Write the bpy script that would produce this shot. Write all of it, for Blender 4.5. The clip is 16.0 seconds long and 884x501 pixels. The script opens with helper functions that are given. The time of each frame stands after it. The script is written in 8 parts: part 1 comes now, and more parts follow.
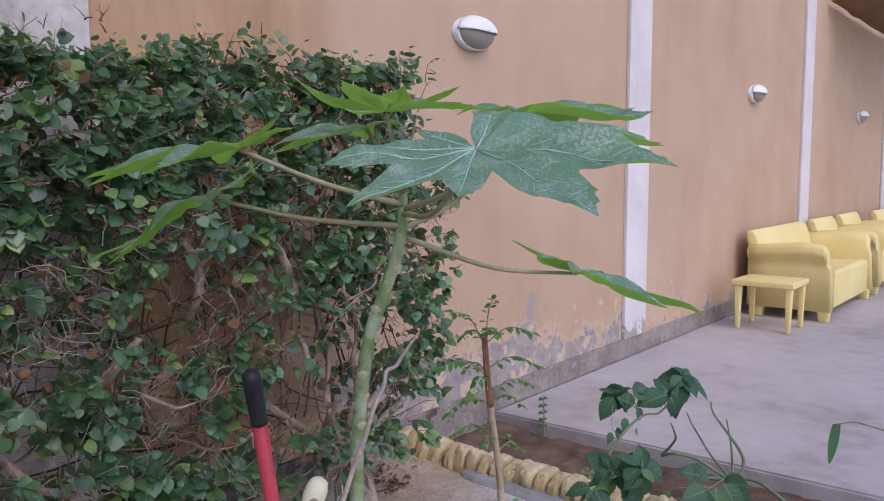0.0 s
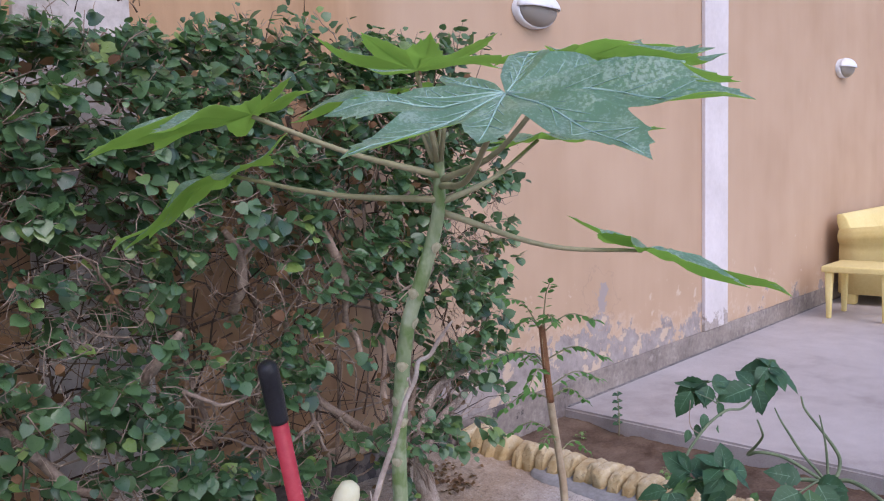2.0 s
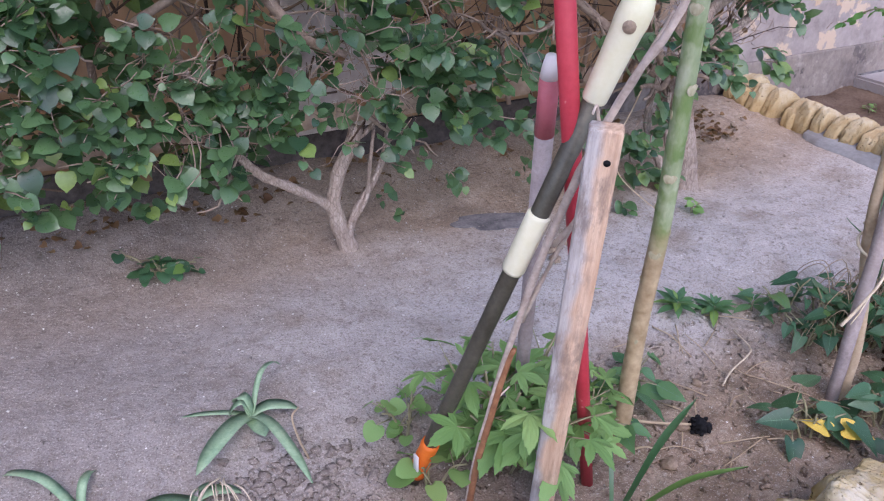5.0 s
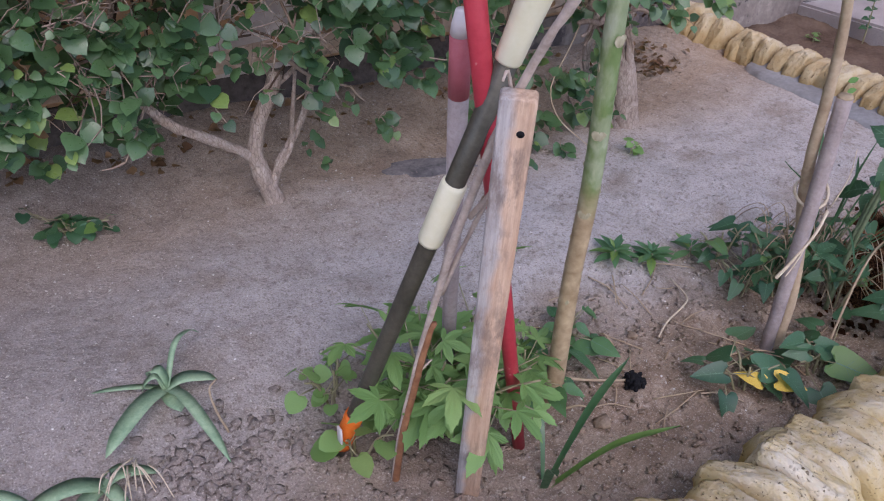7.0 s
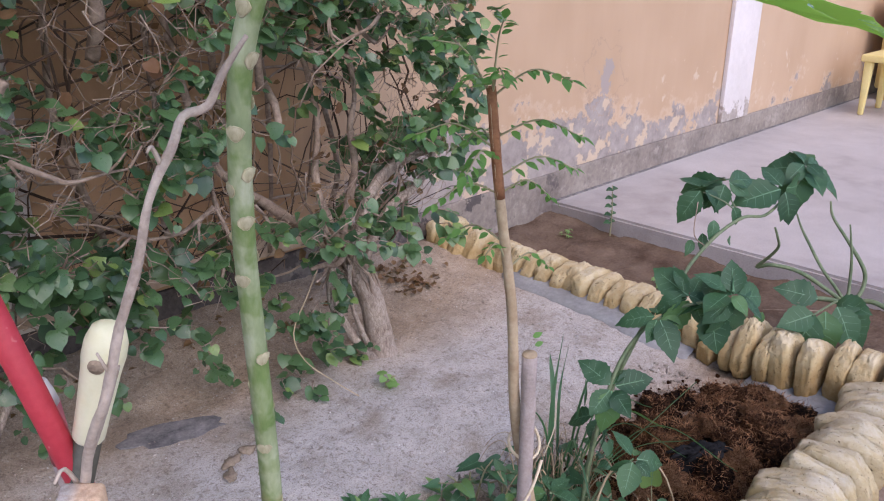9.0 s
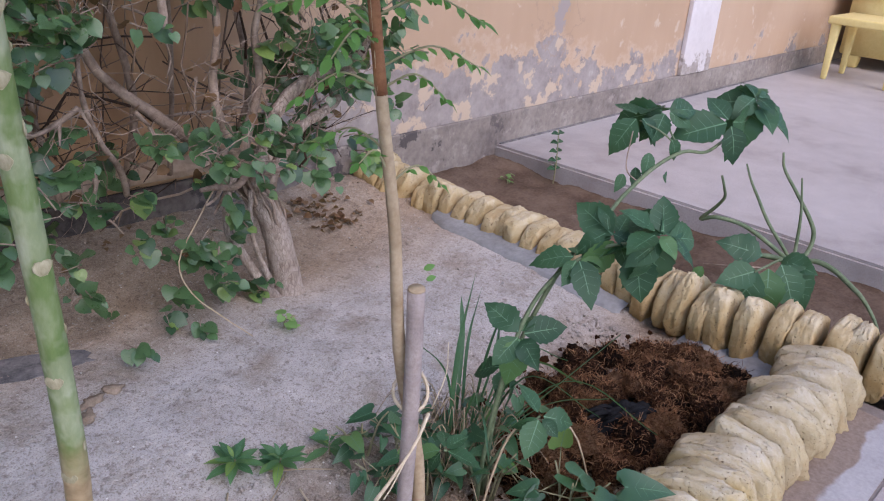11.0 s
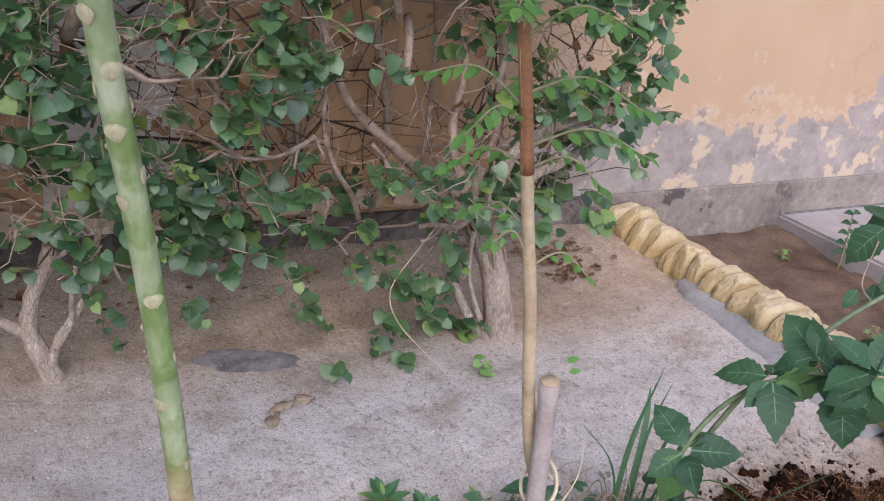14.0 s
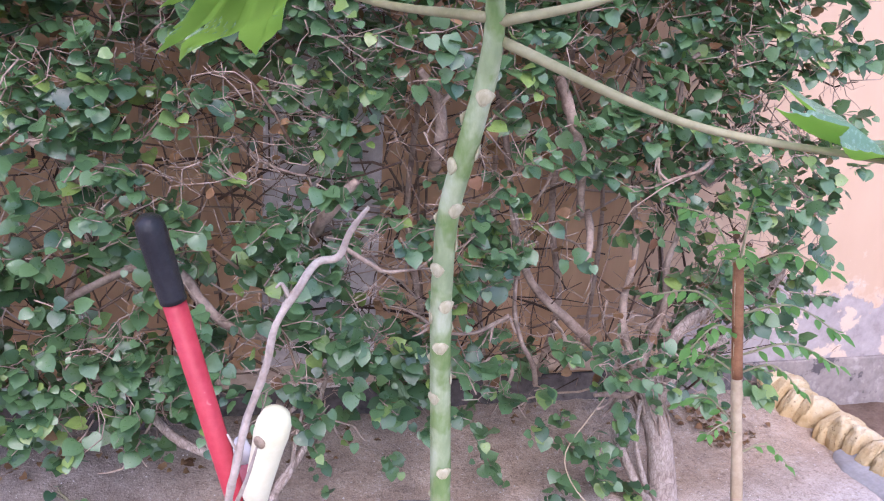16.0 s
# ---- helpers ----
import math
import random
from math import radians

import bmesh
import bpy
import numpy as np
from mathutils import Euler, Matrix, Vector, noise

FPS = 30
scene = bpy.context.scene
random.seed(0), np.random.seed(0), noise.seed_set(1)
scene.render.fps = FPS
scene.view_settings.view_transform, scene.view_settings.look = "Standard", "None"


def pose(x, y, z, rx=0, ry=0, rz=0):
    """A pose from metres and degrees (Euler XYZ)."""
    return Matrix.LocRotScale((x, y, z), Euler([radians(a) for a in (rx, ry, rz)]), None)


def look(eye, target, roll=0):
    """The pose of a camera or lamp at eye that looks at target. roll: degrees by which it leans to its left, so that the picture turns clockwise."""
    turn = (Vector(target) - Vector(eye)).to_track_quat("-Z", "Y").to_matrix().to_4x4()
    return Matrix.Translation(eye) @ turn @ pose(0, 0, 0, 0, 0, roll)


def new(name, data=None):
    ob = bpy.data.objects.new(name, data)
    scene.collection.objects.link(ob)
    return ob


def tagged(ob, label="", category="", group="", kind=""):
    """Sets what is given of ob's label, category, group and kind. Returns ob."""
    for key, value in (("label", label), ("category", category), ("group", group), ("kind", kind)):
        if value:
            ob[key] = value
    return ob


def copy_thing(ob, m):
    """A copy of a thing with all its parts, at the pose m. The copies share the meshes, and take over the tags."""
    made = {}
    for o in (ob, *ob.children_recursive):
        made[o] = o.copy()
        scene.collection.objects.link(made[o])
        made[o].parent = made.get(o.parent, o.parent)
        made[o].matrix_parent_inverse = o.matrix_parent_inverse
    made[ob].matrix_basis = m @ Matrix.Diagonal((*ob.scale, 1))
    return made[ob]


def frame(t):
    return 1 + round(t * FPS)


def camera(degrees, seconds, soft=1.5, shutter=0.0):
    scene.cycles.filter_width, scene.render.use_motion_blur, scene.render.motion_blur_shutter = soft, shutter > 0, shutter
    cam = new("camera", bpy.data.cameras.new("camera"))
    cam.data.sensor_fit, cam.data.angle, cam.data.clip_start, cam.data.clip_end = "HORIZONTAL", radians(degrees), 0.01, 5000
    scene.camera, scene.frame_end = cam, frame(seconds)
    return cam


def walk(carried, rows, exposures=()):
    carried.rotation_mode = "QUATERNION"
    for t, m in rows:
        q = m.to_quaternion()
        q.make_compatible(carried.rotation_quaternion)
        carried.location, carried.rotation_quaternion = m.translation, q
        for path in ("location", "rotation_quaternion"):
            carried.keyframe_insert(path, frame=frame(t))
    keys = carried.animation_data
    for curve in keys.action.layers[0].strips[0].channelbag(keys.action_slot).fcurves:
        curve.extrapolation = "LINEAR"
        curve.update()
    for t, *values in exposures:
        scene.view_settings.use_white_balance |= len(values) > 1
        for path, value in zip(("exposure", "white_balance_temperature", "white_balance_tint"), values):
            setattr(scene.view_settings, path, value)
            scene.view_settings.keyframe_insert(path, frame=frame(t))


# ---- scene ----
cam = camera(56.9, 16.0, soft=1.1)
PATH = [
    (0, (0.795, 0.621, 1.503), (2.353, 1.86, 1.303), -0.1),
    (0.5, (0.802, 0.633, 1.49), (2.381, 1.846, 1.298), -0.3),
    (1, (0.883, 0.665, 1.494), (2.472, 1.864, 1.3), -1.2),
    (1.5, (0.955, 0.677, 1.482), (2.501, 1.932, 1.293), -1.8),
    (2, (0.976, 0.689, 1.445), (2.411, 2.067, 1.241), -1.9),
    (2.5, (0.987, 0.679, 1.398), (2.335, 2.132, 1.132), -2.0),
    (3, (1.026, 0.686, 1.315), (2.193, 2.275, 0.978), -1.7),
    (3.5, (1.052, 0.775, 1.26), (2.125, 2.414, 0.857), 0.4),
    (4, (1.076, 0.871, 1.212), (2.079, 2.533, 0.728), 0.9),
    (4.5, (1.106, 0.937, 1.13), (2.048, 2.554, 0.424), 1.1),
    (5, (1.125, 0.985, 1.09), (2.003, 2.523, 0.159), 1.0),
    (7.5, (1.289, 1.051, 1.118), (2.271, 2.409, 0.026), 0.9),
    (8, (1.364, 1.02, 1.211), (2.484, 2.365, 0.243), -0.5),
    (8.5, (1.452, 0.983, 1.275), (2.724, 2.338, 0.537), -1.3),
    (10.8, (1.765, 1.031, 1.179), (3.155, 2.286, 0.477), 2.3),
    (11, (1.782, 1.032, 1.129), (3.152, 2.246, 0.324), 4.4),
    (11.5, (1.864, 1.057, 1.053), (3.173, 2.174, 0.034), 6.0),
    (12, (1.921, 1.082, 1.015), (3.192, 2.145, -0.106), 7.7),
    (12.5, (1.961, 1.068, 1.003), (3.056, 2.239, -0.192), 8.4),
    (13, (2.004, 1.036, 1.022), (2.988, 2.307, -0.168), 9.5),
    (13.5, (2.025, 0.988, 1.088), (2.947, 2.406, 0.021), 8.5),
    (14, (2.031, 0.976, 1.193), (2.814, 2.631, 0.388), 5.1),
    (14.5, (2.002, 0.979, 1.282), (2.754, 2.722, 0.651), 4.3),
    (15, (1.898, 0.92, 1.314), (2.584, 2.711, 0.748), 3.2),
    (15.5, (1.802, 0.87, 1.347), (2.418, 2.696, 0.815), 3.2),
    (16, (1.751, 0.828, 1.361), (2.302, 2.683, 0.854), 3.7),
]
LIGHTNESS = [(0, -0.1), (1.5, 0.0), (2.5, 0.33), (3.5, 0.83), (4.5, 0.87), (5, 0.48), (7.5, 0.1), (8.5, 0.35), (11, 0.20), (12.5, 0.25), (13.5, 0.40), (14, 0.5), (15, 0.82), (16, 1.08)]
# white balance: temperature and tint
BALANCE = {t: (6350, 22) for t, e in LIGHTNESS}
BALANCE.update({3.5: (6350, 26), 4.5: (6250, 26), 5: (6200, 24), 7.5: (6500, 23), 8.5: (6680, 20), 11: (6480, 20), 12.5: (6560, 20), 13.5: (6700, 24), 14: (6870, 18), 15: (6560, 24), 16: (6090, 31)})
walk(cam, [(t, look(eye, target, roll)) for t, eye, target, roll in PATH], [(t, e, *BALANCE[t]) for t, e in LIGHTNESS])

# world, sun, exposure
world = bpy.data.worlds.new("sky")
scene.world = world
world.use_nodes = True
wn = world.node_tree.nodes
sky = wn.new("ShaderNodeTexSky")
sky.sky_type, sky.sun_disc = "NISHITA", False
sky.sun_elevation, sky.sun_rotation = radians(48), radians(200)
sky.dust_density, sky.ozone_density = 1.2, 1.4
world.node_tree.links.new(sky.outputs[0], wn["Background"].inputs[0])
wn["Background"].inputs[1].default_value = 0.27
sun_data = bpy.data.lights.new("sun", "SUN")
sun_data.energy, sun_data.angle, sun_data.color = 0.9, radians(40), (1.0, 0.95, 0.89)
sun = new("sun", sun_data)
sun.matrix_world = look((2, -6, 9), (3.4, 2.5, 0))

WALL_Y = 3.38

# ---------------- materials ----------------


class Nodes:
    """A short hand for building one node material."""

    def __init__(self, name):
        self.m = bpy.data.materials.new(name)
        self.m.use_nodes = True
        self.t = self.m.node_tree
        self.b = self.t.nodes["Principled BSDF"]
        self.out = self.t.nodes["Material Output"]

    def n(self, kind, **sets):
        node = self.t.nodes.new(kind)
        for k, v in sets.items():
            node.inputs[k.replace("_", " ")].default_value = v
        return node

    def l(self, a, b):
        self.t.links.new(a, b)

    def coords(self, shift=False):
        tc = self.n("ShaderNodeTexCoord")
        if not shift:
            return tc.outputs["Object"]
        oi = self.n("ShaderNodeObjectInfo")
        mul = self.n("ShaderNodeVectorMath")
        mul.operation = "MULTIPLY_ADD"
        comb = self.n("ShaderNodeCombineXYZ")
        for i in range(3):
            self.l(oi.outputs["Random"], comb.inputs[i])
        self.l(comb.outputs[0], mul.inputs[0])
        mul.inputs[1].default_value = (37.0, 71.0, 53.0)
        self.l(tc.outputs["Object"], mul.inputs[2])
        return mul.outputs[0]

    def noise(self, co, scale, detail=4.0, rough=0.6):
        x = self.n("ShaderNodeTexNoise", Scale=scale, Detail=detail, Roughness=rough)
        self.l(co, x.inputs["Vector"])
        return x.outputs["Fac"]

    def ramp(self, fac, stops):
        r = self.n("ShaderNodeValToRGB")
        e = r.color_ramp.elements
        while len(e) < len(stops):
            e.new(0.5)
        for k, (p, c) in enumerate(stops):
            e[k].position = p
            e[k].color = (*c, 1) if len(c) == 3 else c
        self.l(fac, r.inputs[0])
        return r.outputs[0]

    def mix(self, fac, a, b, blend="MIX"):
        x = self.n("ShaderNodeMix")
        x.data_type, x.blend_type = "RGBA", blend
        for sock, val in ((x.inputs[0], fac), (x.inputs[6], a), (x.inputs[7], b)):
            if isinstance(val, (int, float)):
                sock.default_value = val
            elif isinstance(val, tuple):
                sock.default_value = (*val, 1)
            else:
                self.l(val, sock)
        return x.outputs[2]

    def math(self, op, a, b=0.0, clamp=False):
        x = self.n("ShaderNodeMath")
        x.operation, x.use_clamp = op, clamp
        for i, v in enumerate((a, b)):
            if isinstance(v, (int, float)):
                x.inputs[i].default_value = v
            else:
                self.l(v, x.inputs[i])
        return x.outputs[0]

    def bump(self, height, strength, dist=0.01, before=None):
        x = self.n("ShaderNodeBump", Strength=strength, Distance=dist)
        self.l(height, x.inputs["Height"])
        if before is not None:
            self.l(before, x.inputs["Normal"])
        return x.outputs[0]

    def finish(self, color, rough, normal=None, spec=0.5, metal=0.0):
        if isinstance(color, tuple):
            self.b.inputs["Base Color"].default_value = (*color, 1)
        else:
            self.l(color, self.b.inputs["Base Color"])
        if isinstance(rough, (int, float)):
            self.b.inputs["Roughness"].default_value = rough
        else:
            self.l(rough, self.b.inputs["Roughness"])
        self.b.inputs["Specular IOR Level"].default_value = spec
        self.b.inputs["Metallic"].default_value = metal
        if normal is not None:
            self.l(normal, self.b.inputs["Normal"])
        return self.m


def surface(name, dark, light, big, fine, rough=0.8, bump=0.3, dist=0.004, spec=0.3, shift=False, metal=0.0, spots=None):
    """A plain rough surface: stains at one scale, grain at another, a fine relief."""
    k = Nodes(name)
    co = k.coords(shift)
    a, b = k.noise(co, big, 3), k.noise(co, fine, 5, 0.7)
    f = k.math("ADD", k.math("MULTIPLY", a, 0.6), k.math("MULTIPLY", b, 0.4))
    col = k.ramp(f, [(0.33, dark), (0.67, light)])
    if spots:
        s = k.noise(co, spots[1], 2, 0.5)
        col = k.mix(k.ramp(s, [(spots[2], (0, 0, 0)), (spots[2] + 0.05, (1, 1, 1))]), col, spots[0])
    return k.finish(col, rough, k.bump(b, bump, dist), spec, metal)


def leaf_material(name, dark, light, odd, source="island", rough=0.29, through_light=0.3, veins=None, glow=None, spec=0.5):
    """Foliage: a colour for each leaf, mottling on it, some light passing through."""
    k = Nodes(name)
    if source == "island":
        r = k.n("ShaderNodeNewGeometry").outputs["Random Per Island"]
    else:
        r = k.n("ShaderNodeObjectInfo").outputs["Random"]
    co = k.coords()
    base = k.ramp(r, [(0.0, dark), (0.55, light), (0.9, light), (0.97, odd)])
    mott = k.noise(co, 90, 3)
    base = k.mix(k.math("MULTIPLY", mott, 0.5), base, tuple(0.55 * c for c in dark))
    if veins:
        v = k.math("ADD", k.math("MULTIPLY", k.noise(co, veins[1], 3, 0.6), 0.35), k.math("MULTIPLY", k.noise(co, veins[1] * 9, 3, 0.7), 0.65))
        base = k.mix(k.ramp(v, [(0.50, (0, 0, 0)), (0.58, (0.75, 0.75, 0.75))]), base, veins[0])
    k.finish(base, k.ramp(mott, [(0.3, (rough - 0.08,) * 3), (0.7, (rough + 0.14,) * 3)]), k.bump(k.noise(co, 140, 3), 0.25, 0.002), spec)
    tr = k.n("ShaderNodeBsdfTranslucent")
    k.l(k.mix(0.8, base, glow) if glow else k.mix(0.4, base, (0.16, 0.34, 0.05)), tr.inputs[0])
    ms = k.n("ShaderNodeMixShader")
    ms.inputs[0].default_value = through_light
    k.l(k.b.outputs[0], ms.inputs[1])
    k.l(tr.outputs[0], ms.inputs[2])
    k.l(ms.outputs[0], k.out.inputs["Surface"])
    return k.m


def wall_material():
    """Peach paint that flakes off above the plinth and bares grey plaster."""
    k = Nodes("peach_paint")
    co = k.coords()
    sep = k.n("ShaderNodeSeparateXYZ")
    k.l(co, sep.inputs[0])
    x, z = sep.outputs[0], sep.outputs[2]
    # paint with rain streaks
    st = k.n("ShaderNodeMapping")
    st.inputs["Scale"].default_value = (3.0, 3.0, 0.5)
    k.l(co, st.inputs["Vector"])
    streak = k.noise(st.outputs[0], 1.6, 5, 0.65)
    cloud = k.noise(co, 0.9, 3)
    paint = k.ramp(k.math("ADD", k.math("MULTIPLY", streak, 0.25), k.math("MULTIPLY", cloud, 0.75)),
                   [(0.32, (0.430, 0.288, 0.188)), (0.5, (0.478, 0.330, 0.224)), (0.7, (0.52, 0.368, 0.256))])
    # behind the hedge, shade and warm bounced light are mixed into the paint
    behind_hedge = k.n("ShaderNodeMapRange")
    k.l(k.math("ADD", x, k.math("MULTIPLY", cloud, 0.3)), behind_hedge.inputs[0])
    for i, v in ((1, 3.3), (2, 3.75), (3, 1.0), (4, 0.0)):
        behind_hedge.inputs[i].default_value = v
    paint = k.mix(k.math("MULTIPLY", behind_hedge.outputs[0], 0.8), paint, k.ramp(streak, [(0.35, (0.36, 0.205, 0.105)), (0.65, (0.50, 0.305, 0.17))]))
    # how far the paint has gone: low down and near the flower bed
    low = k.n("ShaderNodeMapRange")
    k.l(z, low.inputs[0])
    for i, v in ((1, 0.16), (2, 0.86), (3, 0.60), (4, 0.02)):
        low.inputs[i].default_value = v
    near = k.n("ShaderNodeMapRange")
    k.l(x, near.inputs[0])
    for i, v in ((1, 4.4), (2, 7.0), (3, 1.0), (4, 0.55)):
        near.inputs[i].default_value = v
    worn = k.math("MULTIPLY", near.outputs[0], k.math("SUBTRACT", 1.0, k.math("MULTIPLY", behind_hedge.outputs[0], 0.75)))
    gone = k.math("MULTIPLY", low.outputs[0], worn)
    flakes = k.noise(co, 4.2, 7, 0.62)
    chips = k.noise(co, 21, 4, 0.6)
    f = k.math("ADD", gone, k.math("ADD", k.math("MULTIPLY", flakes, 0.62), k.math("MULTIPLY", chips, 0.2)))
    high = k.n("ShaderNodeMapRange")
    k.l(z, high.inputs[0])
    for i, v in ((1, 0.5), (2, 1.15), (3, 0.10), (4, -0.08)):
        high.inputs[i].default_value = v
    spot = k.math("ADD", k.noise(co, 6.5, 5, 0.6), k.math("MULTIPLY", high.outputs[0], worn))
    f = k.math("MAXIMUM", f, k.math("ADD", k.math("MULTIPLY", k.math("SUBTRACT", spot, 0.70), 2.0), 0.735))
    bare = k.ramp(f, [(0.735, (0, 0, 0)), (0.755, (1, 1, 1))])
    plaster = k.ramp(k.noise(co, 11, 6, 0.7), [(0.3, (0.22, 0.185, 0.175)), (0.48, (0.315, 0.27, 0.255)), (0.64, (0.38, 0.33, 0.31)), (0.78, (0.50, 0.44, 0.405))])
    scrap = k.ramp(k.noise(co, 6.5, 6, 0.62), [(0.56, (0, 0, 0)), (0.585, (1, 1, 1))])
    plaster = k.mix(k.math("MULTIPLY", scrap, 0.8), plaster, (0.58, 0.44, 0.32))
    col = k.mix(bare, paint, plaster)
    # a pale salt bloom round the flakes
    halo = k.ramp(f, [(0.68, (0, 0, 0)), (0.73, (0.3, 0.3, 0.3)), (0.75, (0, 0, 0))])
    col = k.mix(halo, col, (0.62, 0.49, 0.39))
    # one scraped blot above the bed's corner
    dist = k.n("ShaderNodeVectorMath")
    dist.operation = "DISTANCE"
    k.l(co, dist.inputs[0])
    dist.inputs[1].default_value = (5.16, WALL_Y, 0.63)
    ragged = k.math("ADD", dist.outputs["Value"], k.math("MULTIPLY", k.math("SUBTRACT", k.noise(co, 14, 4), 0.5), 0.30))
    col = k.mix(k.ramp(ragged, [(0.045, (0.9, 0.9, 0.9)), (0.06, (0, 0, 0))]), col, (0.33, 0.285, 0.275))
    rim = k.ramp(k.math("ADD", dist.outputs["Value"], k.math("MULTIPLY", k.math("SUBTRACT", k.noise(co, 9, 4), 0.5), 0.42)), [(0.15, (0, 0, 0)), (0.16, (0.6, 0.6, 0.6)), (0.175, (0, 0, 0))])
    col = k.mix(rim, col, (0.36, 0.25, 0.185))
    grain = k.noise(co, 160, 3)
    h = k.math("ADD", k.math("MULTIPLY", bare, -0.6), k.math("MULTIPLY", grain, 0.25))
    return k.finish(col, 0.82, k.bump(h, 0.5, 0.004), 0.25)


def soil_material():
    """Bed soil: a pale dry sandy band, browner crumbly earth towards the edges."""
    k = Nodes("bed_soil")
    co = k.coords()
    sep = k.n("ShaderNodeSeparateXYZ")
    k.l(co, sep.inputs[0])
    wob = k.noise(co, 2.2, 4)
    y = k.math("ADD", sep.outputs[1], k.math("MULTIPLY", k.math("SUBTRACT", wob, 0.5), 0.55))
    mr = k.n("ShaderNodeMapRange")
    k.l(y, mr.inputs[0])
    for i, v in ((1, 1.5), (2, 3.4), (3, 0.0), (4, 1.0)):
        mr.inputs[i].default_value = v
    band = k.ramp(mr.outputs[0], [(0.27, (0, 0, 0)), (0.40, (1, 1, 1)), (0.58, (1, 1, 1)), (0.76, (0, 0, 0))])
    earth = k.ramp(k.noise(co, 14, 6, 0.7), [(0.3, (0.165, 0.112, 0.078)), (0.5, (0.29, 0.212, 0.155)), (0.7, (0.40, 0.31, 0.235))])
    tan = k.ramp(k.noise(co, 11, 6, 0.7), [(0.3, (0.27, 0.195, 0.14)), (0.5, (0.40, 0.30, 0.22)), (0.7, (0.49, 0.385, 0.295))])
    back = k.n("ShaderNodeMapRange")
    k.l(y, back.inputs[0])
    for i, v in ((1, 2.4), (2, 2.7), (3, 0.0), (4, 1.0)):
        back.inputs[i].default_value = v
    earth = k.mix(back.outputs[0], earth, tan)
    sand = k.ramp(k.noise(co, 9, 6, 0.7), [(0.3, (0.38, 0.34, 0.31)), (0.6, (0.53, 0.48, 0.45)), (0.75, (0.61, 0.565, 0.53))])
    col = k.mix(band, earth, sand)
    fine = k.noise(co, 120, 4, 0.6)
    mid = k.noise(co, 30, 5, 0.65)
    patch = k.noise(co, 4.5, 5, 0.6)
    col = k.mix(k.ramp(patch, [(0.34, (0.6, 0.6, 0.6)), (0.48, (0, 0, 0))]), col, (0.31, 0.24, 0.18))
    col = k.mix(k.ramp(fine, [(0.30, (0.4, 0.4, 0.4)), (0.44, (0, 0, 0))]), col, (0.22, 0.17, 0.13))
    col = k.mix(k.ramp(mid, [(0.32, (0.45, 0.45, 0.45)), (0.45, (0, 0, 0))]), col, (0.22, 0.165, 0.125))
    crumb = k.noise(co, 66, 4, 0.6)
    col = k.mix(k.ramp(crumb, [(0.34, (0.55, 0.55, 0.55)), (0.43, (0, 0, 0))]), col, (0.16, 0.12, 0.088))
    col = k.mix(k.ramp(crumb, [(0.58, (0, 0, 0)), (0.68, (0.4, 0.4, 0.4))]), col, (0.60, 0.53, 0.46))
    col = k.mix(k.ramp(fine, [(0.62, (0, 0, 0)), (0.74, (0.35, 0.35, 0.35))]), col, (0.70, 0.65, 0.60))
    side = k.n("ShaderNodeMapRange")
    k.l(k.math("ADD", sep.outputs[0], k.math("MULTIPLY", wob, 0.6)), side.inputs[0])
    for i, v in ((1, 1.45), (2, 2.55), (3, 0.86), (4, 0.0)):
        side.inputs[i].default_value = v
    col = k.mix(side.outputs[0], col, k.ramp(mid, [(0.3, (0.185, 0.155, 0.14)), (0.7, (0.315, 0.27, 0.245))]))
    sp = k.n("ShaderNodeTexVoronoi", Scale=55.0)
    k.l(co, sp.inputs["Vector"])
    chip = k.ramp(sp.outputs["Distance"], [(0.10, (1, 1, 1)), (0.16, (0, 0, 0))])
    pick = k.ramp(sp.outputs["Color"], [(0.80, (0, 0, 0)), (0.83, (1, 1, 1))])
    col = k.mix(k.math("MULTIPLY", chip, pick), col, (0.78, 0.75, 0.71))
    grit = k.noise(co, 260, 3, 0.6)
    col = k.mix(k.ramp(grit, [(0.36, (0.65, 0.65, 0.65)), (0.45, (0, 0, 0))]), col, (0.18, 0.14, 0.11))
    col = k.mix(k.ramp(grit, [(0.58, (0, 0, 0)), (0.68, (0.5, 0.5, 0.5))]), col, (0.66, 0.60, 0.54))
    h = k.math("ADD", k.math("ADD", k.math("MULTIPLY", mid, 0.9), k.math("MULTIPLY", crumb, 0.7)), k.math("ADD", k.math("MULTIPLY", fine, 0.3), k.math("MULTIPLY", grit, 0.15)))
    return k.finish(col, 0.95, k.bump(h, 0.75, 0.009), 0.15)


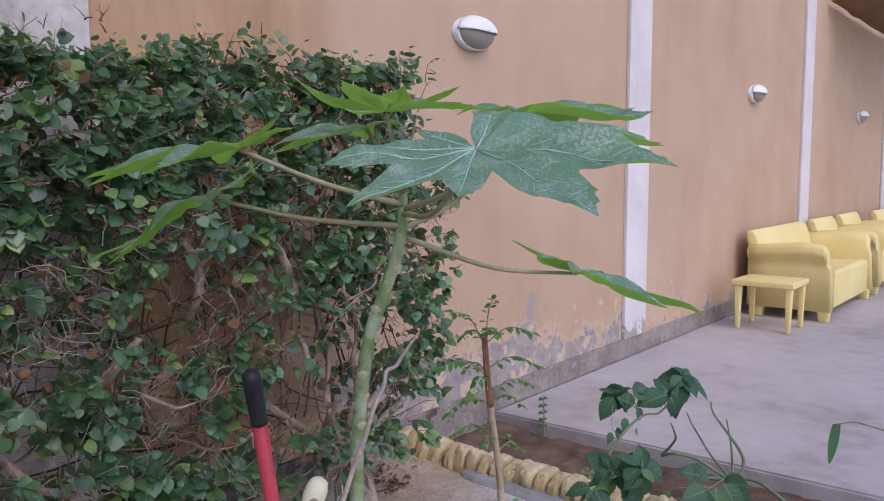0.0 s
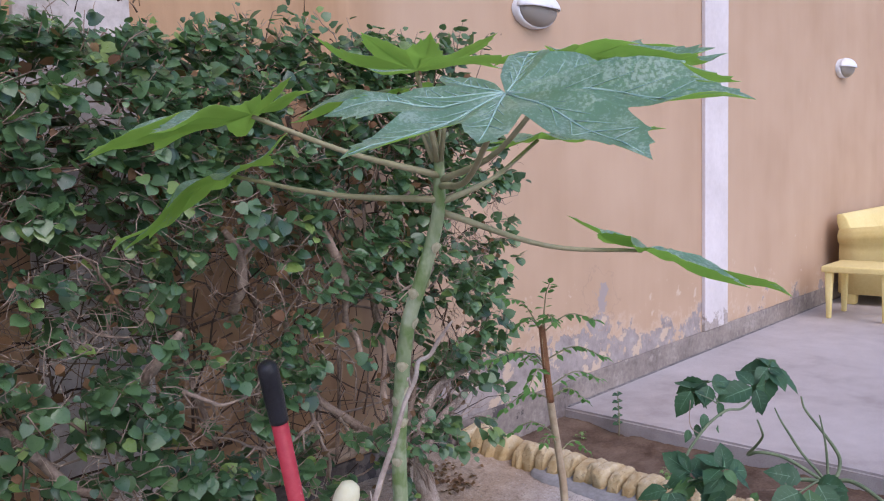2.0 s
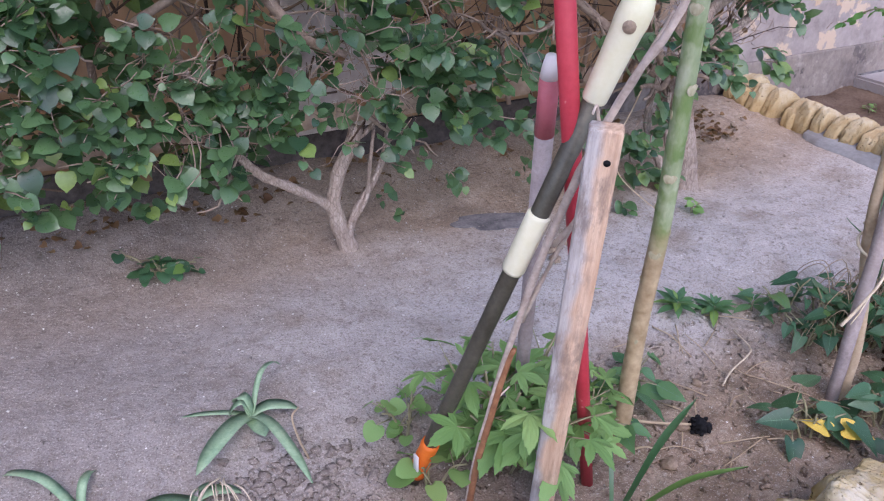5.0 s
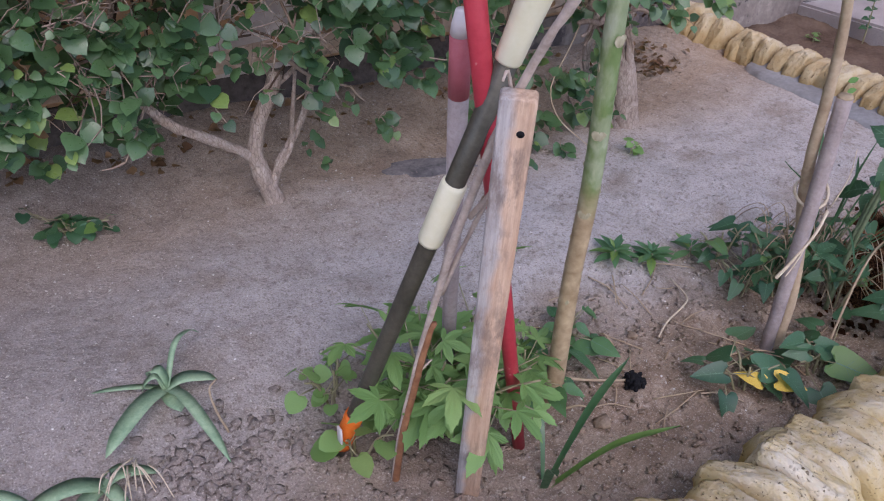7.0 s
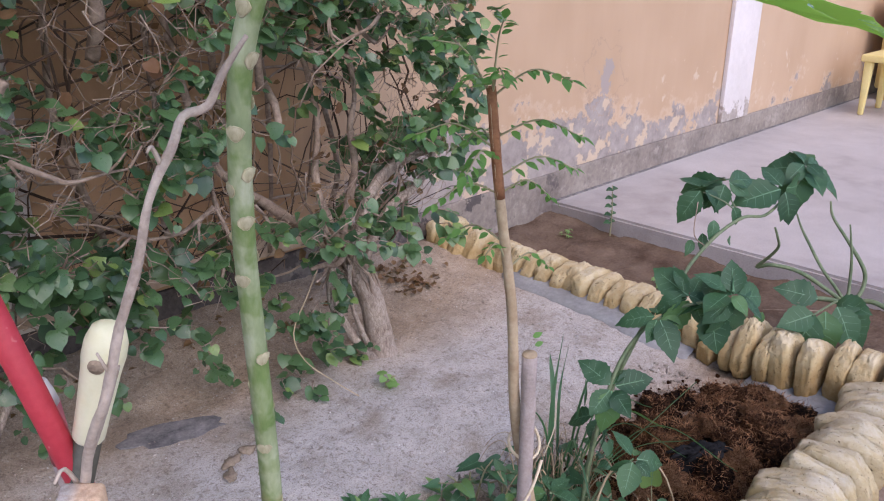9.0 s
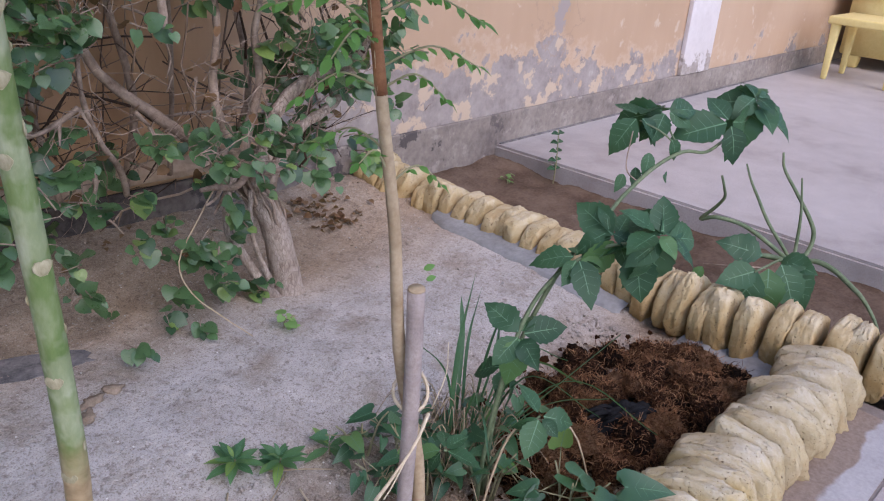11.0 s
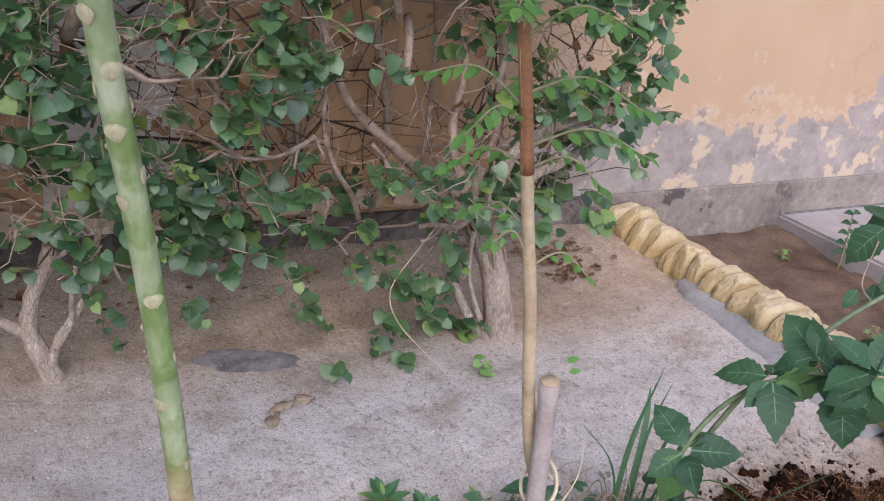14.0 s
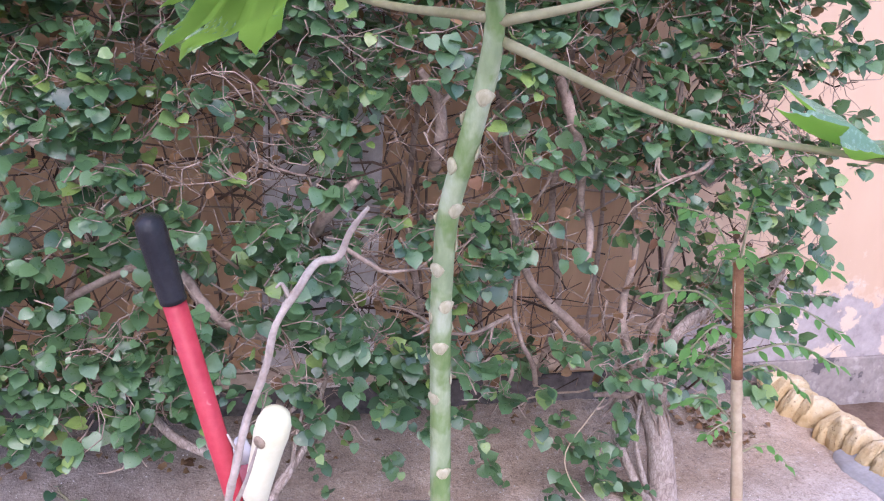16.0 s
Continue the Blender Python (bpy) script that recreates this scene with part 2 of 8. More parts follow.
def bark_material():
    """Pale grey bark with lengthwise fissures."""
    k = Nodes("shrub_bark")
    co = k.coords()
    mp = k.n("ShaderNodeMapping")
    mp.inputs["Scale"].default_value = (1.0, 1.0, 0.4)
    k.l(co, mp.inputs["Vector"])
    g, a = k.noise(mp.outputs[0], 95, 5, 0.65), k.noise(co, 12, 4)
    f = k.math("ADD", k.math("MULTIPLY", g, 0.65), k.math("MULTIPLY", a, 0.35))
    col = k.ramp(f, [(0.34, (0.24, 0.18, 0.145)), (0.47, (0.38, 0.30, 0.25)), (0.64, (0.52, 0.43, 0.37))])
    cr = k.n("ShaderNodeTexVoronoi", Scale=120.0)
    cr.feature = "DISTANCE_TO_EDGE"
    k.l(mp.outputs[0], cr.inputs["Vector"])
    crack = k.ramp(cr.outputs["Distance"], [(0.0, (0, 0, 0)), (0.10, (1, 1, 1))])
    col = k.mix(crack, k.mix(0.55, col, (0.20, 0.15, 0.12)), col)
    return k.finish(col, 0.9, k.bump(k.math("ADD", g, k.math("MULTIPLY", crack, 0.8)), 0.6, 0.006), 0.2)


def fibre_material():
    """Coir: each strand its own shade between near black and rust."""
    k = Nodes("coir_fibre")
    r = k.n("ShaderNodeNewGeometry").outputs["Random Per Island"]
    a = k.noise(k.coords(), 9, 3)
    f = k.math("ADD", k.math("MULTIPLY", r, 0.6), k.math("MULTIPLY", a, 0.4))
    return k.finish(k.ramp(f, [(0.22, (0.010, 0.006, 0.004)), (0.42, (0.10, 0.044, 0.024)), (0.60, (0.27, 0.125, 0.06)), (0.80, (0.46, 0.26, 0.14))]), 0.9, None, 0.15)


def clump_material():
    """Torn coir lumps: each lump its own shade from near black to rust, matted at two scales."""
    k = Nodes("coir_lump")
    r = k.n("ShaderNodeObjectInfo").outputs["Random"]
    co = k.coords(True)
    a, b = k.noise(co, 2.2, 4), k.noise(co, 9, 6, 0.8)
    f = k.math("ADD", k.math("MULTIPLY", r, 0.22), k.math("ADD", k.math("MULTIPLY", a, 0.23), k.math("MULTIPLY", b, 0.55)))
    col = k.ramp(f, [(0.38, (0.008, 0.005, 0.004)), (0.47, (0.060, 0.028, 0.015)), (0.55, (0.25, 0.12, 0.058)), (0.66, (0.52, 0.31, 0.18))])
    return k.finish(col, 0.95, k.bump(b, 1.0, 0.25), 0.1)


def brush_material():
    """Twigs: each its own shade between dark brown and grey tan."""
    k = Nodes("brushwood")
    r = k.n("ShaderNodeNewGeometry").outputs["Random Per Island"]
    a = k.noise(k.coords(), 40, 3)
    f = k.math("ADD", k.math("MULTIPLY", r, 0.75), k.math("MULTIPLY", a, 0.25))
    return k.finish(k.ramp(f, [(0.15, (0.045, 0.028, 0.02)), (0.45, (0.12, 0.078, 0.055)), (0.7, (0.24, 0.165, 0.12)), (0.88, (0.42, 0.33, 0.27))]), 0.88, k.bump(a, 0.5, 0.003), 0.2)


def plinth_material():
    """Cement plinth, painted near black for the shade behind the hedge, paler and flaking beyond it."""
    k = Nodes("plinth_render")
    co = k.coords()
    sep = k.n("ShaderNodeSeparateXYZ")
    k.l(co, sep.inputs[0])
    a, b = k.noise(co, 3.5, 4), k.noise(co, 30, 5, 0.7)
    f = k.math("ADD", k.math("MULTIPLY", a, 0.6), k.math("MULTIPLY", b, 0.4))
    col = k.ramp(f, [(0.36, (0.16, 0.13, 0.12)), (0.5, (0.25, 0.21, 0.185)), (0.66, (0.35, 0.30, 0.26))])
    chip = k.noise(co, 12, 5, 0.65)
    col = k.mix(k.ramp(chip, [(0.58, (0, 0, 0)), (0.66, (0.5, 0.5, 0.5))]), col, (0.42, 0.365, 0.325))
    blot = k.noise(co, 9, 6, 0.65)
    near = k.n("ShaderNodeMapRange")
    k.l(sep.outputs[0], near.inputs[0])
    for i, v in ((1, 4.4), (2, 5.2), (3, 0.8), (4, 0.05)):
        near.inputs[i].default_value = v
    col = k.mix(k.math("MULTIPLY", near.outputs[0], k.ramp(blot, [(0.55, (0, 0, 0)), (0.60, (1, 1, 1))])), col, (0.055, 0.048, 0.052))
    # hedge shade put into the colour, fading out past the bed
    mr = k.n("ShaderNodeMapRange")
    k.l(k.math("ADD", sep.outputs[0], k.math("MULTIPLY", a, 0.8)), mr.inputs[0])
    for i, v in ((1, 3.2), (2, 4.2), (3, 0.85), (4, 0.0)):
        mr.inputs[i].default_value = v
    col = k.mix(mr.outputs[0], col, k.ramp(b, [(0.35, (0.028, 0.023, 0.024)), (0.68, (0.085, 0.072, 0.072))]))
    return k.finish(col, 0.88, k.bump(b, 0.5, 0.006), 0.25)


def pilaster_material():
    """White paint, flaked off to brown-grey plaster at the foot."""
    k = Nodes("white_paint")
    co = k.coords()
    sep = k.n("ShaderNodeSeparateXYZ")
    k.l(co, sep.inputs[0])
    a, b = k.noise(co, 2.0, 3), k.noise(co, 30, 5, 0.7)
    col = k.ramp(k.math("ADD", k.math("MULTIPLY", a, 0.6), k.math("MULTIPLY", b, 0.4)), [(0.33, (0.56, 0.51, 0.50)), (0.67, (0.70, 0.645, 0.64))])
    flake = k.math("ADD", k.math("MULTIPLY", sep.outputs[2], 1.6), k.math("MULTIPLY", k.noise(co, 9, 6, 0.65), 0.9))
    col = k.mix(k.ramp(flake, [(0.86, (0.9, 0.9, 0.9)), (0.90, (0, 0, 0))]), col, k.ramp(b, [(0.35, (0.25, 0.205, 0.18)), (0.65, (0.42, 0.36, 0.32))]))
    return k.finish(col, 0.7, k.bump(b, 0.15, 0.002), 0.3)


def stone_material(name, tones, grey_corner=False):
    """Porous limestone: ochre body, cream worn crown, small dark pits."""
    k = Nodes(name)
    co = k.coords(True)
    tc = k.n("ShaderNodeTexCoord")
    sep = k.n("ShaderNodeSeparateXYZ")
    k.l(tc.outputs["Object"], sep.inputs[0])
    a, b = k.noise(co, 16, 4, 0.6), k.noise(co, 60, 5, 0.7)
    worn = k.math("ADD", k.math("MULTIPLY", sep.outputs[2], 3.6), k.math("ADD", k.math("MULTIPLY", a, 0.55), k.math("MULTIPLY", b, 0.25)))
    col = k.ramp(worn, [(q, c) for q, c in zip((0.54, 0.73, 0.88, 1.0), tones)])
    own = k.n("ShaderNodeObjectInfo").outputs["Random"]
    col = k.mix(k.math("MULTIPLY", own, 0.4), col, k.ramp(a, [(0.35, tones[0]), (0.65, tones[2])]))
    geo = k.n("ShaderNodeNewGeometry")
    where = k.n("ShaderNodeSeparateXYZ")
    k.l(geo.outputs["Position"], where.inputs[0])
    # weathered greyer towards the corner of the bed
    grey = k.n("ShaderNodeMapRange")
    k.l(k.math("ADD", where.outputs[0], k.math("MULTIPLY", a, 0.5)), grey.inputs[0])
    for i, v in ((1, 3.1), (2, 3.7), (3, 0.0), (4, 0.45)):
        grey.inputs[i].default_value = v
    col = k.mix(k.ramp(k.noise(co, 24, 5, 0.65), [(0.54, (0, 0, 0)), (0.64, (0.7, 0.7, 0.7))]), col, tones[1])
    if grey_corner:
        col = k.mix(grey.outputs[0], col, k.ramp(b, [(0.3, (0.36, 0.315, 0.25)), (0.7, (0.52, 0.47, 0.39))]))
    warp = k.n("ShaderNodeVectorMath")
    wn = k.n("ShaderNodeTexNoise", Scale=90.0)
    k.l(co, wn.inputs["Vector"])
    mv = k.n("ShaderNodeVectorMath")
    mv.operation = "SCALE"
    k.l(wn.outputs["Color"], mv.inputs[0])
    mv.inputs["Scale"].default_value = 0.012
    k.l(co, warp.inputs[0])
    k.l(mv.outputs[0], warp.inputs[1])
    hole = None
    for size, pick in ((105.0, 0.74), (210.0, 0.62)):
        pit = k.n("ShaderNodeTexVoronoi", Scale=size)
        k.l(warp.outputs[0], pit.inputs["Vector"])
        one = k.math("MULTIPLY", k.ramp(pit.outputs["Distance"], [(0.14, (1, 1, 1)), (0.30, (0, 0, 0))]), k.ramp(pit.outputs["Color"], [(pick, (0, 0, 0)), (pick + 0.06, (1, 1, 1))]))
        hole = one if hole is None else k.math("MAXIMUM", hole, one)
    hole = k.math("MULTIPLY", hole, k.ramp(k.noise(co, 20, 3), [(0.34, (0, 0, 0)), (0.50, (1, 1, 1))]))
    col = k.mix(k.math("MULTIPLY", hole, 0.9), col, (0.17, 0.12, 0.07))
    h = k.math("SUBTRACT", k.math("ADD", k.math("MULTIPLY", a, 0.8), k.math("MULTIPLY", b, 0.55)), k.math("MULTIPLY", hole, 0.6))
    return k.finish(col, 0.88, k.bump(h, 0.95, 0.012), 0.2)


def border_material():
    """Pale cement band; a brown spill of mud along the stones."""
    k = Nodes("pale_cement")
    co = k.coords()
    sep = k.n("ShaderNodeSeparateXYZ")
    k.l(co, sep.inputs[0])
    a, b = k.noise(co, 6, 4), k.noise(co, 90, 4, 0.7)
    col = k.ramp(k.math("ADD", k.math("MULTIPLY", a, 0.5), k.math("MULTIPLY", b, 0.5)), [(0.35, (0.32, 0.30, 0.305)), (0.65, (0.46, 0.435, 0.44))])
    edge = k.math("ADD", sep.outputs[1], k.math("MULTIPLY", k.math("SUBTRACT", k.noise(co, 7, 3), 0.5), 0.09))
    far = k.n("ShaderNodeMapRange")
    k.l(sep.outputs[0], far.inputs[0])
    for i, v in ((1, 2.98), (2, 3.12), (3, -0.2), (4, 0.0)):
        far.inputs[i].default_value = v
    # the ramp works on the fraction past one metre
    sub = k.math("SUBTRACT", k.math("ADD", edge, far.outputs[0]), 1.0)
    mud = k.ramp(sub, [(0.338, (0, 0, 0)), (0.346, (1, 1, 1))])
    brown = k.ramp(b, [(0.3, (0.20, 0.145, 0.115)), (0.7, (0.30, 0.23, 0.185))])
    return k.finish(k.mix(mud, col, brown), 0.8, k.bump(b, 0.3, 0.003), 0.3)


def concrete_material():
    k = Nodes("terrace_concrete")
    co = k.coords()
    a, b, c = k.noise(co, 0.8, 5, 0.6), k.noise(co, 7, 5), k.noise(co, 190, 3)
    f = k.math("ADD", k.math("MULTIPLY", a, 0.65), k.math("MULTIPLY", b, 0.35))
    col = k.ramp(f, [(0.34, (0.295, 0.26, 0.25)), (0.48, (0.425, 0.385, 0.375)), (0.66, (0.505, 0.465, 0.455))])
    col = k.mix(k.ramp(c, [(0.35, (0.35, 0.35, 0.35)), (0.55, (0, 0, 0))]), col, (0.25, 0.21, 0.19))
    return k.finish(col, k.ramp(a, [(0.35, (0.55, 0.55, 0.55)), (0.6, (0.75, 0.75, 0.75))]), k.bump(c, 0.2, 0.002), 0.35)


def stem_material():
    """Papaya stem: woody grey-tan foot, green above, with fine lengthwise grain."""
    k = Nodes("papaya_stem")
    co = k.coords()
    sep = k.n("ShaderNodeSeparateXYZ")
    k.l(co, sep.inputs[0])
    z = k.math("ADD", sep.outputs[2], k.math("MULTIPLY", k.math("SUBTRACT", k.noise(co, 20, 3), 0.5), 0.12))
    bark = k.ramp(k.noise(co, 45, 4), [(0.3, (0.29, 0.205, 0.115)), (0.7, (0.50, 0.385, 0.24))])
    mp = k.n("ShaderNodeMapping")
    mp.inputs["Scale"].default_value = (1.0, 1.0, 0.35)
    k.l(co, mp.inputs["Vector"])
    green = k.ramp(k.noise(mp.outputs[0], 30, 5), [(0.30, (0.10, 0.165, 0.055)), (0.46, (0.20, 0.265, 0.115)), (0.58, (0.34, 0.385, 0.235)), (0.70, (0.47, 0.495, 0.37))])
    bloom = k.ramp(k.noise(co, 17, 3, 0.55), [(0.44, (0, 0, 0)), (0.52, (0.75, 0.75, 0.75))])
    green = k.mix(bloom, k.mix(0.45, green, (0.10, 0.19, 0.035)), k.mix(0.35, green, (0.43, 0.46, 0.34)))
    mr = k.n("ShaderNodeMapRange")
    k.l(z, mr.inputs[0])
    for i, v in ((1, 0.44), (2, 0.53), (3, 0.0), (4, 1.0)):
        mr.inputs[i].default_value = v
    return k.finish(k.mix(mr.outputs[0], bark, green), 0.6, k.bump(k.noise(co, 70, 4), 0.3, 0.003), 0.4)


M = {}
M["wall"] = wall_material()
M["soil"] = soil_material()
M["slab"] = concrete_material()
M["plinth"] = plinth_material()
M["white_scrap"] = surface("white_scrap", (0.56, 0.51, 0.50), (0.70, 0.645, 0.64), 2.0, 30, 0.7, 0.15, 0.002)
M["pilaster"] = pilaster_material()
M["mortar"] = surface("grey_mortar", (0.20, 0.19, 0.19), (0.38, 0.37, 0.37), 5, 60, 0.85, 0.4)
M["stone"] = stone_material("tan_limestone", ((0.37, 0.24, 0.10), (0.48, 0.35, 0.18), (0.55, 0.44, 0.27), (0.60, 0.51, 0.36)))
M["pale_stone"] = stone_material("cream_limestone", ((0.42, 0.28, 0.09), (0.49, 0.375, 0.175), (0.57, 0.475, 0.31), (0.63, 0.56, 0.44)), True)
M["border"] = border_material()
M["strip"] = surface("strip_earth", (0.085, 0.052, 0.036), (0.235, 0.165, 0.12), 6, 80, 0.95, 0.9, 0.012, spec=0.15)
M["flag"] = surface("worn_paver", (0.31, 0.265, 0.255), (0.54, 0.49, 0.485), 11, 60, 0.85, 0.5, 0.004, shift=True, spots=((0.40, 0.345, 0.325), 24, 0.60))
M["joint"] = surface("sandy_joint", (0.17, 0.135, 0.12), (0.31, 0.26, 0.235), 4, 50, 0.9, 0.5, 0.005)
M["ground"] = surface("far_earth", (0.24, 0.19, 0.14), (0.36, 0.29, 0.22), 0.6, 20, 0.95, 0.4)
M["peat"] = surface("coir_peat", (0.007, 0.004, 0.003), (0.135, 0.055, 0.026), 9, 260, 0.95, 1.0, 0.02, spec=0.05)
M["clump"] = clump_material()
M["fibre"] = fibre_material()
M["black"] = surface("black_felt", (0.006, 0.006, 0.007), (0.024, 0.024, 0.027), 25, 140, 0.85, 0.6, spec=0.1)
M["pebble"] = surface("pebbles", (0.30, 0.25, 0.21), (0.66, 0.62, 0.57), 40, 300, 0.8, 0.2)
M["clod"] = surface("earth_clods", (0.17, 0.12, 0.085), (0.42, 0.325, 0.24), 9, 150, 0.95, 0.6, spec=0.1)
M["bark"] = bark_material()
M["twig"] = surface("shrub_twig", (0.13, 0.088, 0.065), (0.44, 0.335, 0.265), 14, 90, 0.85, 0.5)
M["brush"] = brush_material()
# stained white paint, darkened to carry the shrub's shade in its colour
M["shaded_white"] = surface("shaded_white", (0.33, 0.28, 0.25), (0.66, 0.60, 0.57), 2.2, 26, 0.8, 0.25, 0.003)
M["clod_plaster"] = surface("tan_plaster", (0.30, 0.215, 0.155), (0.52, 0.40, 0.31), 5, 40, 0.9, 0.5, 0.006)
M["red_wood"] = surface("red_wood", (0.17, 0.07, 0.035), (0.36, 0.17, 0.085), 30, 140, 0.7, 0.3)
M["dry_wood"] = surface("dry_wood", (0.26, 0.20, 0.165), (0.60, 0.50, 0.43), 16, 110, 0.85, 0.5)
M["dry"] = surface("dry_straw", (0.30, 0.21, 0.13), (0.54, 0.43, 0.30), 12, 90, 0.85, 0.3)
M["deadleaf"] = leaf_material("dry_leaf", (0.13, 0.055, 0.025), (0.30, 0.16, 0.08), (0.42, 0.25, 0.13), rough=0.7, through_light=0.2)
M["hedge_leaf"] = leaf_material("hedge_leaf", (0.030, 0.080, 0.040), (0.122, 0.232, 0.094), (0.27, 0.39, 0.10), rough=0.32, spec=0.75, through_light=0.27)
M["hedge_leaf_single"] = leaf_material("hedge_leaf_single", (0.030, 0.080, 0.040), (0.122, 0.232, 0.094), (0.27, 0.39, 0.10), "object", rough=0.32, spec=0.75, through_light=0.27)
M["weed"] = leaf_material("weed_leaf", (0.036, 0.115, 0.062), (0.085, 0.215, 0.095), (0.19, 0.35, 0.08), "object", rough=0.36, spec=0.8)
M["light_leaf"] = leaf_material("light_leaf", (0.20, 0.38, 0.11), (0.34, 0.56, 0.19), (0.42, 0.62, 0.22), "object", rough=0.5, through_light=0.45)
M["moringa"] = leaf_material("moringa_leaf", (0.10, 0.27, 0.06), (0.18, 0.40, 0.10), (0.26, 0.46, 0.12), "object", rough=0.5, through_light=0.4)
M["balsam"] = leaf_material("balsam_leaf", (0.020, 0.072, 0.038), (0.048, 0.135, 0.062), (0.11, 0.24, 0.08), "object", rough=0.5, through_light=0.25)
M["papaya_top"] = leaf_material("papaya_leaf_top", (0.115, 0.25, 0.20), (0.15, 0.30, 0.245), (0.155, 0.31, 0.25), "object", rough=0.34, through_light=0.5, veins=((0.52, 0.63, 0.59), 22), glow=(0.68, 0.94, 0.44))
M["papaya_under"] = leaf_material("papaya_leaf_under", (0.105, 0.21, 0.035), (0.15, 0.28, 0.05), (0.16, 0.29, 0.05), "object", rough=0.55, through_light=0.8, glow=(0.72, 0.93, 0.30))
M["weed_vein"] = surface("weed_vein", (0.09, 0.21, 0.11), (0.18, 0.33, 0.18), 30, 120, 0.5, 0.1)
M["papaya_vein"] = surface("papaya_vein", (0.21, 0.36, 0.29), (0.35, 0.50, 0.43), 30, 120, 0.5, 0.1)
M["petiole"] = surface("petiole", (0.20, 0.19, 0.10), (0.37, 0.335, 0.21), 9, 60, 0.5, 0.15)
M["papaya_stem"] = stem_material()
M["scar"] = surface("leaf_scar", (0.30, 0.275, 0.165), (0.54, 0.49, 0.35), 60, 200, 0.8, 0.3)
M["aloe"] = surface("aloe_skin", (0.15, 0.26, 0.15), (0.36, 0.48, 0.30), 22, 160, 0.5, 0.2)
M["succulent"] = surface("grey_green_stem", (0.07, 0.11, 0.055), (0.20, 0.24, 0.14), 15, 90, 0.6, 0.2)
M["yellow_leaf"] = surface("yellow_leaf", (0.62, 0.40, 0.05), (0.78, 0.58, 0.14), 25, 120, 0.55, 0.2)
M["plastic"] = surface("yellow_plastic", (0.68, 0.53, 0.20), (0.80, 0.67, 0.31), 1.6, 45, 0.5, 0.05, 0.001)
M["lamp_white"] = surface("lamp_white", (0.68, 0.68, 0.70), (0.80, 0.80, 0.81), 6, 80, 0.4, 0.05)
M["red_paint"] = surface("red_paint", (0.35, 0.024, 0.038), (0.49, 0.052, 0.072), 8, 90, 0.42, 0.1, spots=((0.55, 0.25, 0.22), 45, 0.72))
M["faded_red"] = surface("faded_red", (0.36, 0.08, 0.10), (0.46, 0.14, 0.16), 10, 90, 0.55, 0.1)
M["grip"] = surface("black_rubber", (0.008, 0.008, 0.010), (0.030, 0.030, 0.036), 15, 160, 0.36, 0.25, spots=((0.25, 0.27, 0.30), 70, 0.71))
M["cream"] = surface("cream_plastic", (0.68, 0.64, 0.42), (0.80, 0.77, 0.60), 8, 70, 0.45, 0.06)
M["olive"] = surface("olive_shaft", (0.055, 0.050, 0.038), (0.12, 0.11, 0.085), 18, 150, 0.4, 0.15, metal=0.3)
M["orange"] = surface("orange_tape", (0.68, 0.13, 0.012), (0.80, 0.20, 0.03), 20, 120, 0.5, 0.3)
M["grey_wood"] = surface("grey_wood", (0.24, 0.19, 0.18), (0.46, 0.39, 0.375), 12, 140, 0.85, 0.5)
M["string"] = surface("jute_string", (0.50, 0.40, 0.28), (0.70, 0.60, 0.46), 60, 300, 0.9, 0.4)
M["sail"] = surface("brown_canvas", (0.16, 0.085, 0.04), (0.24, 0.135, 0.07), 1.5, 60, 0.8, 0.2)
M["slate"] = surface("slate", (0.07, 0.065, 0.07), (0.30, 0.27, 0.26), 22, 110, 0.8, 0.4)


def glass_material():
    k = Nodes("lamp_glass")
    k.b.inputs["Transmission Weight"].default_value = 0.35
    return k.finish((0.42, 0.38, 0.33), 0.45, None, 0.5)


def plank_material():
    """Weathered stake: lengthwise grain, grey towards one edge, pale tan elsewhere."""
    k = Nodes("weathered_stake")
    co = k.coords()
    mp = k.n("ShaderNodeMapping")
    mp.inputs["Scale"].default_value = (1.0, 1.0, 0.06)
    k.l(co, mp.inputs["Vector"])
    g = k.noise(mp.outputs[0], 140, 5, 0.7)
    w = k.noise(co, 5, 4)
    tan = k.ramp(g, [(0.3, (0.42, 0.26, 0.17)), (0.7, (0.66, 0.48, 0.35))])
    grey = k.ramp(g, [(0.3, (0.30, 0.27, 0.26)), (0.7, (0.55, 0.51, 0.49))])
    sep = k.n("ShaderNodeSeparateXYZ")
    k.l(co, sep.inputs[0])
    flank = k.math("ADD", k.math("MULTIPLY", sep.outputs[0], -14.0), w)
    col = k.mix(k.ramp(flank, [(0.52, (0, 0, 0)), (0.66, (1, 1, 1))]), tan, grey)
    # mould and damp blotches, drawn out along the grain
    m2 = k.n("ShaderNodeMapping")
    m2.inputs["Scale"].default_value = (1.0, 1.0, 0.3)
    k.l(co, m2.inputs["Vector"])
    blot = k.noise(m2.outputs[0], 34, 6, 0.72)
    patch = k.ramp(k.noise(co, 4.3, 3), [(0.44, (0, 0, 0)), (0.58, (1, 1, 1))])
    col = k.mix(k.math("MULTIPLY", patch, k.ramp(blot, [(0.46, (0, 0, 0)), (0.60, (0.75, 0.75, 0.75))])), col, (0.17, 0.125, 0.105))
    col = k.mix(k.ramp(k.noise(m2.outputs[0], 60, 5, 0.7), [(0.36, (0.5, 0.5, 0.5)), (0.46, (0, 0, 0))]), col, (0.30, 0.215, 0.165))
    return k.finish(col, 0.85, k.bump(k.math("ADD", g, k.math("MULTIPLY", blot, 0.5)), 0.5, 0.004), 0.25)


M["glass"] = glass_material()
M["plank"] = plank_material()

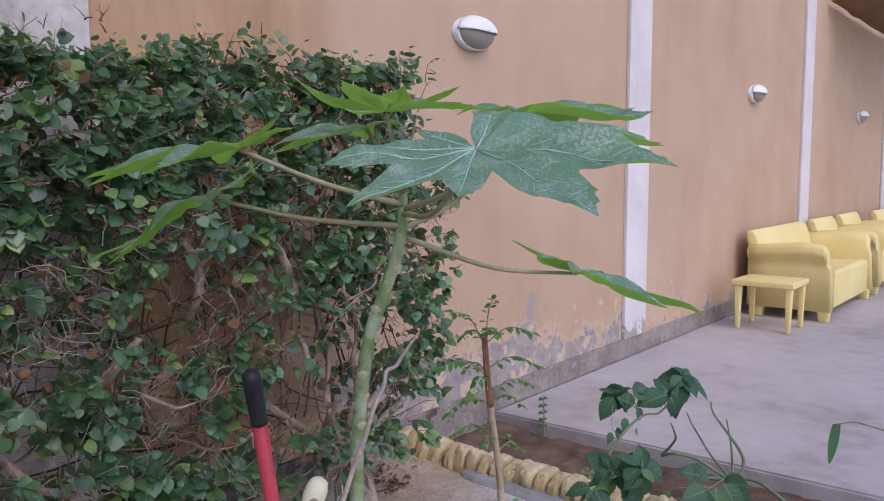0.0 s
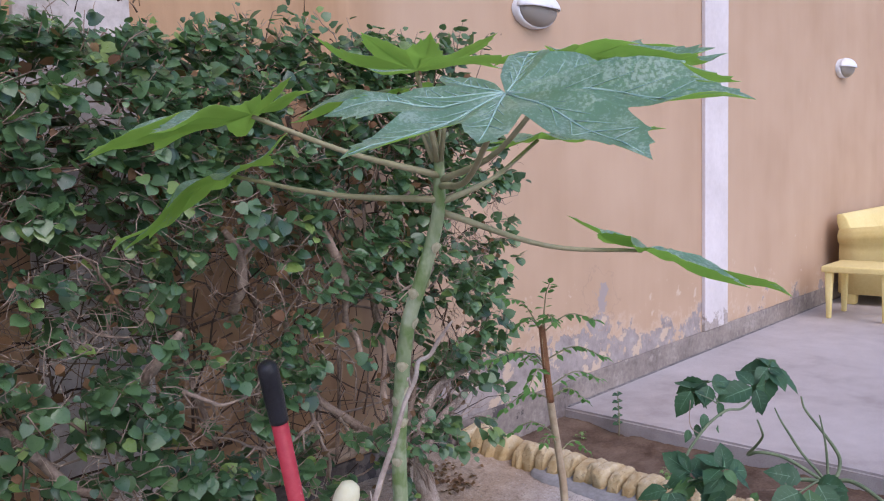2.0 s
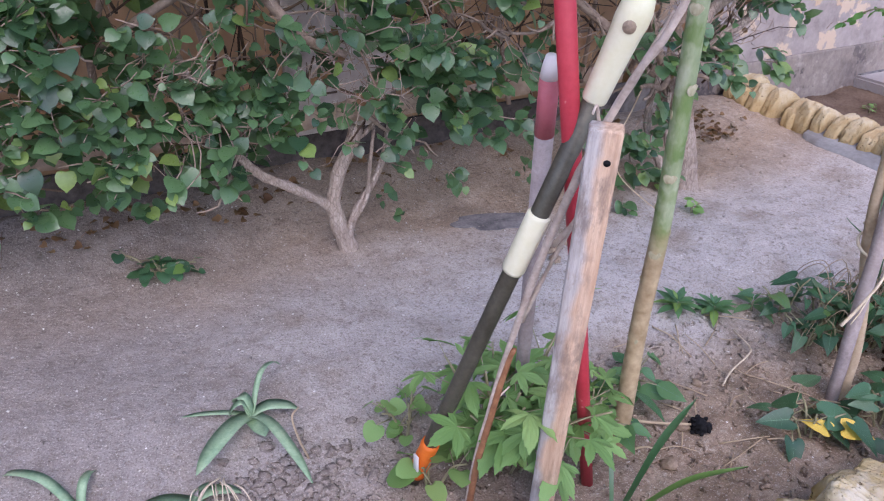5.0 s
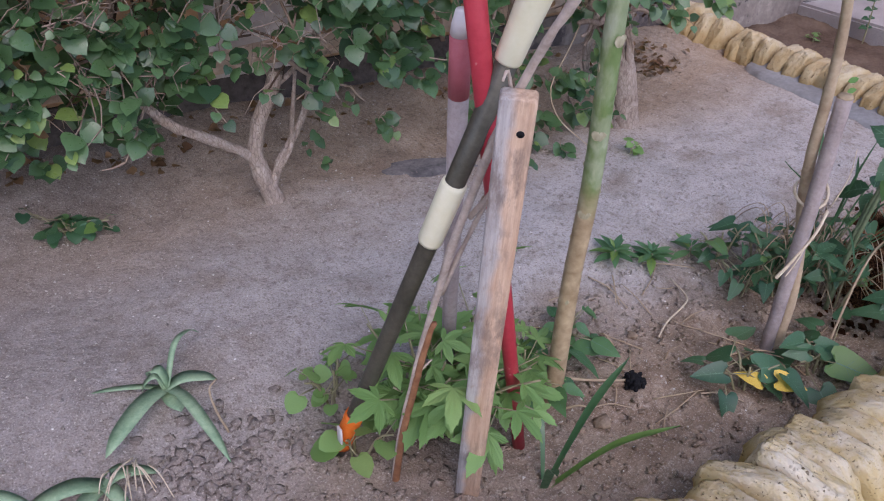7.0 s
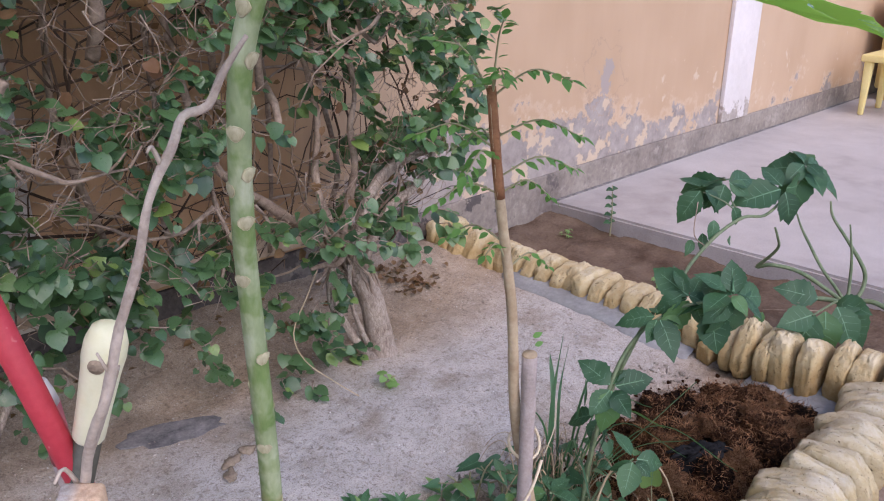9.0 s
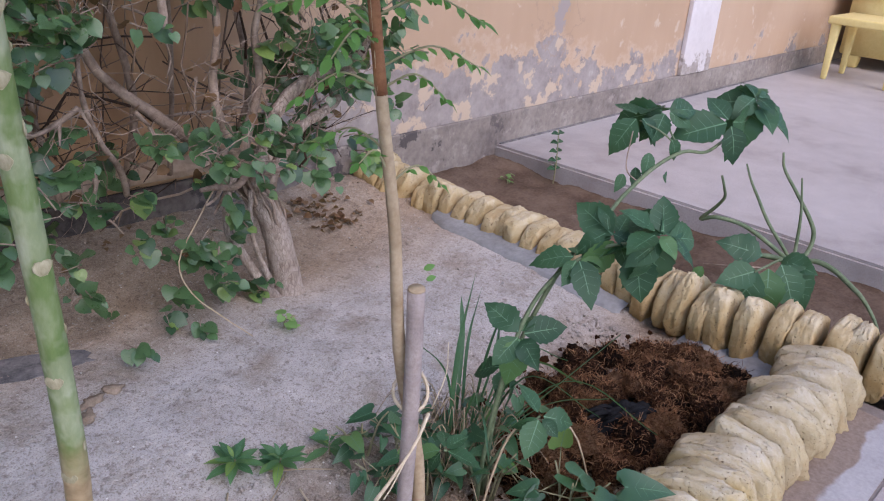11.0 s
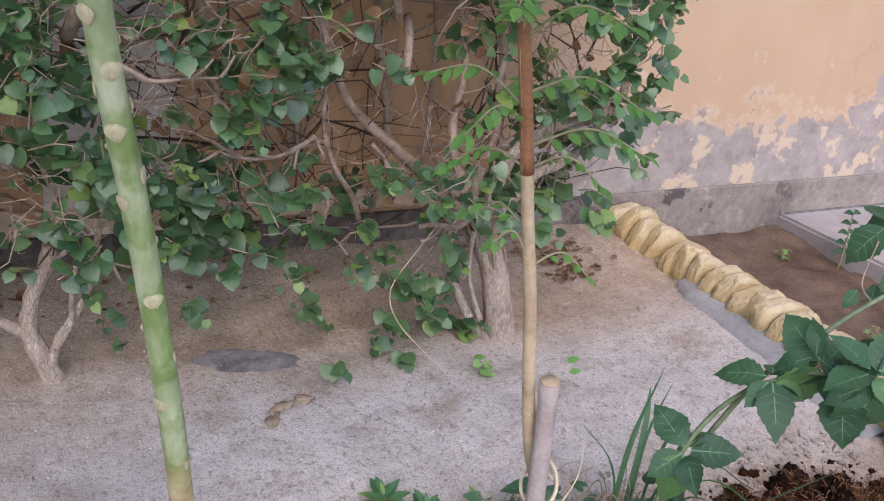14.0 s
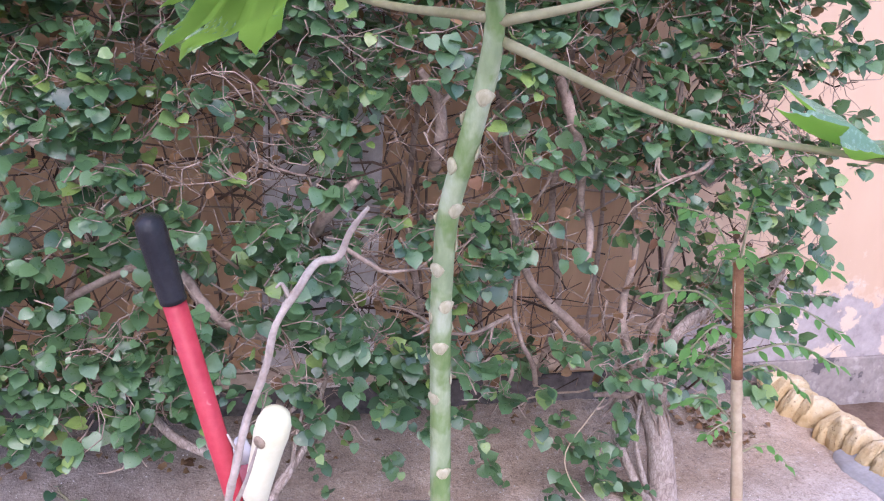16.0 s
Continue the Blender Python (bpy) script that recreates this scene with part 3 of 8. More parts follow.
# ---------------- mesh helpers ----------------


def shade(me, smooth=True):
    me.polygons.foreach_set("use_smooth", [smooth] * len(me.polygons))
    me.update()
    return me


def mesh(name, verts, faces, mats, smooth=True, slots=None):
    me = bpy.data.meshes.new(name)
    me.from_pydata([tuple(v) for v in verts], [], [tuple(f) for f in faces])
    for m in mats if isinstance(mats, (list, tuple)) else [mats]:
        me.materials.append(m)
    if slots is not None:
        me.polygons.foreach_set("material_index", slots)
    return shade(me, smooth)


def part(name, data, parent=None, label="", at=None):
    """One mesh object under a thing or a part."""
    ob = new(name, data)
    if parent is not None:
        ob.parent = parent
    if at is not None:
        ob.matrix_basis = at
    if label:
        ob["label"] = label
    return ob


def thing(name, at, label, category, group="", kind=""):
    """An empty at the thing's base, under which its parts hang."""
    ob = new(name)
    ob.empty_display_size = 0.05
    ob.location = at
    return tagged(ob, label, category, group, kind)


def shifted(verts, at):
    return [(v[0] - at[0], v[1] - at[1], v[2] - at[2]) for v in verts]


def frame_of(t, hint):
    t = Vector(t).normalized()
    a = Vector(hint)
    a = a - t * a.dot(t)
    if a.length < 1e-4:
        a = t.orthogonal()
    a.normalize()
    return t, a, t.cross(a)


def smooth_path(points, steps):
    """A Catmull-Rom curve through the points; steps pieces between each two."""
    p = [Vector(q) for q in points]
    p = [2 * p[0] - p[1]] + p + [2 * p[-1] - p[-2]]
    out = []
    for i in range(1, len(p) - 2):
        for s in range(steps):
            u = s / steps
            out.append(0.5 * ((2 * p[i]) + (p[i + 1] - p[i - 1]) * u + (2 * p[i - 1] - 5 * p[i] + 4 * p[i + 1] - p[i + 2]) * u * u
                              + (3 * p[i] - p[i - 1] - 3 * p[i + 1] + p[i + 2]) * u * u * u))
    out.append(p[-2])
    return out


def tube(points, radii, sides=8, steps=1, rough=0.0, caps=True, base=0):
    """Verts and faces of a tapered tube along a curve; radii are spread along it."""
    c = smooth_path(points, steps) if steps > 1 else [Vector(q) for q in points]
    n = len(c)
    rr = np.interp(np.linspace(0, 1, n), np.linspace(0, 1, len(radii)), radii)
    verts, faces = [], []
    hint = Vector((0.3, 0.8, 0.45))
    for i in range(n):
        d = c[min(i + 1, n - 1)] - c[max(i - 1, 0)]
        t, a, b = frame_of(d, hint)
        hint = a
        for j in range(sides):
            w = 2 * math.pi * j / sides
            r = rr[i]
            if rough:
                r *= 1 + rough * noise.noise(Vector((c[i].x * 31 + 2 * math.cos(w), c[i].y * 31 + 2 * math.sin(w), c[i].z * 31)))
            verts.append(c[i] + (a * math.cos(w) + b * math.sin(w)) * r)
    for i in range(n - 1):
        for j in range(sides):
            k = (j + 1) % sides
            faces.append((base + i * sides + j, base + i * sides + k, base + (i + 1) * sides + k, base + (i + 1) * sides + j))
    if caps:
        faces.append(tuple(base + j for j in reversed(range(sides))))
        faces.append(tuple(base + (n - 1) * sides + j for j in range(sides)))
    return verts, faces


class Soup:
    """Gathers many small pieces into one mesh."""

    def __init__(self):
        self.v, self.f = [], []

    def add(self, verts, faces):
        o = len(self.v)
        self.v.extend(verts)
        self.f.extend(tuple(o + i for i in f) for f in faces)

    def tube(self, *a, **k):
        self.add(*tube(*a, **k))

    def mesh(self, name, mats, at=(0, 0, 0), smooth=True):
        return mesh(name, shifted(self.v, at), self.f, mats, smooth)


def box_bm(size, at=(0, 0, 0), bevel=0.01, segs=2, taper=None):
    bm = bmesh.new()
    bmesh.ops.create_cube(bm, size=1.0)
    for v in bm.verts:
        s = 1.0
        if taper and v.co.z < 0:
            s = taper
        v.co = Vector((v.co.x * size[0] * s + at[0], v.co.y * size[1] * s + at[1], v.co.z * size[2] + at[2]))
    if bevel:
        bmesh.ops.bevel(bm, geom=bm.edges[:], offset=bevel, segments=segs, affect="EDGES", profile=0.5)
    return bm


def bm_mesh(name, bm, mats, smooth=True):
    me = bpy.data.meshes.new(name)
    bm.to_mesh(me)
    bm.free()
    for m in mats if isinstance(mats, (list, tuple)) else [mats]:
        me.materials.append(m)
    return shade(me, smooth)


def lump(radius, rough, seed, squash=(1, 1, 1), sub=2):
    """A rounded irregular stone or clod: verts and faces."""
    bm = bmesh.new()
    bmesh.ops.create_icosphere(bm, subdivisions=sub, radius=1.0)
    vs = []
    for v in bm.verts:
        d = 1 + rough * noise.noise(v.co * 1.4 + Vector((seed * 7.3, seed * 3.1, seed))) + 0.4 * rough * noise.noise(v.co * 4 + Vector((seed, seed * 5.0, 0)))
        vs.append((v.co.x * d * radius * squash[0], v.co.y * d * radius * squash[1], v.co.z * d * radius * squash[2]))
    fs = [tuple(v.index for v in f.verts) for f in bm.faces]
    bm.free()
    return vs, fs


def ease(a, b, v):
    u = min(max((v - a) / (b - a), 0.0), 1.0)
    return u * u * (3 - 2 * u)


def gz(x, y, fine=True):
    """Height of the soil in the bed."""
    z = -0.065 + 0.075 * ease(1.95, 2.45, y) + 0.085 * ease(2.95, 3.36, y) * (1 - 0.2 * ease(3.0, 3.6, x))
    if fine:
        p = Vector((x, y, 0.0))
        crumb = 0.35 + 0.9 * (1 - ease(2.0, 2.3, y)) + 0.4 * ease(2.9, 3.1, y)
        z += 0.022 * noise.noise(p * 2.3) + crumb * (0.012 * noise.noise(p * 9) + 0.008 * noise.noise(p * 23) + 0.004 * noise.noise(p * 52))
    return z


# ---------------- leaf shapes ----------------
HEART = [(0.0, 0.03), (-0.08, 0.2), (0.0, 0.39), (0.20, 0.49), (0.46, 0.48), (0.70, 0.34), (0.87, 0.13), (1.0, 0.0)]
ARROW = [(0.0, 0.03), (-0.17, 0.16), (-0.16, 0.30), (0.0, 0.36), (0.2, 0.33), (0.45, 0.27), (0.72, 0.15), (1.0, 0.0)]
SPEAR = [(0.0, 0.02), (0.09, 0.14), (0.18, 0.26), (0.22, 0.25), (0.30, 0.335), (0.35, 0.31), (0.44, 0.36), (0.49, 0.32), (0.58, 0.315), (0.63, 0.265), (0.71, 0.24), (0.76, 0.18), (0.83, 0.15), (0.88, 0.09), (1.0, 0.0)]
OVAL = [(0.0, 0.02), (0.15, 0.2), (0.45, 0.3), (0.75, 0.2), (1.0, 0.0)]


def leaf_shape(outline, fold=0.25, droop=0.25, rib=False, wave=0.0, seed=1):
    """Verts, faces and slots of a leaf that runs from the origin to x = 1, its face towards z."""
    v, f, s = [], [], []
    n = len(outline)

    def lift(x, y):
        return fold * abs(y) - droop * x * x + wave * noise.noise(Vector((x * 3 + seed, y * 4, seed * 2.0)))

    for x, w in outline:
        v += [(max(x, 0), 0, lift(max(x, 0), 0)), (x, w, lift(x, w)), (x, -w, lift(x, -w))]
    for i in range(n - 1):
        a, b = 3 * i, 3 * (i + 1)
        last = i == n - 2
        f.append((a, b, a + 1) if last else (a, b, b + 1, a + 1))
        f.append((a, a + 2, b) if last else (a, a + 2, b + 2, b))
        s += [0, 0]
    if rib:
        o = len(v)
        for x, w in ((0.0, 0.014), (0.35, 0.010), (0.7, 0.006), (0.97, 0.001)):
            z = lift(x, 0) + 0.012
            v += [(x, w, z), (x, -w, z)]
        for i in range(3):
            f.append((o + 2 * i, o + 2 * i + 1, o + 2 * i + 3, o + 2 * i + 2))
            s.append(1)
        for x0 in (0.2, 0.35, 0.5, 0.65):
            for sg in (1, -1):
                w = 0.75 * np.interp(x0 + 0.1, [q[0] for q in outline], [q[1] for q in outline])
                o = len(v)
                z0, z1 = lift(x0, 0) + 0.012, lift(x0 + 0.12, w) + 0.008
                v += [(x0 - 0.004, 0, z0), (x0 + 0.004, 0, z0), (x0 + 0.124, sg * w, z1), (x0 + 0.12, sg * w, z1)]
                f.append((o, o + 1, o + 2, o + 3) if sg < 0 else (o, o + 3, o + 2, o + 1))
                s.append(1)
    return v, f, s


def leaf_mesh(name, outline, material, rib_material=None, **k):
    v, f, s = leaf_shape(outline, rib=rib_material is not None, **k)
    return mesh(name, v, f, [material] + ([rib_material] if rib_material else []), True, s)


def aim(at, along, normal, size):
    """A pose with x along the leaf, z up from its face."""
    x = Vector(along).normalized()
    z = Vector(normal)
    z = z - x * z.dot(x)
    z = z.normalized() if z.length > 1e-4 else x.orthogonal().normalized()
    y = z.cross(x)
    m = Matrix((x, y, z)).transposed().to_4x4()
    return Matrix.Translation(at) @ m @ Matrix.Scale(size, 4)


LOBE_S = (0.0, 0.05, 0.14, 0.22, 0.27, 0.34, 0.45, 0.50, 0.58, 0.72, 0.86, 1.0)
LOBE_R = (1.0, 0.92, 0.81, 0.73, 0.80, 0.64, 0.54, 0.60, 0.44, 0.28, 0.11, 0.0)


def palm_shape(lobes, seed, fold=0.2, droop=0.25, sinus=0.45, per=26):
    """A palmate leaf: lobes are (degrees, length, droop factor, fold factor). Gives its angles, its outline and its height."""
    lobes = sorted(tuple(q) + (1.0,) * (4 - len(q)) for q in lobes)
    angs = [radians(q[0]) for q in lobes]
    r = random.Random(seed)
    shift = [(r.uniform(-0.05, 0.05), r.uniform(-0.05, 0.05)) for _ in lobes]

    def outline(th):
        for i, (a, ln, dr, fo) in enumerate(lobes):
            d = th - radians(a)
            k = i + 1 if d > 0 else i - 1
            mate = lobes[k] if 0 <= k < len(lobes) else None
            gap = abs(radians(mate[0] - a)) if mate else radians(44)
            s = abs(d) / (gap / 2)
            if s <= 1.0 + 1e-6:
                s = min(s, 1.0)
                low = min(ln, mate[1]) if mate else 0.5 * ln
                notch = low * (1 - (1 - sinus) * min(1.0, gap / radians(40)))
                q = s + shift[i][int(d > 0)] * (1 - s) * min(1.0, s * 4)
                out = notch + (ln - notch) * float(np.interp(q, LOBE_S, LOBE_R))
                if mate:
                    dr += (mate[2] - dr) * 0.5 * s
                    fo += (mate[3] - fo) * 0.5 * s
                return out, s, dr, fo
        return 0.16 * lobes[0][1], 1.0, 1.0, 1.0

    lo, hi = angs[0] - radians(21.5), angs[-1] + radians(21.5)
    ths = sorted(list(np.linspace(lo, hi, per * len(lobes))) + angs)

    def height(r, th):
        full, s, dr, fo = outline(th)
        u = r / max(full, 1e-5)
        w = 0.028 * noise.noise(Vector((r * 9 * math.cos(th) + seed, r * 9 * math.sin(th), seed * 3.0)))
        return fold * fo * r * s ** 1.3 * (1 - 0.35 * u) - droop * dr * r * r / 0.3 + w * min(1.0, r / 0.1)

    return ths, outline, height


def palm_leaf(lobes, seed, top, under, rings=9, thick=0.0012, **k):
    """The blade of a palmate leaf, with its own upper and lower face, as one mesh."""
    ths, outline, height = palm_shape(lobes, seed, **k)
    v, f, s = [], [], []
    n = len(ths)
    for side in (0, 1):
        o = len(v)
        v.append((0, 0, -thick * side))
        for th in ths:
            full = outline(th)[0]
            for q in range(1, rings + 1):
                r = full * q / rings
                v.append((r * math.cos(th), r * math.sin(th), height(r, th) - thick * side * (1 if q < rings else 0.2)))
        for i in range(n - 1):
            a, b = o + 1 + i * rings, o + 1 + (i + 1) * rings
            tri = (o, a, b)
            f.append(tri if side == 0 else tri[::-1])
            s.append(side)
            for q in range(rings - 1):
                quad = (a + q, a + q + 1, b + q + 1, b + q)
                f.append(quad if side == 0 else quad[::-1])
                s.append(side)
    return mesh("leaf_blade", v, f, [top, under], True, s)


def palm_veins(lobes, seed, material, thick=0.0009, **k):
    ths, outline, height = palm_shape(lobes, seed, **k)
    so = Soup()
    for a, ln, *_ in lobes:
        th = radians(a)
        pts = [(r * math.cos(th), r * math.sin(th), height(r, th) + 0.0006) for r in np.linspace(0.004, ln * 0.95, 9)]
        so.tube(pts, [thick, thick * 0.35], sides=5)
        for u in (0.22, 0.36, 0.5, 0.64, 0.78):
            for sg in (-1, 1):
                t2 = th + sg * radians(9)
                r0, r1 = ln * u, ln * (u + 0.17)
                r1 = min(r1, outline(t2)[0] * 0.92)
                if r1 > r0:
                    p0 = (r0 * math.cos(th), r0 * math.sin(th), height(r0, th) + 0.0006)
                    p1 = (r1 * math.cos(t2), r1 * math.sin(t2), height(r1, t2) + 0.0008)
                    so.tube([p0, p1], [thick * 0.45, thick * 0.2], sides=4)
    return so.mesh("vein_network", material)


# ---------------- the place ----------------
def grid_sheet(x0, x1, y0, y1, step, height):
    nx, ny = int((x1 - x0) / step) + 1, int((y1 - y0) / step) + 1
    xs, ys = np.linspace(x0, x1, nx), np.linspace(y0, y1, ny)
    v = [(x, y, height(x, y)) for y in ys for x in xs]
    f = [(j * nx + i, j * nx + i + 1, (j + 1) * nx + i + 1, (j + 1) * nx + i) for j in range(ny - 1) for i in range(nx - 1)]
    return v, f


def block(name, lo, hi, material, kind_label="", bevel=0.0, category=""):
    size = [h - l for l, h in zip(lo, hi)]
    mid = [(h + l) / 2 for l, h in zip(lo, hi)]
    ob = new(name, bm_mesh(name, box_bm(size, mid, bevel), material, smooth=False))
    return tagged(ob, kind_label, category, "", "structure")


tagged(new("ground", mesh("ground", [(-900, -900, -0.13), (900, -900, -0.13), (900, 900, -0.13), (-900, 900, -0.13)], [(0, 1, 2, 3)], M["ground"])),
       "pale bare earth reaching to the horizon", "ground", "", "structure")
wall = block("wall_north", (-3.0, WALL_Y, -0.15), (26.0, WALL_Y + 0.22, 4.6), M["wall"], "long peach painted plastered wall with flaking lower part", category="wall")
block("wall_plinth", (-3.0, WALL_Y - 0.018, -0.14), (26.0, WALL_Y - 0.001, 0.195), M["plinth"], "dark grey stained plinth along the wall, shade behind the shrub painted in", 0.006, category="plinth")
for i, px in enumerate((-2.6, 2.10, 6.655, 11.31, 16.1, 20.8)):
    block("pilaster_%d" % (i + 1), (px - 0.185, WALL_Y - 0.03, 0.197), (px + 0.185, WALL_Y - 0.001, 4.598), M["shaded_white" if i == 1 else "pilaster"],
          "stained white painted pilaster strip behind the shrub, shade in its colour" if i == 1 else "flat white painted pilaster strip on the wall", 0.004, category="pilaster")
lv, lf = [], []
for i in range(41):
    lx = 0.3 + 3.0 * i / 40
    e = 0.012 * noise.noise(Vector((lx * 5, 3, 1)))
    lv += [(lx, WALL_Y - 0.0185, 0.212), (lx, WALL_Y - 0.062 + e, 0.228 + e), (lx, WALL_Y - 0.055 + e, 0.250 + e * 0.5), (lx, WALL_Y - 0.031, 0.285 + e)]
lf = [(4 * i + q, 4 * i + 4 + q, 4 * i + 5 + q, 4 * i + 1 + q) for i in range(40) for q in range(3)] + [(0, 1, 2, 3), (163, 162, 161, 160)]
tagged(new("plinth_ledge", mesh("plinth_ledge", lv, lf, M["clod_plaster"])), "rough tan plaster ledge along the plinth behind the shrub", "plinth", "", "structure")
block("wall_east", (26.0, -14, -0.12), (26.22, WALL_Y, 4.6), M["wall"], "peach painted end wall of the terrace", category="wall")

# terrace slab with its slightly skewed edge
sv = [(4.735, WALL_Y - 0.02), (4.745, 2.3), (4.74, 1.4), (4.72, -13.9), (25.99, -13.9), (25.99, WALL_Y - 0.02)]
n6 = len(sv)
bm = bmesh.new()
topv = [bm.verts.new((x, y, 0.048)) for x, y in sv]
bot = [bm.verts.new((x, y, -0.12)) for x, y in sv]
bm.faces.new(topv)
for i in range(n6):
    j = (i + 1) % n6
    bm.faces.new((topv[i], bot[i], bot[j], topv[j]))
bmesh.ops.recalc_face_normals(bm, faces=bm.faces[:])
edge = [e for e in bm.edges if all(v.co.z > 0 and v.co.x < 5 for v in e.verts)]
bmesh.ops.bevel(bm, geom=edge, offset=0.012, segments=2, affect="EDGES")
tagged(new("terrace_floor", bm_mesh("terrace_floor", bm, M["slab"], False)), "smooth trowelled concrete terrace slab with a raised edge", "floor", "", "structure")

block("slab_joint", (4.76, WALL_Y - 0.034, 0.03), (25.9, WALL_Y - 0.0185, 0.0525), M["slate"], "dark open joint between the slab and the wall", category="joint")

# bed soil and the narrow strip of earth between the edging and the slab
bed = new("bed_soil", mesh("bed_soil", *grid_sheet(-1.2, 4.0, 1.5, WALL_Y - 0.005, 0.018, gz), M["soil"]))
tagged(bed, "dry sandy soil of the planting bed, crumbly in places", "soil", "", "structure")


def strip_height(x, y):
    p = Vector((x, y, 3.0))
    return -0.035 + 0.02 * noise.noise(p * 5) + 0.012 * noise.noise(p * 17) + 0.006 * noise.noise(p * 44) + 0.02 * ease(3.0, 3.36, y)


tagged(new("strip_soil", mesh("strip_soil", *grid_sheet(4.0, 4.80, -1.5, WALL_Y - 0.005, 0.02, strip_height), M["strip"])),
       "bare brown earth strip beside the concrete slab", "soil", "", "structure")
block("paving_base", (-3.0, -4.0, -0.128), (3.99, 1.49, -0.0635), M["joint"], "sandy bed between the pavers", category="paving")

# ---------------- hedge ----------------


def hedge_top(x):
    return float(np.interp(x, (1.6, 2.2, 2.6, 3.3), (1.80, 1.835, 1.87, 1.89))) + 0.045 * noise.noise(Vector((x * 2.2, 4.0, 0)))


def hedge_density(x, z):
    """How leafy the hedge is, in the plane of its face."""
    top = hedge_top(x)
    right = float(np.interp(z, (0.3, 0.5, 0.65, 0.8, 0.95, 1.1, 1.35, 1.55, 1.9), (3.30, 3.36, 3.44, 3.5, 3.60, 3.58, 3.50, 3.42, 3.32))) + 0.04 * noise.noise(Vector((z * 4, 9.0, 0)))
    low = 0.33 + 0.04 * ease(2.2, 2.8, x) - 0.05 * ease(1.9, 1.3, x) + 0.09 * noise.noise(Vector((x * 3.1, 1.0, 5.0))) + 0.08 * math.exp(-((x - 1.93) / 0.13) ** 2)
    if z > top or x > right or z < low:
        return 0.0
    d = 0.33 + 0.9 * noise.noise(Vector((x * 2.9, z * 4.2, 2.0))) + 0.85 * noise.noise(Vector((x * 6.5, z * 9.0, 6.0)))
    d += 0.6 * ease(1.25, 1.55, z) + 0.35 * ease(2.9, 3.3, x) - 0.12 * ease(0.75, 0.55, z)
    d += 0.3 * math.exp(-((x - 2.12) / 0.25) ** 2) - 0.22 * ease(1.15, 0.9, z)
    d += 0.35 * ease(1.75, 1.35, x)
    d -= 0.5 * math.exp(-((x - 2.72) / 0.22) ** 2 - ((z - 0.66) / 0.16) ** 2)
    return min(max(d, 0.05), 1.0)


def kinked(r, p, ang, n, lo, hi, turn=0.5, depth=0.3, spur=0.0):
    """A crooked twig: straight pieces that turn sharply at their nodes, with the places of its spurs."""
    pts, spurs = [], []
    for _ in range(n):
        pts.append(p.copy())
        if r.random() < spur:
            spurs.append((p.copy(), ang))
        ang += r.choice((-1, 1)) * abs(r.gauss(0, turn))
        p = p + Vector((math.cos(ang), r.gauss(0, depth), math.sin(ang))) * r.uniform(lo, hi)
    return pts, spurs


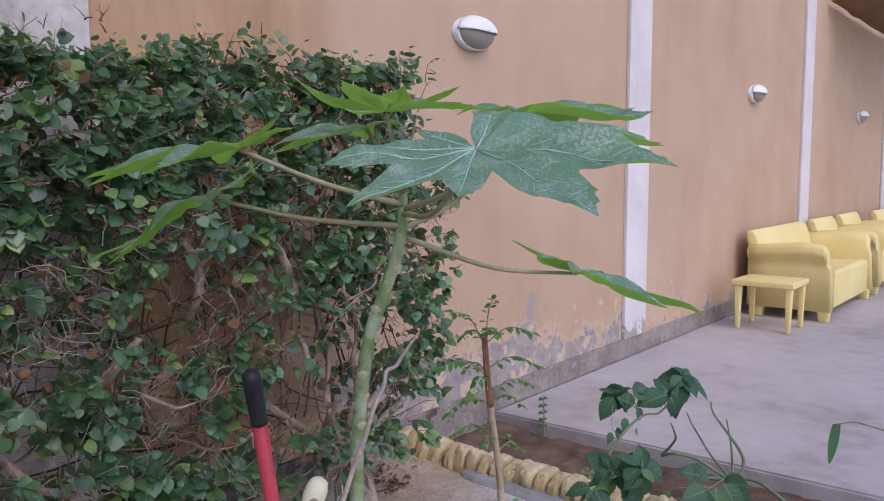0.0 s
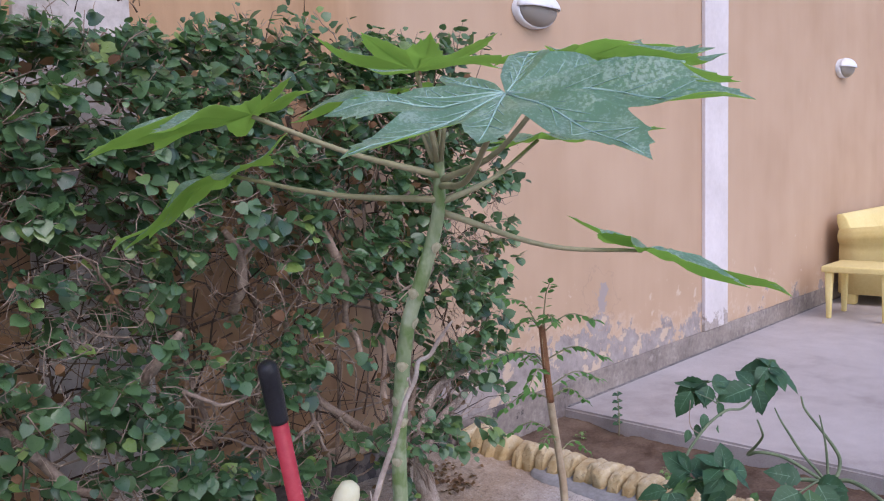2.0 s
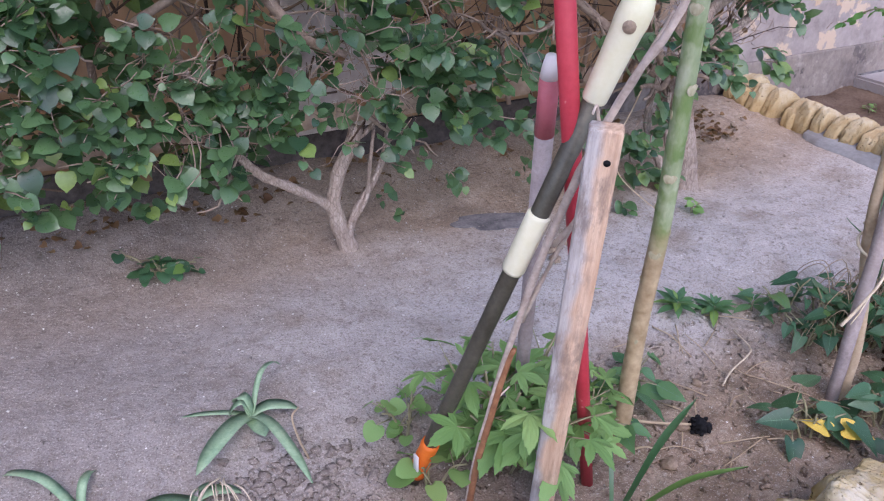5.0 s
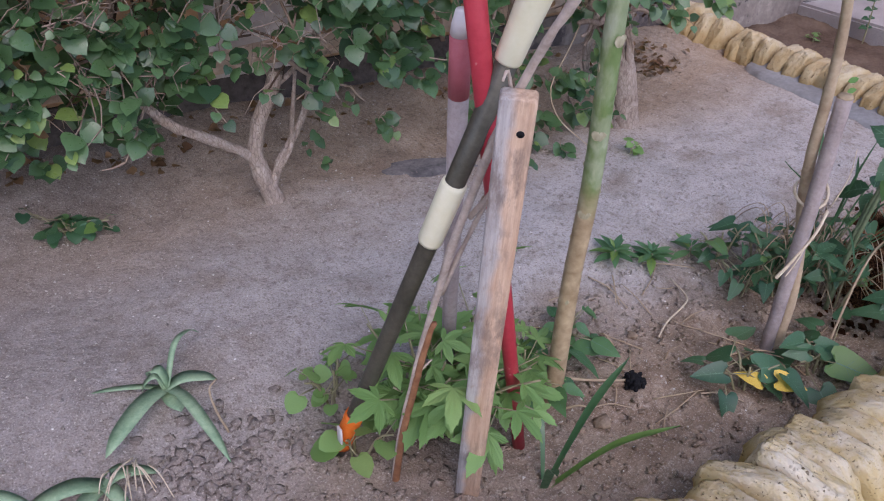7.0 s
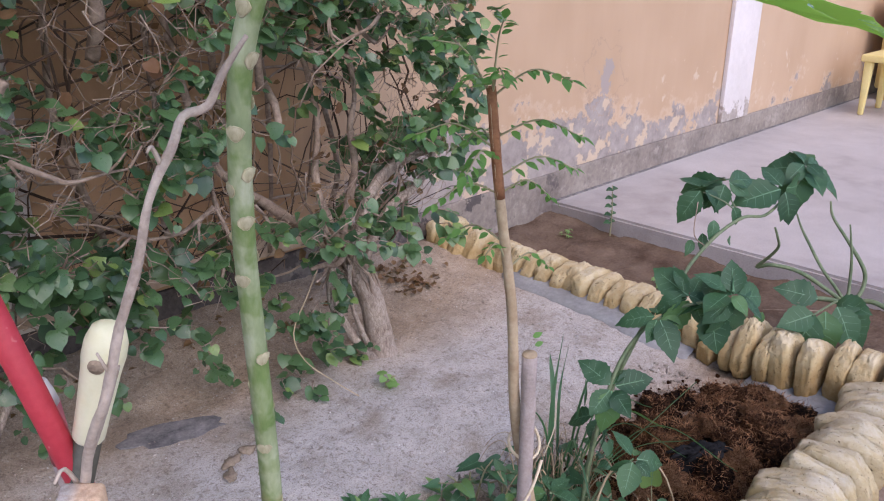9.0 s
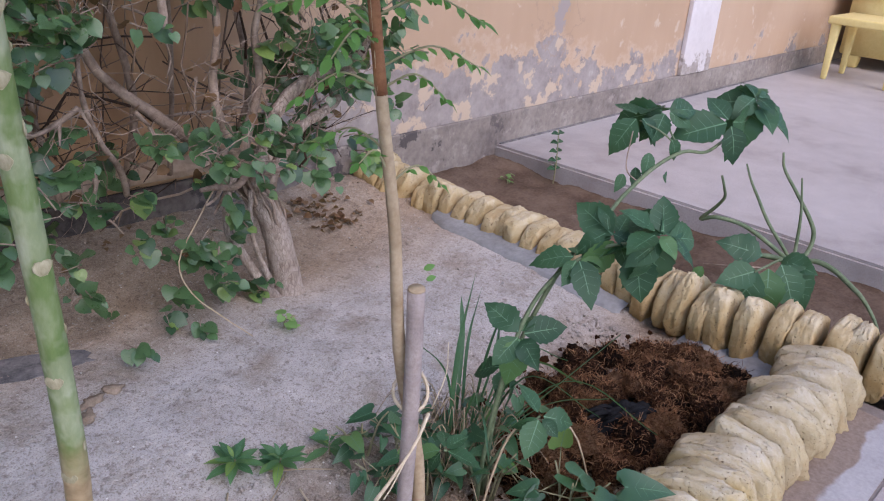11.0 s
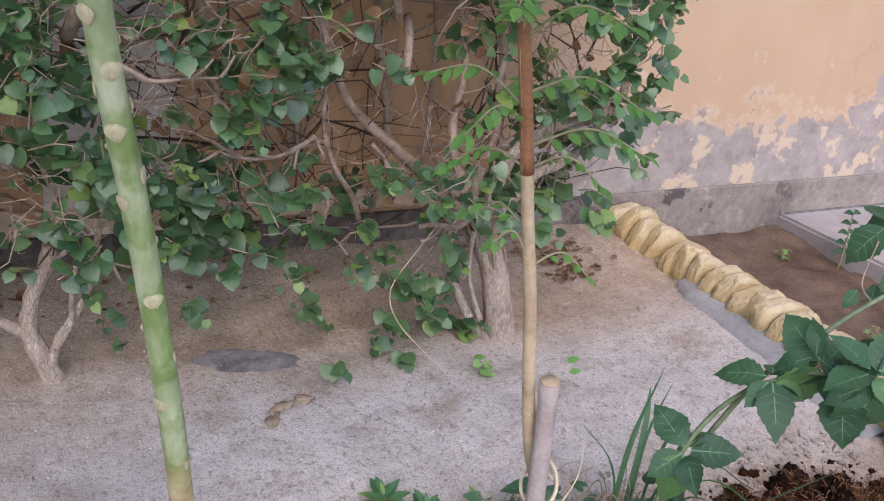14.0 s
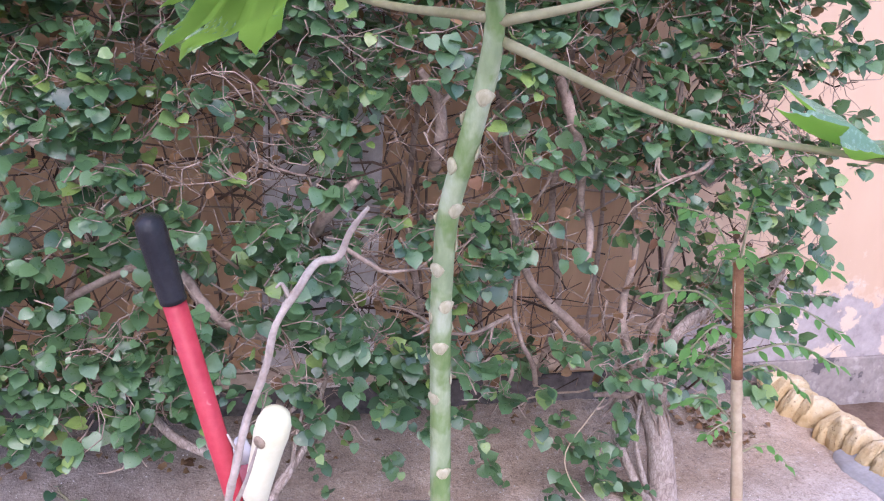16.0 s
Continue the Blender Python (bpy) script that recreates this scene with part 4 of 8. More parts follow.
def make_hedge():
    at = (3.10, 2.81, 0.0)
    hedge = thing("hedge", at, "leafy overgrown shrub trained against the wall, brown twigs showing through", "hedge")
    r = random.Random(11)
    H = Vector(at)

    def local(pts):
        return [Vector(p) - H for p in pts]

    # old stems: a stout leaning one, and a low forked one that was sawn off
    stout = [(3.125, 2.80, -0.06), (3.108, 2.81, 0.01), (3.092, 2.815, 0.12), (3.072, 2.825, 0.22), (3.045, 2.84, 0.30), (3.03, 2.85, 0.36)]
    part("trunk", mesh("trunk", *tube(local(stout), [0.056, 0.048, 0.042, 0.038, 0.036, 0.024], 24, 10, 0.07), M["bark"]), hedge, "pale grey fissured woody trunk")
    forked = [(1.925, 2.90, -0.05), (1.908, 2.90, 0.03), (1.882, 2.90, 0.11), (1.874, 2.90, 0.17), (1.892, 2.895, 0.25), (1.925, 2.89, 0.32), (1.944, 2.885, 0.375)]
    part("trunk", mesh("trunk", *tube(local(forked), [0.033, 0.026, 0.024, 0.020, 0.018, 0.019, 0.021], 18, 8, 0.2), M["bark"]), hedge, "pale grey sawn-off forked trunk")
    limbs = [
        # from the forked trunk
        ([(1.877, 2.90, 0.14), (1.82, 2.89, 0.19), (1.748, 2.88, 0.242), (1.67, 2.87, 0.295), (1.60, 2.87, 0.38), (1.56, 2.9, 0.46), (1.52, 2.95, 0.6)], [0.017, 0.015, 0.013, 0.010]),
        ([(1.91, 2.90, 0.05), (1.935, 2.895, 0.12), (1.984, 2.89, 0.20), (2.02, 2.885, 0.275), (2.035, 2.88, 0.36), (2.08, 2.92, 0.5)], [0.017, 0.013, 0.011, 0.006]),
        ([(1.925, 2.89, 0.10), (1.965, 2.88, 0.17), (1.975, 2.88, 0.25), (2.0, 2.9, 0.36)], [0.010, 0.008, 0.005]),
        ([(1.93, 2.89, 0.33), (1.97, 2.88, 0.36), (2.0, 2.88, 0.385)], [0.010, 0.008, 0.006]),
        # from the crown of the stout trunk
        ([(3.03, 2.85, 0.33), (3.00, 2.85, 0.44), (3.02, 2.85, 0.53), (3.05, 2.85, 0.64), (3.045, 2.86, 0.76), (3.064, 2.86, 0.88), (3.05, 2.92, 1.2), (3.10, 2.95, 1.6)], [0.017, 0.015, 0.012, 0.009, 0.006]),
        ([(3.04, 2.84, 0.34), (3.05, 2.83, 0.46), (3.10, 2.82, 0.57), (3.18, 2.82, 0.625), (3.27, 2.82, 0.645), (3.35, 2.83, 0.66), (3.42, 2.84, 0.71), (3.46, 2.85, 0.83)], [0.026, 0.022, 0.019, 0.016, 0.010]),
        ([(3.05, 2.83, 0.33), (3.10, 2.81, 0.44), (3.16, 2.80, 0.51), (3.26, 2.79, 0.56), (3.34, 2.80, 0.66), (3.38, 2.82, 0.8)], [0.022, 0.018, 0.014, 0.008]),
        ([(3.02, 2.86, 0.36), (2.96, 2.88, 0.50), (2.94, 2.90, 0.62), (2.97, 2.92, 0.80), (2.93, 2.95, 1.1), (2.96, 2.98, 1.5)], [0.017, 0.014, 0.011, 0.006]),
        ([(3.02, 2.86, 0.34), (2.90, 2.90, 0.46), (2.80, 2.95, 0.55), (2.66, 3.0, 0.70), (2.58, 3.0, 1.0), (2.5, 3.0, 1.5)], [0.022, 0.018, 0.014, 0.008]),
        ([(3.075, 2.79, -0.02), (3.01, 2.81, 0.07), (2.965, 2.825, 0.16), (2.93, 2.83, 0.22), (2.925, 2.835, 0.29), (2.945, 2.84, 0.35), (2.97, 2.85, 0.40)], [0.019, 0.016, 0.014, 0.012]),
        ([(3.04, 2.79, 0.05), (3.0, 2.80, 0.16), (2.985, 2.81, 0.24), (3.0, 2.83, 0.34)], [0.010, 0.009, 0.008]),
        # pruned ends that reach forward near the crown
        ([(3.0, 2.84, 0.385), (2.93, 2.80, 0.372), (2.86, 2.77, 0.395), (2.80, 2.75, 0.405)], [0.012, 0.010, 0.006]),
        ([(2.88, 2.78, 0.388), (2.84, 2.75, 0.375), (2.80, 2.73, 0.372)], [0.007, 0.004]),
        ([(2.90, 2.79, 0.38), (2.87, 2.77, 0.355), (2.84, 2.76, 0.33)], [0.006, 0.004]),
        ([(3.02, 2.82, 0.38), (3.06, 2.78, 0.40), (3.10, 2.76, 0.385)], [0.009, 0.006]),
        # thick pruned stubs among the leaves
        ([(1.735, 2.90, 1.57), (1.75, 2.84, 1.529), (1.775, 2.80, 1.48), (1.793, 2.79, 1.43)], [0.012, 0.014, 0.013]),
        ([(2.33, 2.90, 1.02), (2.322, 2.83, 1.10), (2.31, 2.80, 1.18), (2.28, 2.79, 1.24), (2.245, 2.78, 1.28)], [0.020, 0.018, 0.014, 0.010]),
        ([(2.30, 2.79, 1.20), (2.335, 2.77, 1.235), (2.345, 2.75, 1.26)], [0.008, 0.006]),
        ([(1.64, 2.90, 0.82), (1.69, 2.84, 0.755), (1.74, 2.81, 0.69), (1.80, 2.81, 0.63), (1.90, 2.84, 0.58)], [0.016, 0.017, 0.014, 0.011]),
        ([(2.02, 2.93, 0.84), (2.04, 2.88, 0.89), (2.075, 2.84, 0.95), (2.11, 2.82, 1.0)], [0.019, 0.020, 0.014]),
        ([(2.63, 2.90, 1.34), (2.655, 2.84, 1.24), (2.69, 2.82, 1.14), (2.715, 2.82, 1.06), (2.76, 2.88, 0.9)], [0.015, 0.018, 0.018, 0.012]),
        ([(2.80, 2.92, 0.90), (2.776, 2.84, 0.857), (2.757, 2.80, 0.785)], [0.014, 0.013, 0.011]),
        ([(2.70, 2.94, 0.36), (2.66, 2.88, 0.45), (2.60, 2.84, 0.54), (2.57, 2.84, 0.64), (2.58, 2.87, 0.76)], [0.010, 0.009, 0.008, 0.006]),
        ([(1.30, 2.90, 1.13), (1.36, 2.82, 1.09), (1.44, 2.79, 1.05), (1.53, 2.79, 1.03)], [0.013, 0.012, 0.008]),
        ([(1.36, 3.0, 0.62), (1.46, 2.92, 0.70), (1.56, 2.88, 0.76), (1.66, 2.86, 0.80)], [0.012, 0.012, 0.008]),
        ([(0.7, 3.1, 0.0), (0.75, 3.05, 0.4), (0.9, 3.0, 0.9), (1.0, 2.98, 1.5)], [0.030, 0.024, 0.012]),
    ]
    # upright stems half hidden against the wall
    for x, w in ((1.02, 0.010), (1.36, 0.012), (1.62, 0.009), (2.36, 0.013), (2.58, 0.011), (2.82, 0.014), (3.0, 0.010), (3.2, 0.012)):
        pts = [Vector((x + r.gauss(0, 0.03), 3.22 + r.gauss(0, 0.05), 0.25 + 0.28 * i)) for i in range(6)]
        limbs.append((pts, [w, w * 0.9, w * 0.7]))
    for _ in range(26):
        p = Vector((r.uniform(0.8, 3.35), r.uniform(2.74, 2.9), r.uniform(0.45, 1.6)))
        w = r.uniform(0.004, 0.008)
        pts, spurs = kinked(r, p, r.uniform(0, 6.283), 5, 0.04, 0.08, 0.5, 0.25, 0.6)
        limbs.append((pts, [w, w * 0.9, w * 0.6, w * 0.4]))
        for q, a in spurs:
            a += r.choice((-1, 1)) * r.uniform(0.5, 1.1)
            d = Vector((math.cos(a), -0.3, math.sin(a)))
            limbs.append(([q, q + d * 0.03, q + d * 0.055 + Vector((0, 0, 0.006))], [w * 0.6, w * 0.5, w * 0.3]))
    # shredded bark and dead stems round the crown of the old trunk
    for i in range(26):
        w = 2 * math.pi * i / 26 + r.gauss(0, 0.2)
        z0, z1 = r.uniform(0.17, 0.30), r.uniform(0.33, 0.46)
        pts = []
        for u in (0, 0.35, 0.7, 1.0):
            z = z0 + (z1 - z0) * u
            cx, cy = float(np.interp(z, (0.12, 0.22, 0.30, 0.36), (3.092, 3.072, 3.045, 3.02))), float(np.interp(z, (0.12, 0.22, 0.30, 0.36), (2.815, 2.825, 2.84, 2.85)))
            k = 0.032 + 0.030 * u * r.random()
            pts.append((cx + k * math.cos(w) + r.gauss(0, 0.005), cy + k * math.sin(w), z))
        k = r.uniform(0.3, 0.7)
        part("bark_strip", mesh("bark_strip", *tube(local(pts), [0.006 * k, 0.009 * k, 0.007 * k, 0.002], 6, 4, 0.5), M["twig"]), hedge)
    for i, (pts, rad) in enumerate(limbs):
        part("branch", mesh("branch", *tube(local(pts), [0.85 * w for w in rad], 10, 6, 0.4), M["bark" if i < 4 or i in (5, 6, 9, 10) else "twig"]), hedge)

    # crooked brushwood behind and between the leaves
    tangle = Soup()
    for q in range(620):
        x, z = r.uniform(0.5, 3.45), r.uniform(0.32, 1.8)
        y = r.uniform(2.80, 3.05) if q < 360 else r.uniform(2.95, 3.26)
        pts, spurs = kinked(r, Vector((x, y, z)), r.choice((0.0, 3.1, 0.5, 2.6, 1.3, 1.8)) + r.gauss(0, 0.35), r.randint(3, 7), 0.04, 0.10, 0.42, 0.25, 0.5)
        pts = [p for p in pts if p.z < 1.88 and p.x < 3.55 and 2.72 < p.y < 3.32 and p.z > 0.28]
        if len(pts) > 2:
            w = r.choice((0.0016, 0.0022, 0.003, 0.0045))
            tangle.tube(local(pts), [w, w * 0.55], 5)
            for s, a in spurs:
                a += r.choice((-1, 1)) * r.uniform(0.5, 1.2)
                d = Vector((math.cos(a), r.gauss(-0.2, 0.4), math.sin(a))) * r.uniform(0.02, 0.06)
                tangle.tube(local([s, s + d * 0.5 + Vector((0, 0, 0.004)), s + d]), [w * 0.6, w * 0.3], 4)
    # stems that cling to the wall, upright and level
    for _ in range(150):
        p = Vector((r.uniform(0.4, 3.5), WALL_Y - 0.045, r.uniform(0.3, 1.5)))
        pts, _s = kinked(r, p, r.choice((1.57, 1.57, 1.4, 0.1, 3.0, 0.5)) + r.gauss(0, 0.12), r.randint(4, 9), 0.06, 0.11, 0.12, 0.03)
        pts = [Vector((p.x, min(p.y, WALL_Y - 0.038), p.z)) for p in pts if 0.3 < p.z < 1.85 and p.x < 3.55]
        if len(pts) > 2:
            w = r.choice((0.002, 0.003, 0.0045, 0.006))
            tangle.tube(local(pts), [w, w * 0.6], 5)
    part("brushwood", tangle.mesh("brushwood", M["brush"]), hedge, "dense tangle of dark crooked twigs")["kind"] = "stuff"
    # bunches of pale dead twigs
    pale = Soup()
    for _ in range(260):
        c = Vector((r.uniform(0.7, 3.5), r.uniform(2.72, 2.92), r.uniform(0.42, 1.7)))
        if hedge_density(c.x, c.z) <= 0:
            continue
        a0 = r.choice((0.0, 3.14)) + r.gauss(0, 0.6)
        for _ in range(r.randint(2, 6)):
            w = r.choice((0.0011, 0.0016, 0.0023))
            q = c + Vector((r.gauss(0, 0.025), r.gauss(0, 0.02), r.gauss(0, 0.02)))
            pts, spurs = kinked(r, q, a0 + r.gauss(0, 0.5), r.randint(3, 5), 0.025, 0.055, 0.5, 0.35, 0.6)
            pale.tube(local(pts), [w, w * 0.5], 4)
            for s, a in spurs:
                a += r.choice((-1, 1)) * r.uniform(0.5, 1.2)
                d = Vector((math.cos(a), r.gauss(-0.2, 0.4), math.sin(a))) * r.uniform(0.012, 0.03)
                pale.tube(local([s, s + d]), [w * 0.6, w * 0.35], 4)
    part("dead_brushwood", pale.mesh("dead_brushwood", M["twig"]), hedge, "bunches of pale dead twigs")["kind"] = "stuff"

    # leafy shoots
    hv, hf, _ = leaf_shape(HEART, 0.16, 0.16)
    hv = np.array(hv)
    hw, hf2, _ = leaf_shape(HEART, -0.10, 0.30, wave=0.10, seed=5)
    hw = np.array(hw)
    places, shoots = [], Soup()

    def shoot(p, d, ln, count, size):
        pts = [p]
        q, dd = p.copy(), d.copy()
        for _ in range(3):
            dd = (dd + Vector((r.gauss(0, 0.3), r.gauss(-0.05, 0.25), r.gauss(0.05, 0.3)))).normalized()
            q = q + dd * ln / 3
            pts.append(q.copy())
        shoots.tube(local(pts), [0.0024, 0.0011], 4)
        for i in range(count):
            u = (i + 0.6) / count * 3
            k = min(int(u), 2)
            base = pts[k].lerp(pts[k + 1], u - k)
            flip = 1 if i % 2 else -1
            side = Vector((-dd.z, 0, dd.x)) * flip * 0.8 + Vector((r.gauss(0, 0.4), -0.55 + r.gauss(0, 0.3), r.gauss(0, 0.3)))
            along = (dd * 0.4 + side + Vector((0, -0.2, -0.2))).normalized()
            normal = Vector((r.gauss(0, 0.3), -0.75 + r.gauss(0, 0.3), 0.85 + r.gauss(0, 0.28)))
            young = i >= count - 2
            s = size * (r.uniform(0.45, 0.75) if young else r.uniform(0.75, 1.3))
            places.append((base + along * 0.012, along, normal, s))

    made = 0
    while made < 1560:
        x, z = r.uniform(0.45, 3.85), r.uniform(0.26, 2.0)
        if r.random() > hedge_density(x, z):
            continue
        made += 1
        front = r.random()
        bulge = 0.09 * noise.noise(Vector((x * 1.7, z * 1.9, 11.0)))
        y = 2.72 + bulge + 0.28 * front ** 1.3 + (0.1 if z > 1.75 else 0) + 0.12 * ease(0.85, 0.4, z)
        d = Vector((r.choice((-1, 1)) * r.uniform(0.4, 1.0) + 0.4 * ease(3.2, 3.7, x), r.gauss(-0.35, 0.35), r.gauss(0.15, 0.4))).normalized()
        shoot(Vector((x, y, z)) - d * 0.07, d, r.uniform(0.07, 0.17), r.randint(5, 10), 0.0385 + 0.007 * ease(0.9, 0.5, z))
    for _ in range(330):  # deeper layers that close the upper part
        x, z = r.uniform(0.45, 3.4), r.uniform(1.0, 1.80)
        if r.random() > 0.15 + ease(1.05, 1.5, z) or x > float(np.interp(z, (0.9, 1.9), (3.45, 3.25))):
            continue
        d = Vector((r.choice((-1, 1)) * r.uniform(0.4, 1.0), r.gauss(-0.3, 0.3), r.gauss(0.2, 0.4))).normalized()
        shoot(Vector((x, r.uniform(2.95, 3.25), z)), d, r.uniform(0.08, 0.17), r.randint(5, 9), 0.043)
    for _ in range(210):  # sprigs that stand out above the top
        x = r.uniform(0.5, 3.5)
        p = Vector((x, r.uniform(2.74, 3.15), hedge_top(x) - 0.035))
        shoot(p, Vector((r.gauss(0, 0.35), r.gauss(-0.1, 0.3), 1.0)).normalized(), r.uniform(0.05, 0.15), r.randint(5, 9), 0.037)
    # tufts that hang to the ground or sprout from the trunks
    for cx, cy, cz, w, n in ((2.78, 2.82, 0.11, 0.10, 16), (2.92, 2.80, 0.14, 0.07, 8), (2.86, 2.80, 0.26, 0.07, 6), (2.52, 2.90, 0.12, 0.045, 5), (2.58, 2.92, 0.25, 0.05, 4), (2.24, 2.92, 0.24, 0.05, 5),
                             (1.05, 3.0, 0.22, 0.12, 10), (2.12, 2.93, 0.22, 0.05, 5), (1.62, 2.92, 0.33, 0.1, 7)):
        for _ in range(n):
            p = Vector((cx + r.gauss(0, w * 0.55), cy + r.gauss(0, 0.05), r.uniform(0.04 if cx > 1.9 else 0.22, cz * 2 + 0.08)))
            shoot(p, Vector((r.gauss(0, 0.6), -0.3, r.gauss(-0.2, 0.5))).normalized(), r.uniform(0.05, 0.1), r.randint(3, 6), 0.040)
    for cx, cz, w, h, n in ((3.12, 0.62, 0.10, 0.10, 10), (3.26, 0.74, 0.08, 0.1, 12), (3.38, 0.84, 0.07, 0.1, 12), (2.9, 0.46, 0.1, 0.05, 6), (3.2, 0.46, 0.07, 0.05, 5), (2.2, 0.42, 0.2, 0.07, 12), (1.7, 0.40, 0.16, 0.07, 16), (1.1, 0.42, 0.2, 0.09, 16), (1.40, 0.50, 0.15, 0.06, 30), (1.15, 0.46, 0.12, 0.06, 18), (1.66, 0.46, 0.1, 0.08, 12), (2.06, 0.50, 0.12, 0.07, 12), (2.48, 0.46, 0.12, 0.06, 10)):
        for _ in range(n):
            p = Vector((cx + r.gauss(0, w), r.uniform(2.68, 2.80) + (0.1 if cx < 2.5 else 0), cz + r.gauss(0, h)))
            shoot(p, Vector((r.gauss(0, 0.6), -0.3, r.gauss(0.1, 0.5))).normalized(), r.uniform(0.06, 0.13), r.randint(4, 7), 0.040)
    part("leaf_stalk_mass", shoots.mesh("leaf_stalk_mass", M["twig"]), hedge)["kind"] = "stuff"

    # the foremost leaves one by one, the rest as one mass
    stretch = [i for i, p in enumerate(places) if 1.5 < p[0].x < 3.6 and 0.15 < p[0].z < 1.7]
    stretch.sort(key=lambda i: places[i][0].y)
    single = set(stretch[:300])
    variants = [leaf_mesh("hedge_leaf", HEART, M["hedge_leaf_single"], fold=fo, droop=dr, wave=0.08, seed=se) for fo, dr, se in ((0.14, 0.14, 1), (0.24, 0.08, 2), (-0.08, 0.26, 3), (0.14, 0.2, 4))]
    V, F = [], []
    for i, (p, a, n, s) in enumerate(places):
        m = aim(Vector(p) - H, a, n, s)
        if i in single:
            part("leaf", variants[i % 4], hedge, at=m)
            continue
        w = np.array(m)[:3]
        o = len(V) * len(hv)
        V.append((hv if i % 3 else hw) @ w[:, :3].T + w[:, 3])
        F.extend(tuple(o + q for q in f) for f in hf)
    part("foliage", mesh("foliage", np.concatenate(V).tolist(), F, M["hedge_leaf"]), hedge, "mass of small heart-shaped green leaves")["kind"] = "stuff"

    # withered leaves caught inside
    V, F = [], []
    for _ in range(1500):
        x, z = r.uniform(0.5, 3.5), r.uniform(0.35, 1.85)
        if hedge_density(x, z) <= 0 or r.random() > 0.35 + 0.65 * ease(0.8, 1.4, z):
            continue
        m = aim(Vector((x, r.uniform(2.76, 3.0), z)) - H, (r.gauss(0, 1), r.gauss(0, 0.5), r.gauss(-0.5, 0.6)), (r.gauss(0, 1), r.gauss(-0.6, 0.6), r.gauss(0.3, 0.7)), r.uniform(0.018, 0.038))
        w = np.array(m)[:3]
        o = len(V) * len(hv)
        V.append(hw @ w[:, :3].T + w[:, 3])
        F.extend(tuple(o + q for q in f) for f in hf)
    part("withered_leaves", mesh("withered_leaves", np.concatenate(V).tolist(), F, M["deadleaf"]), hedge, "brown withered leaves inside the shrub")["kind"] = "stuff"


make_hedge()

# ---------------- papaya ----------------


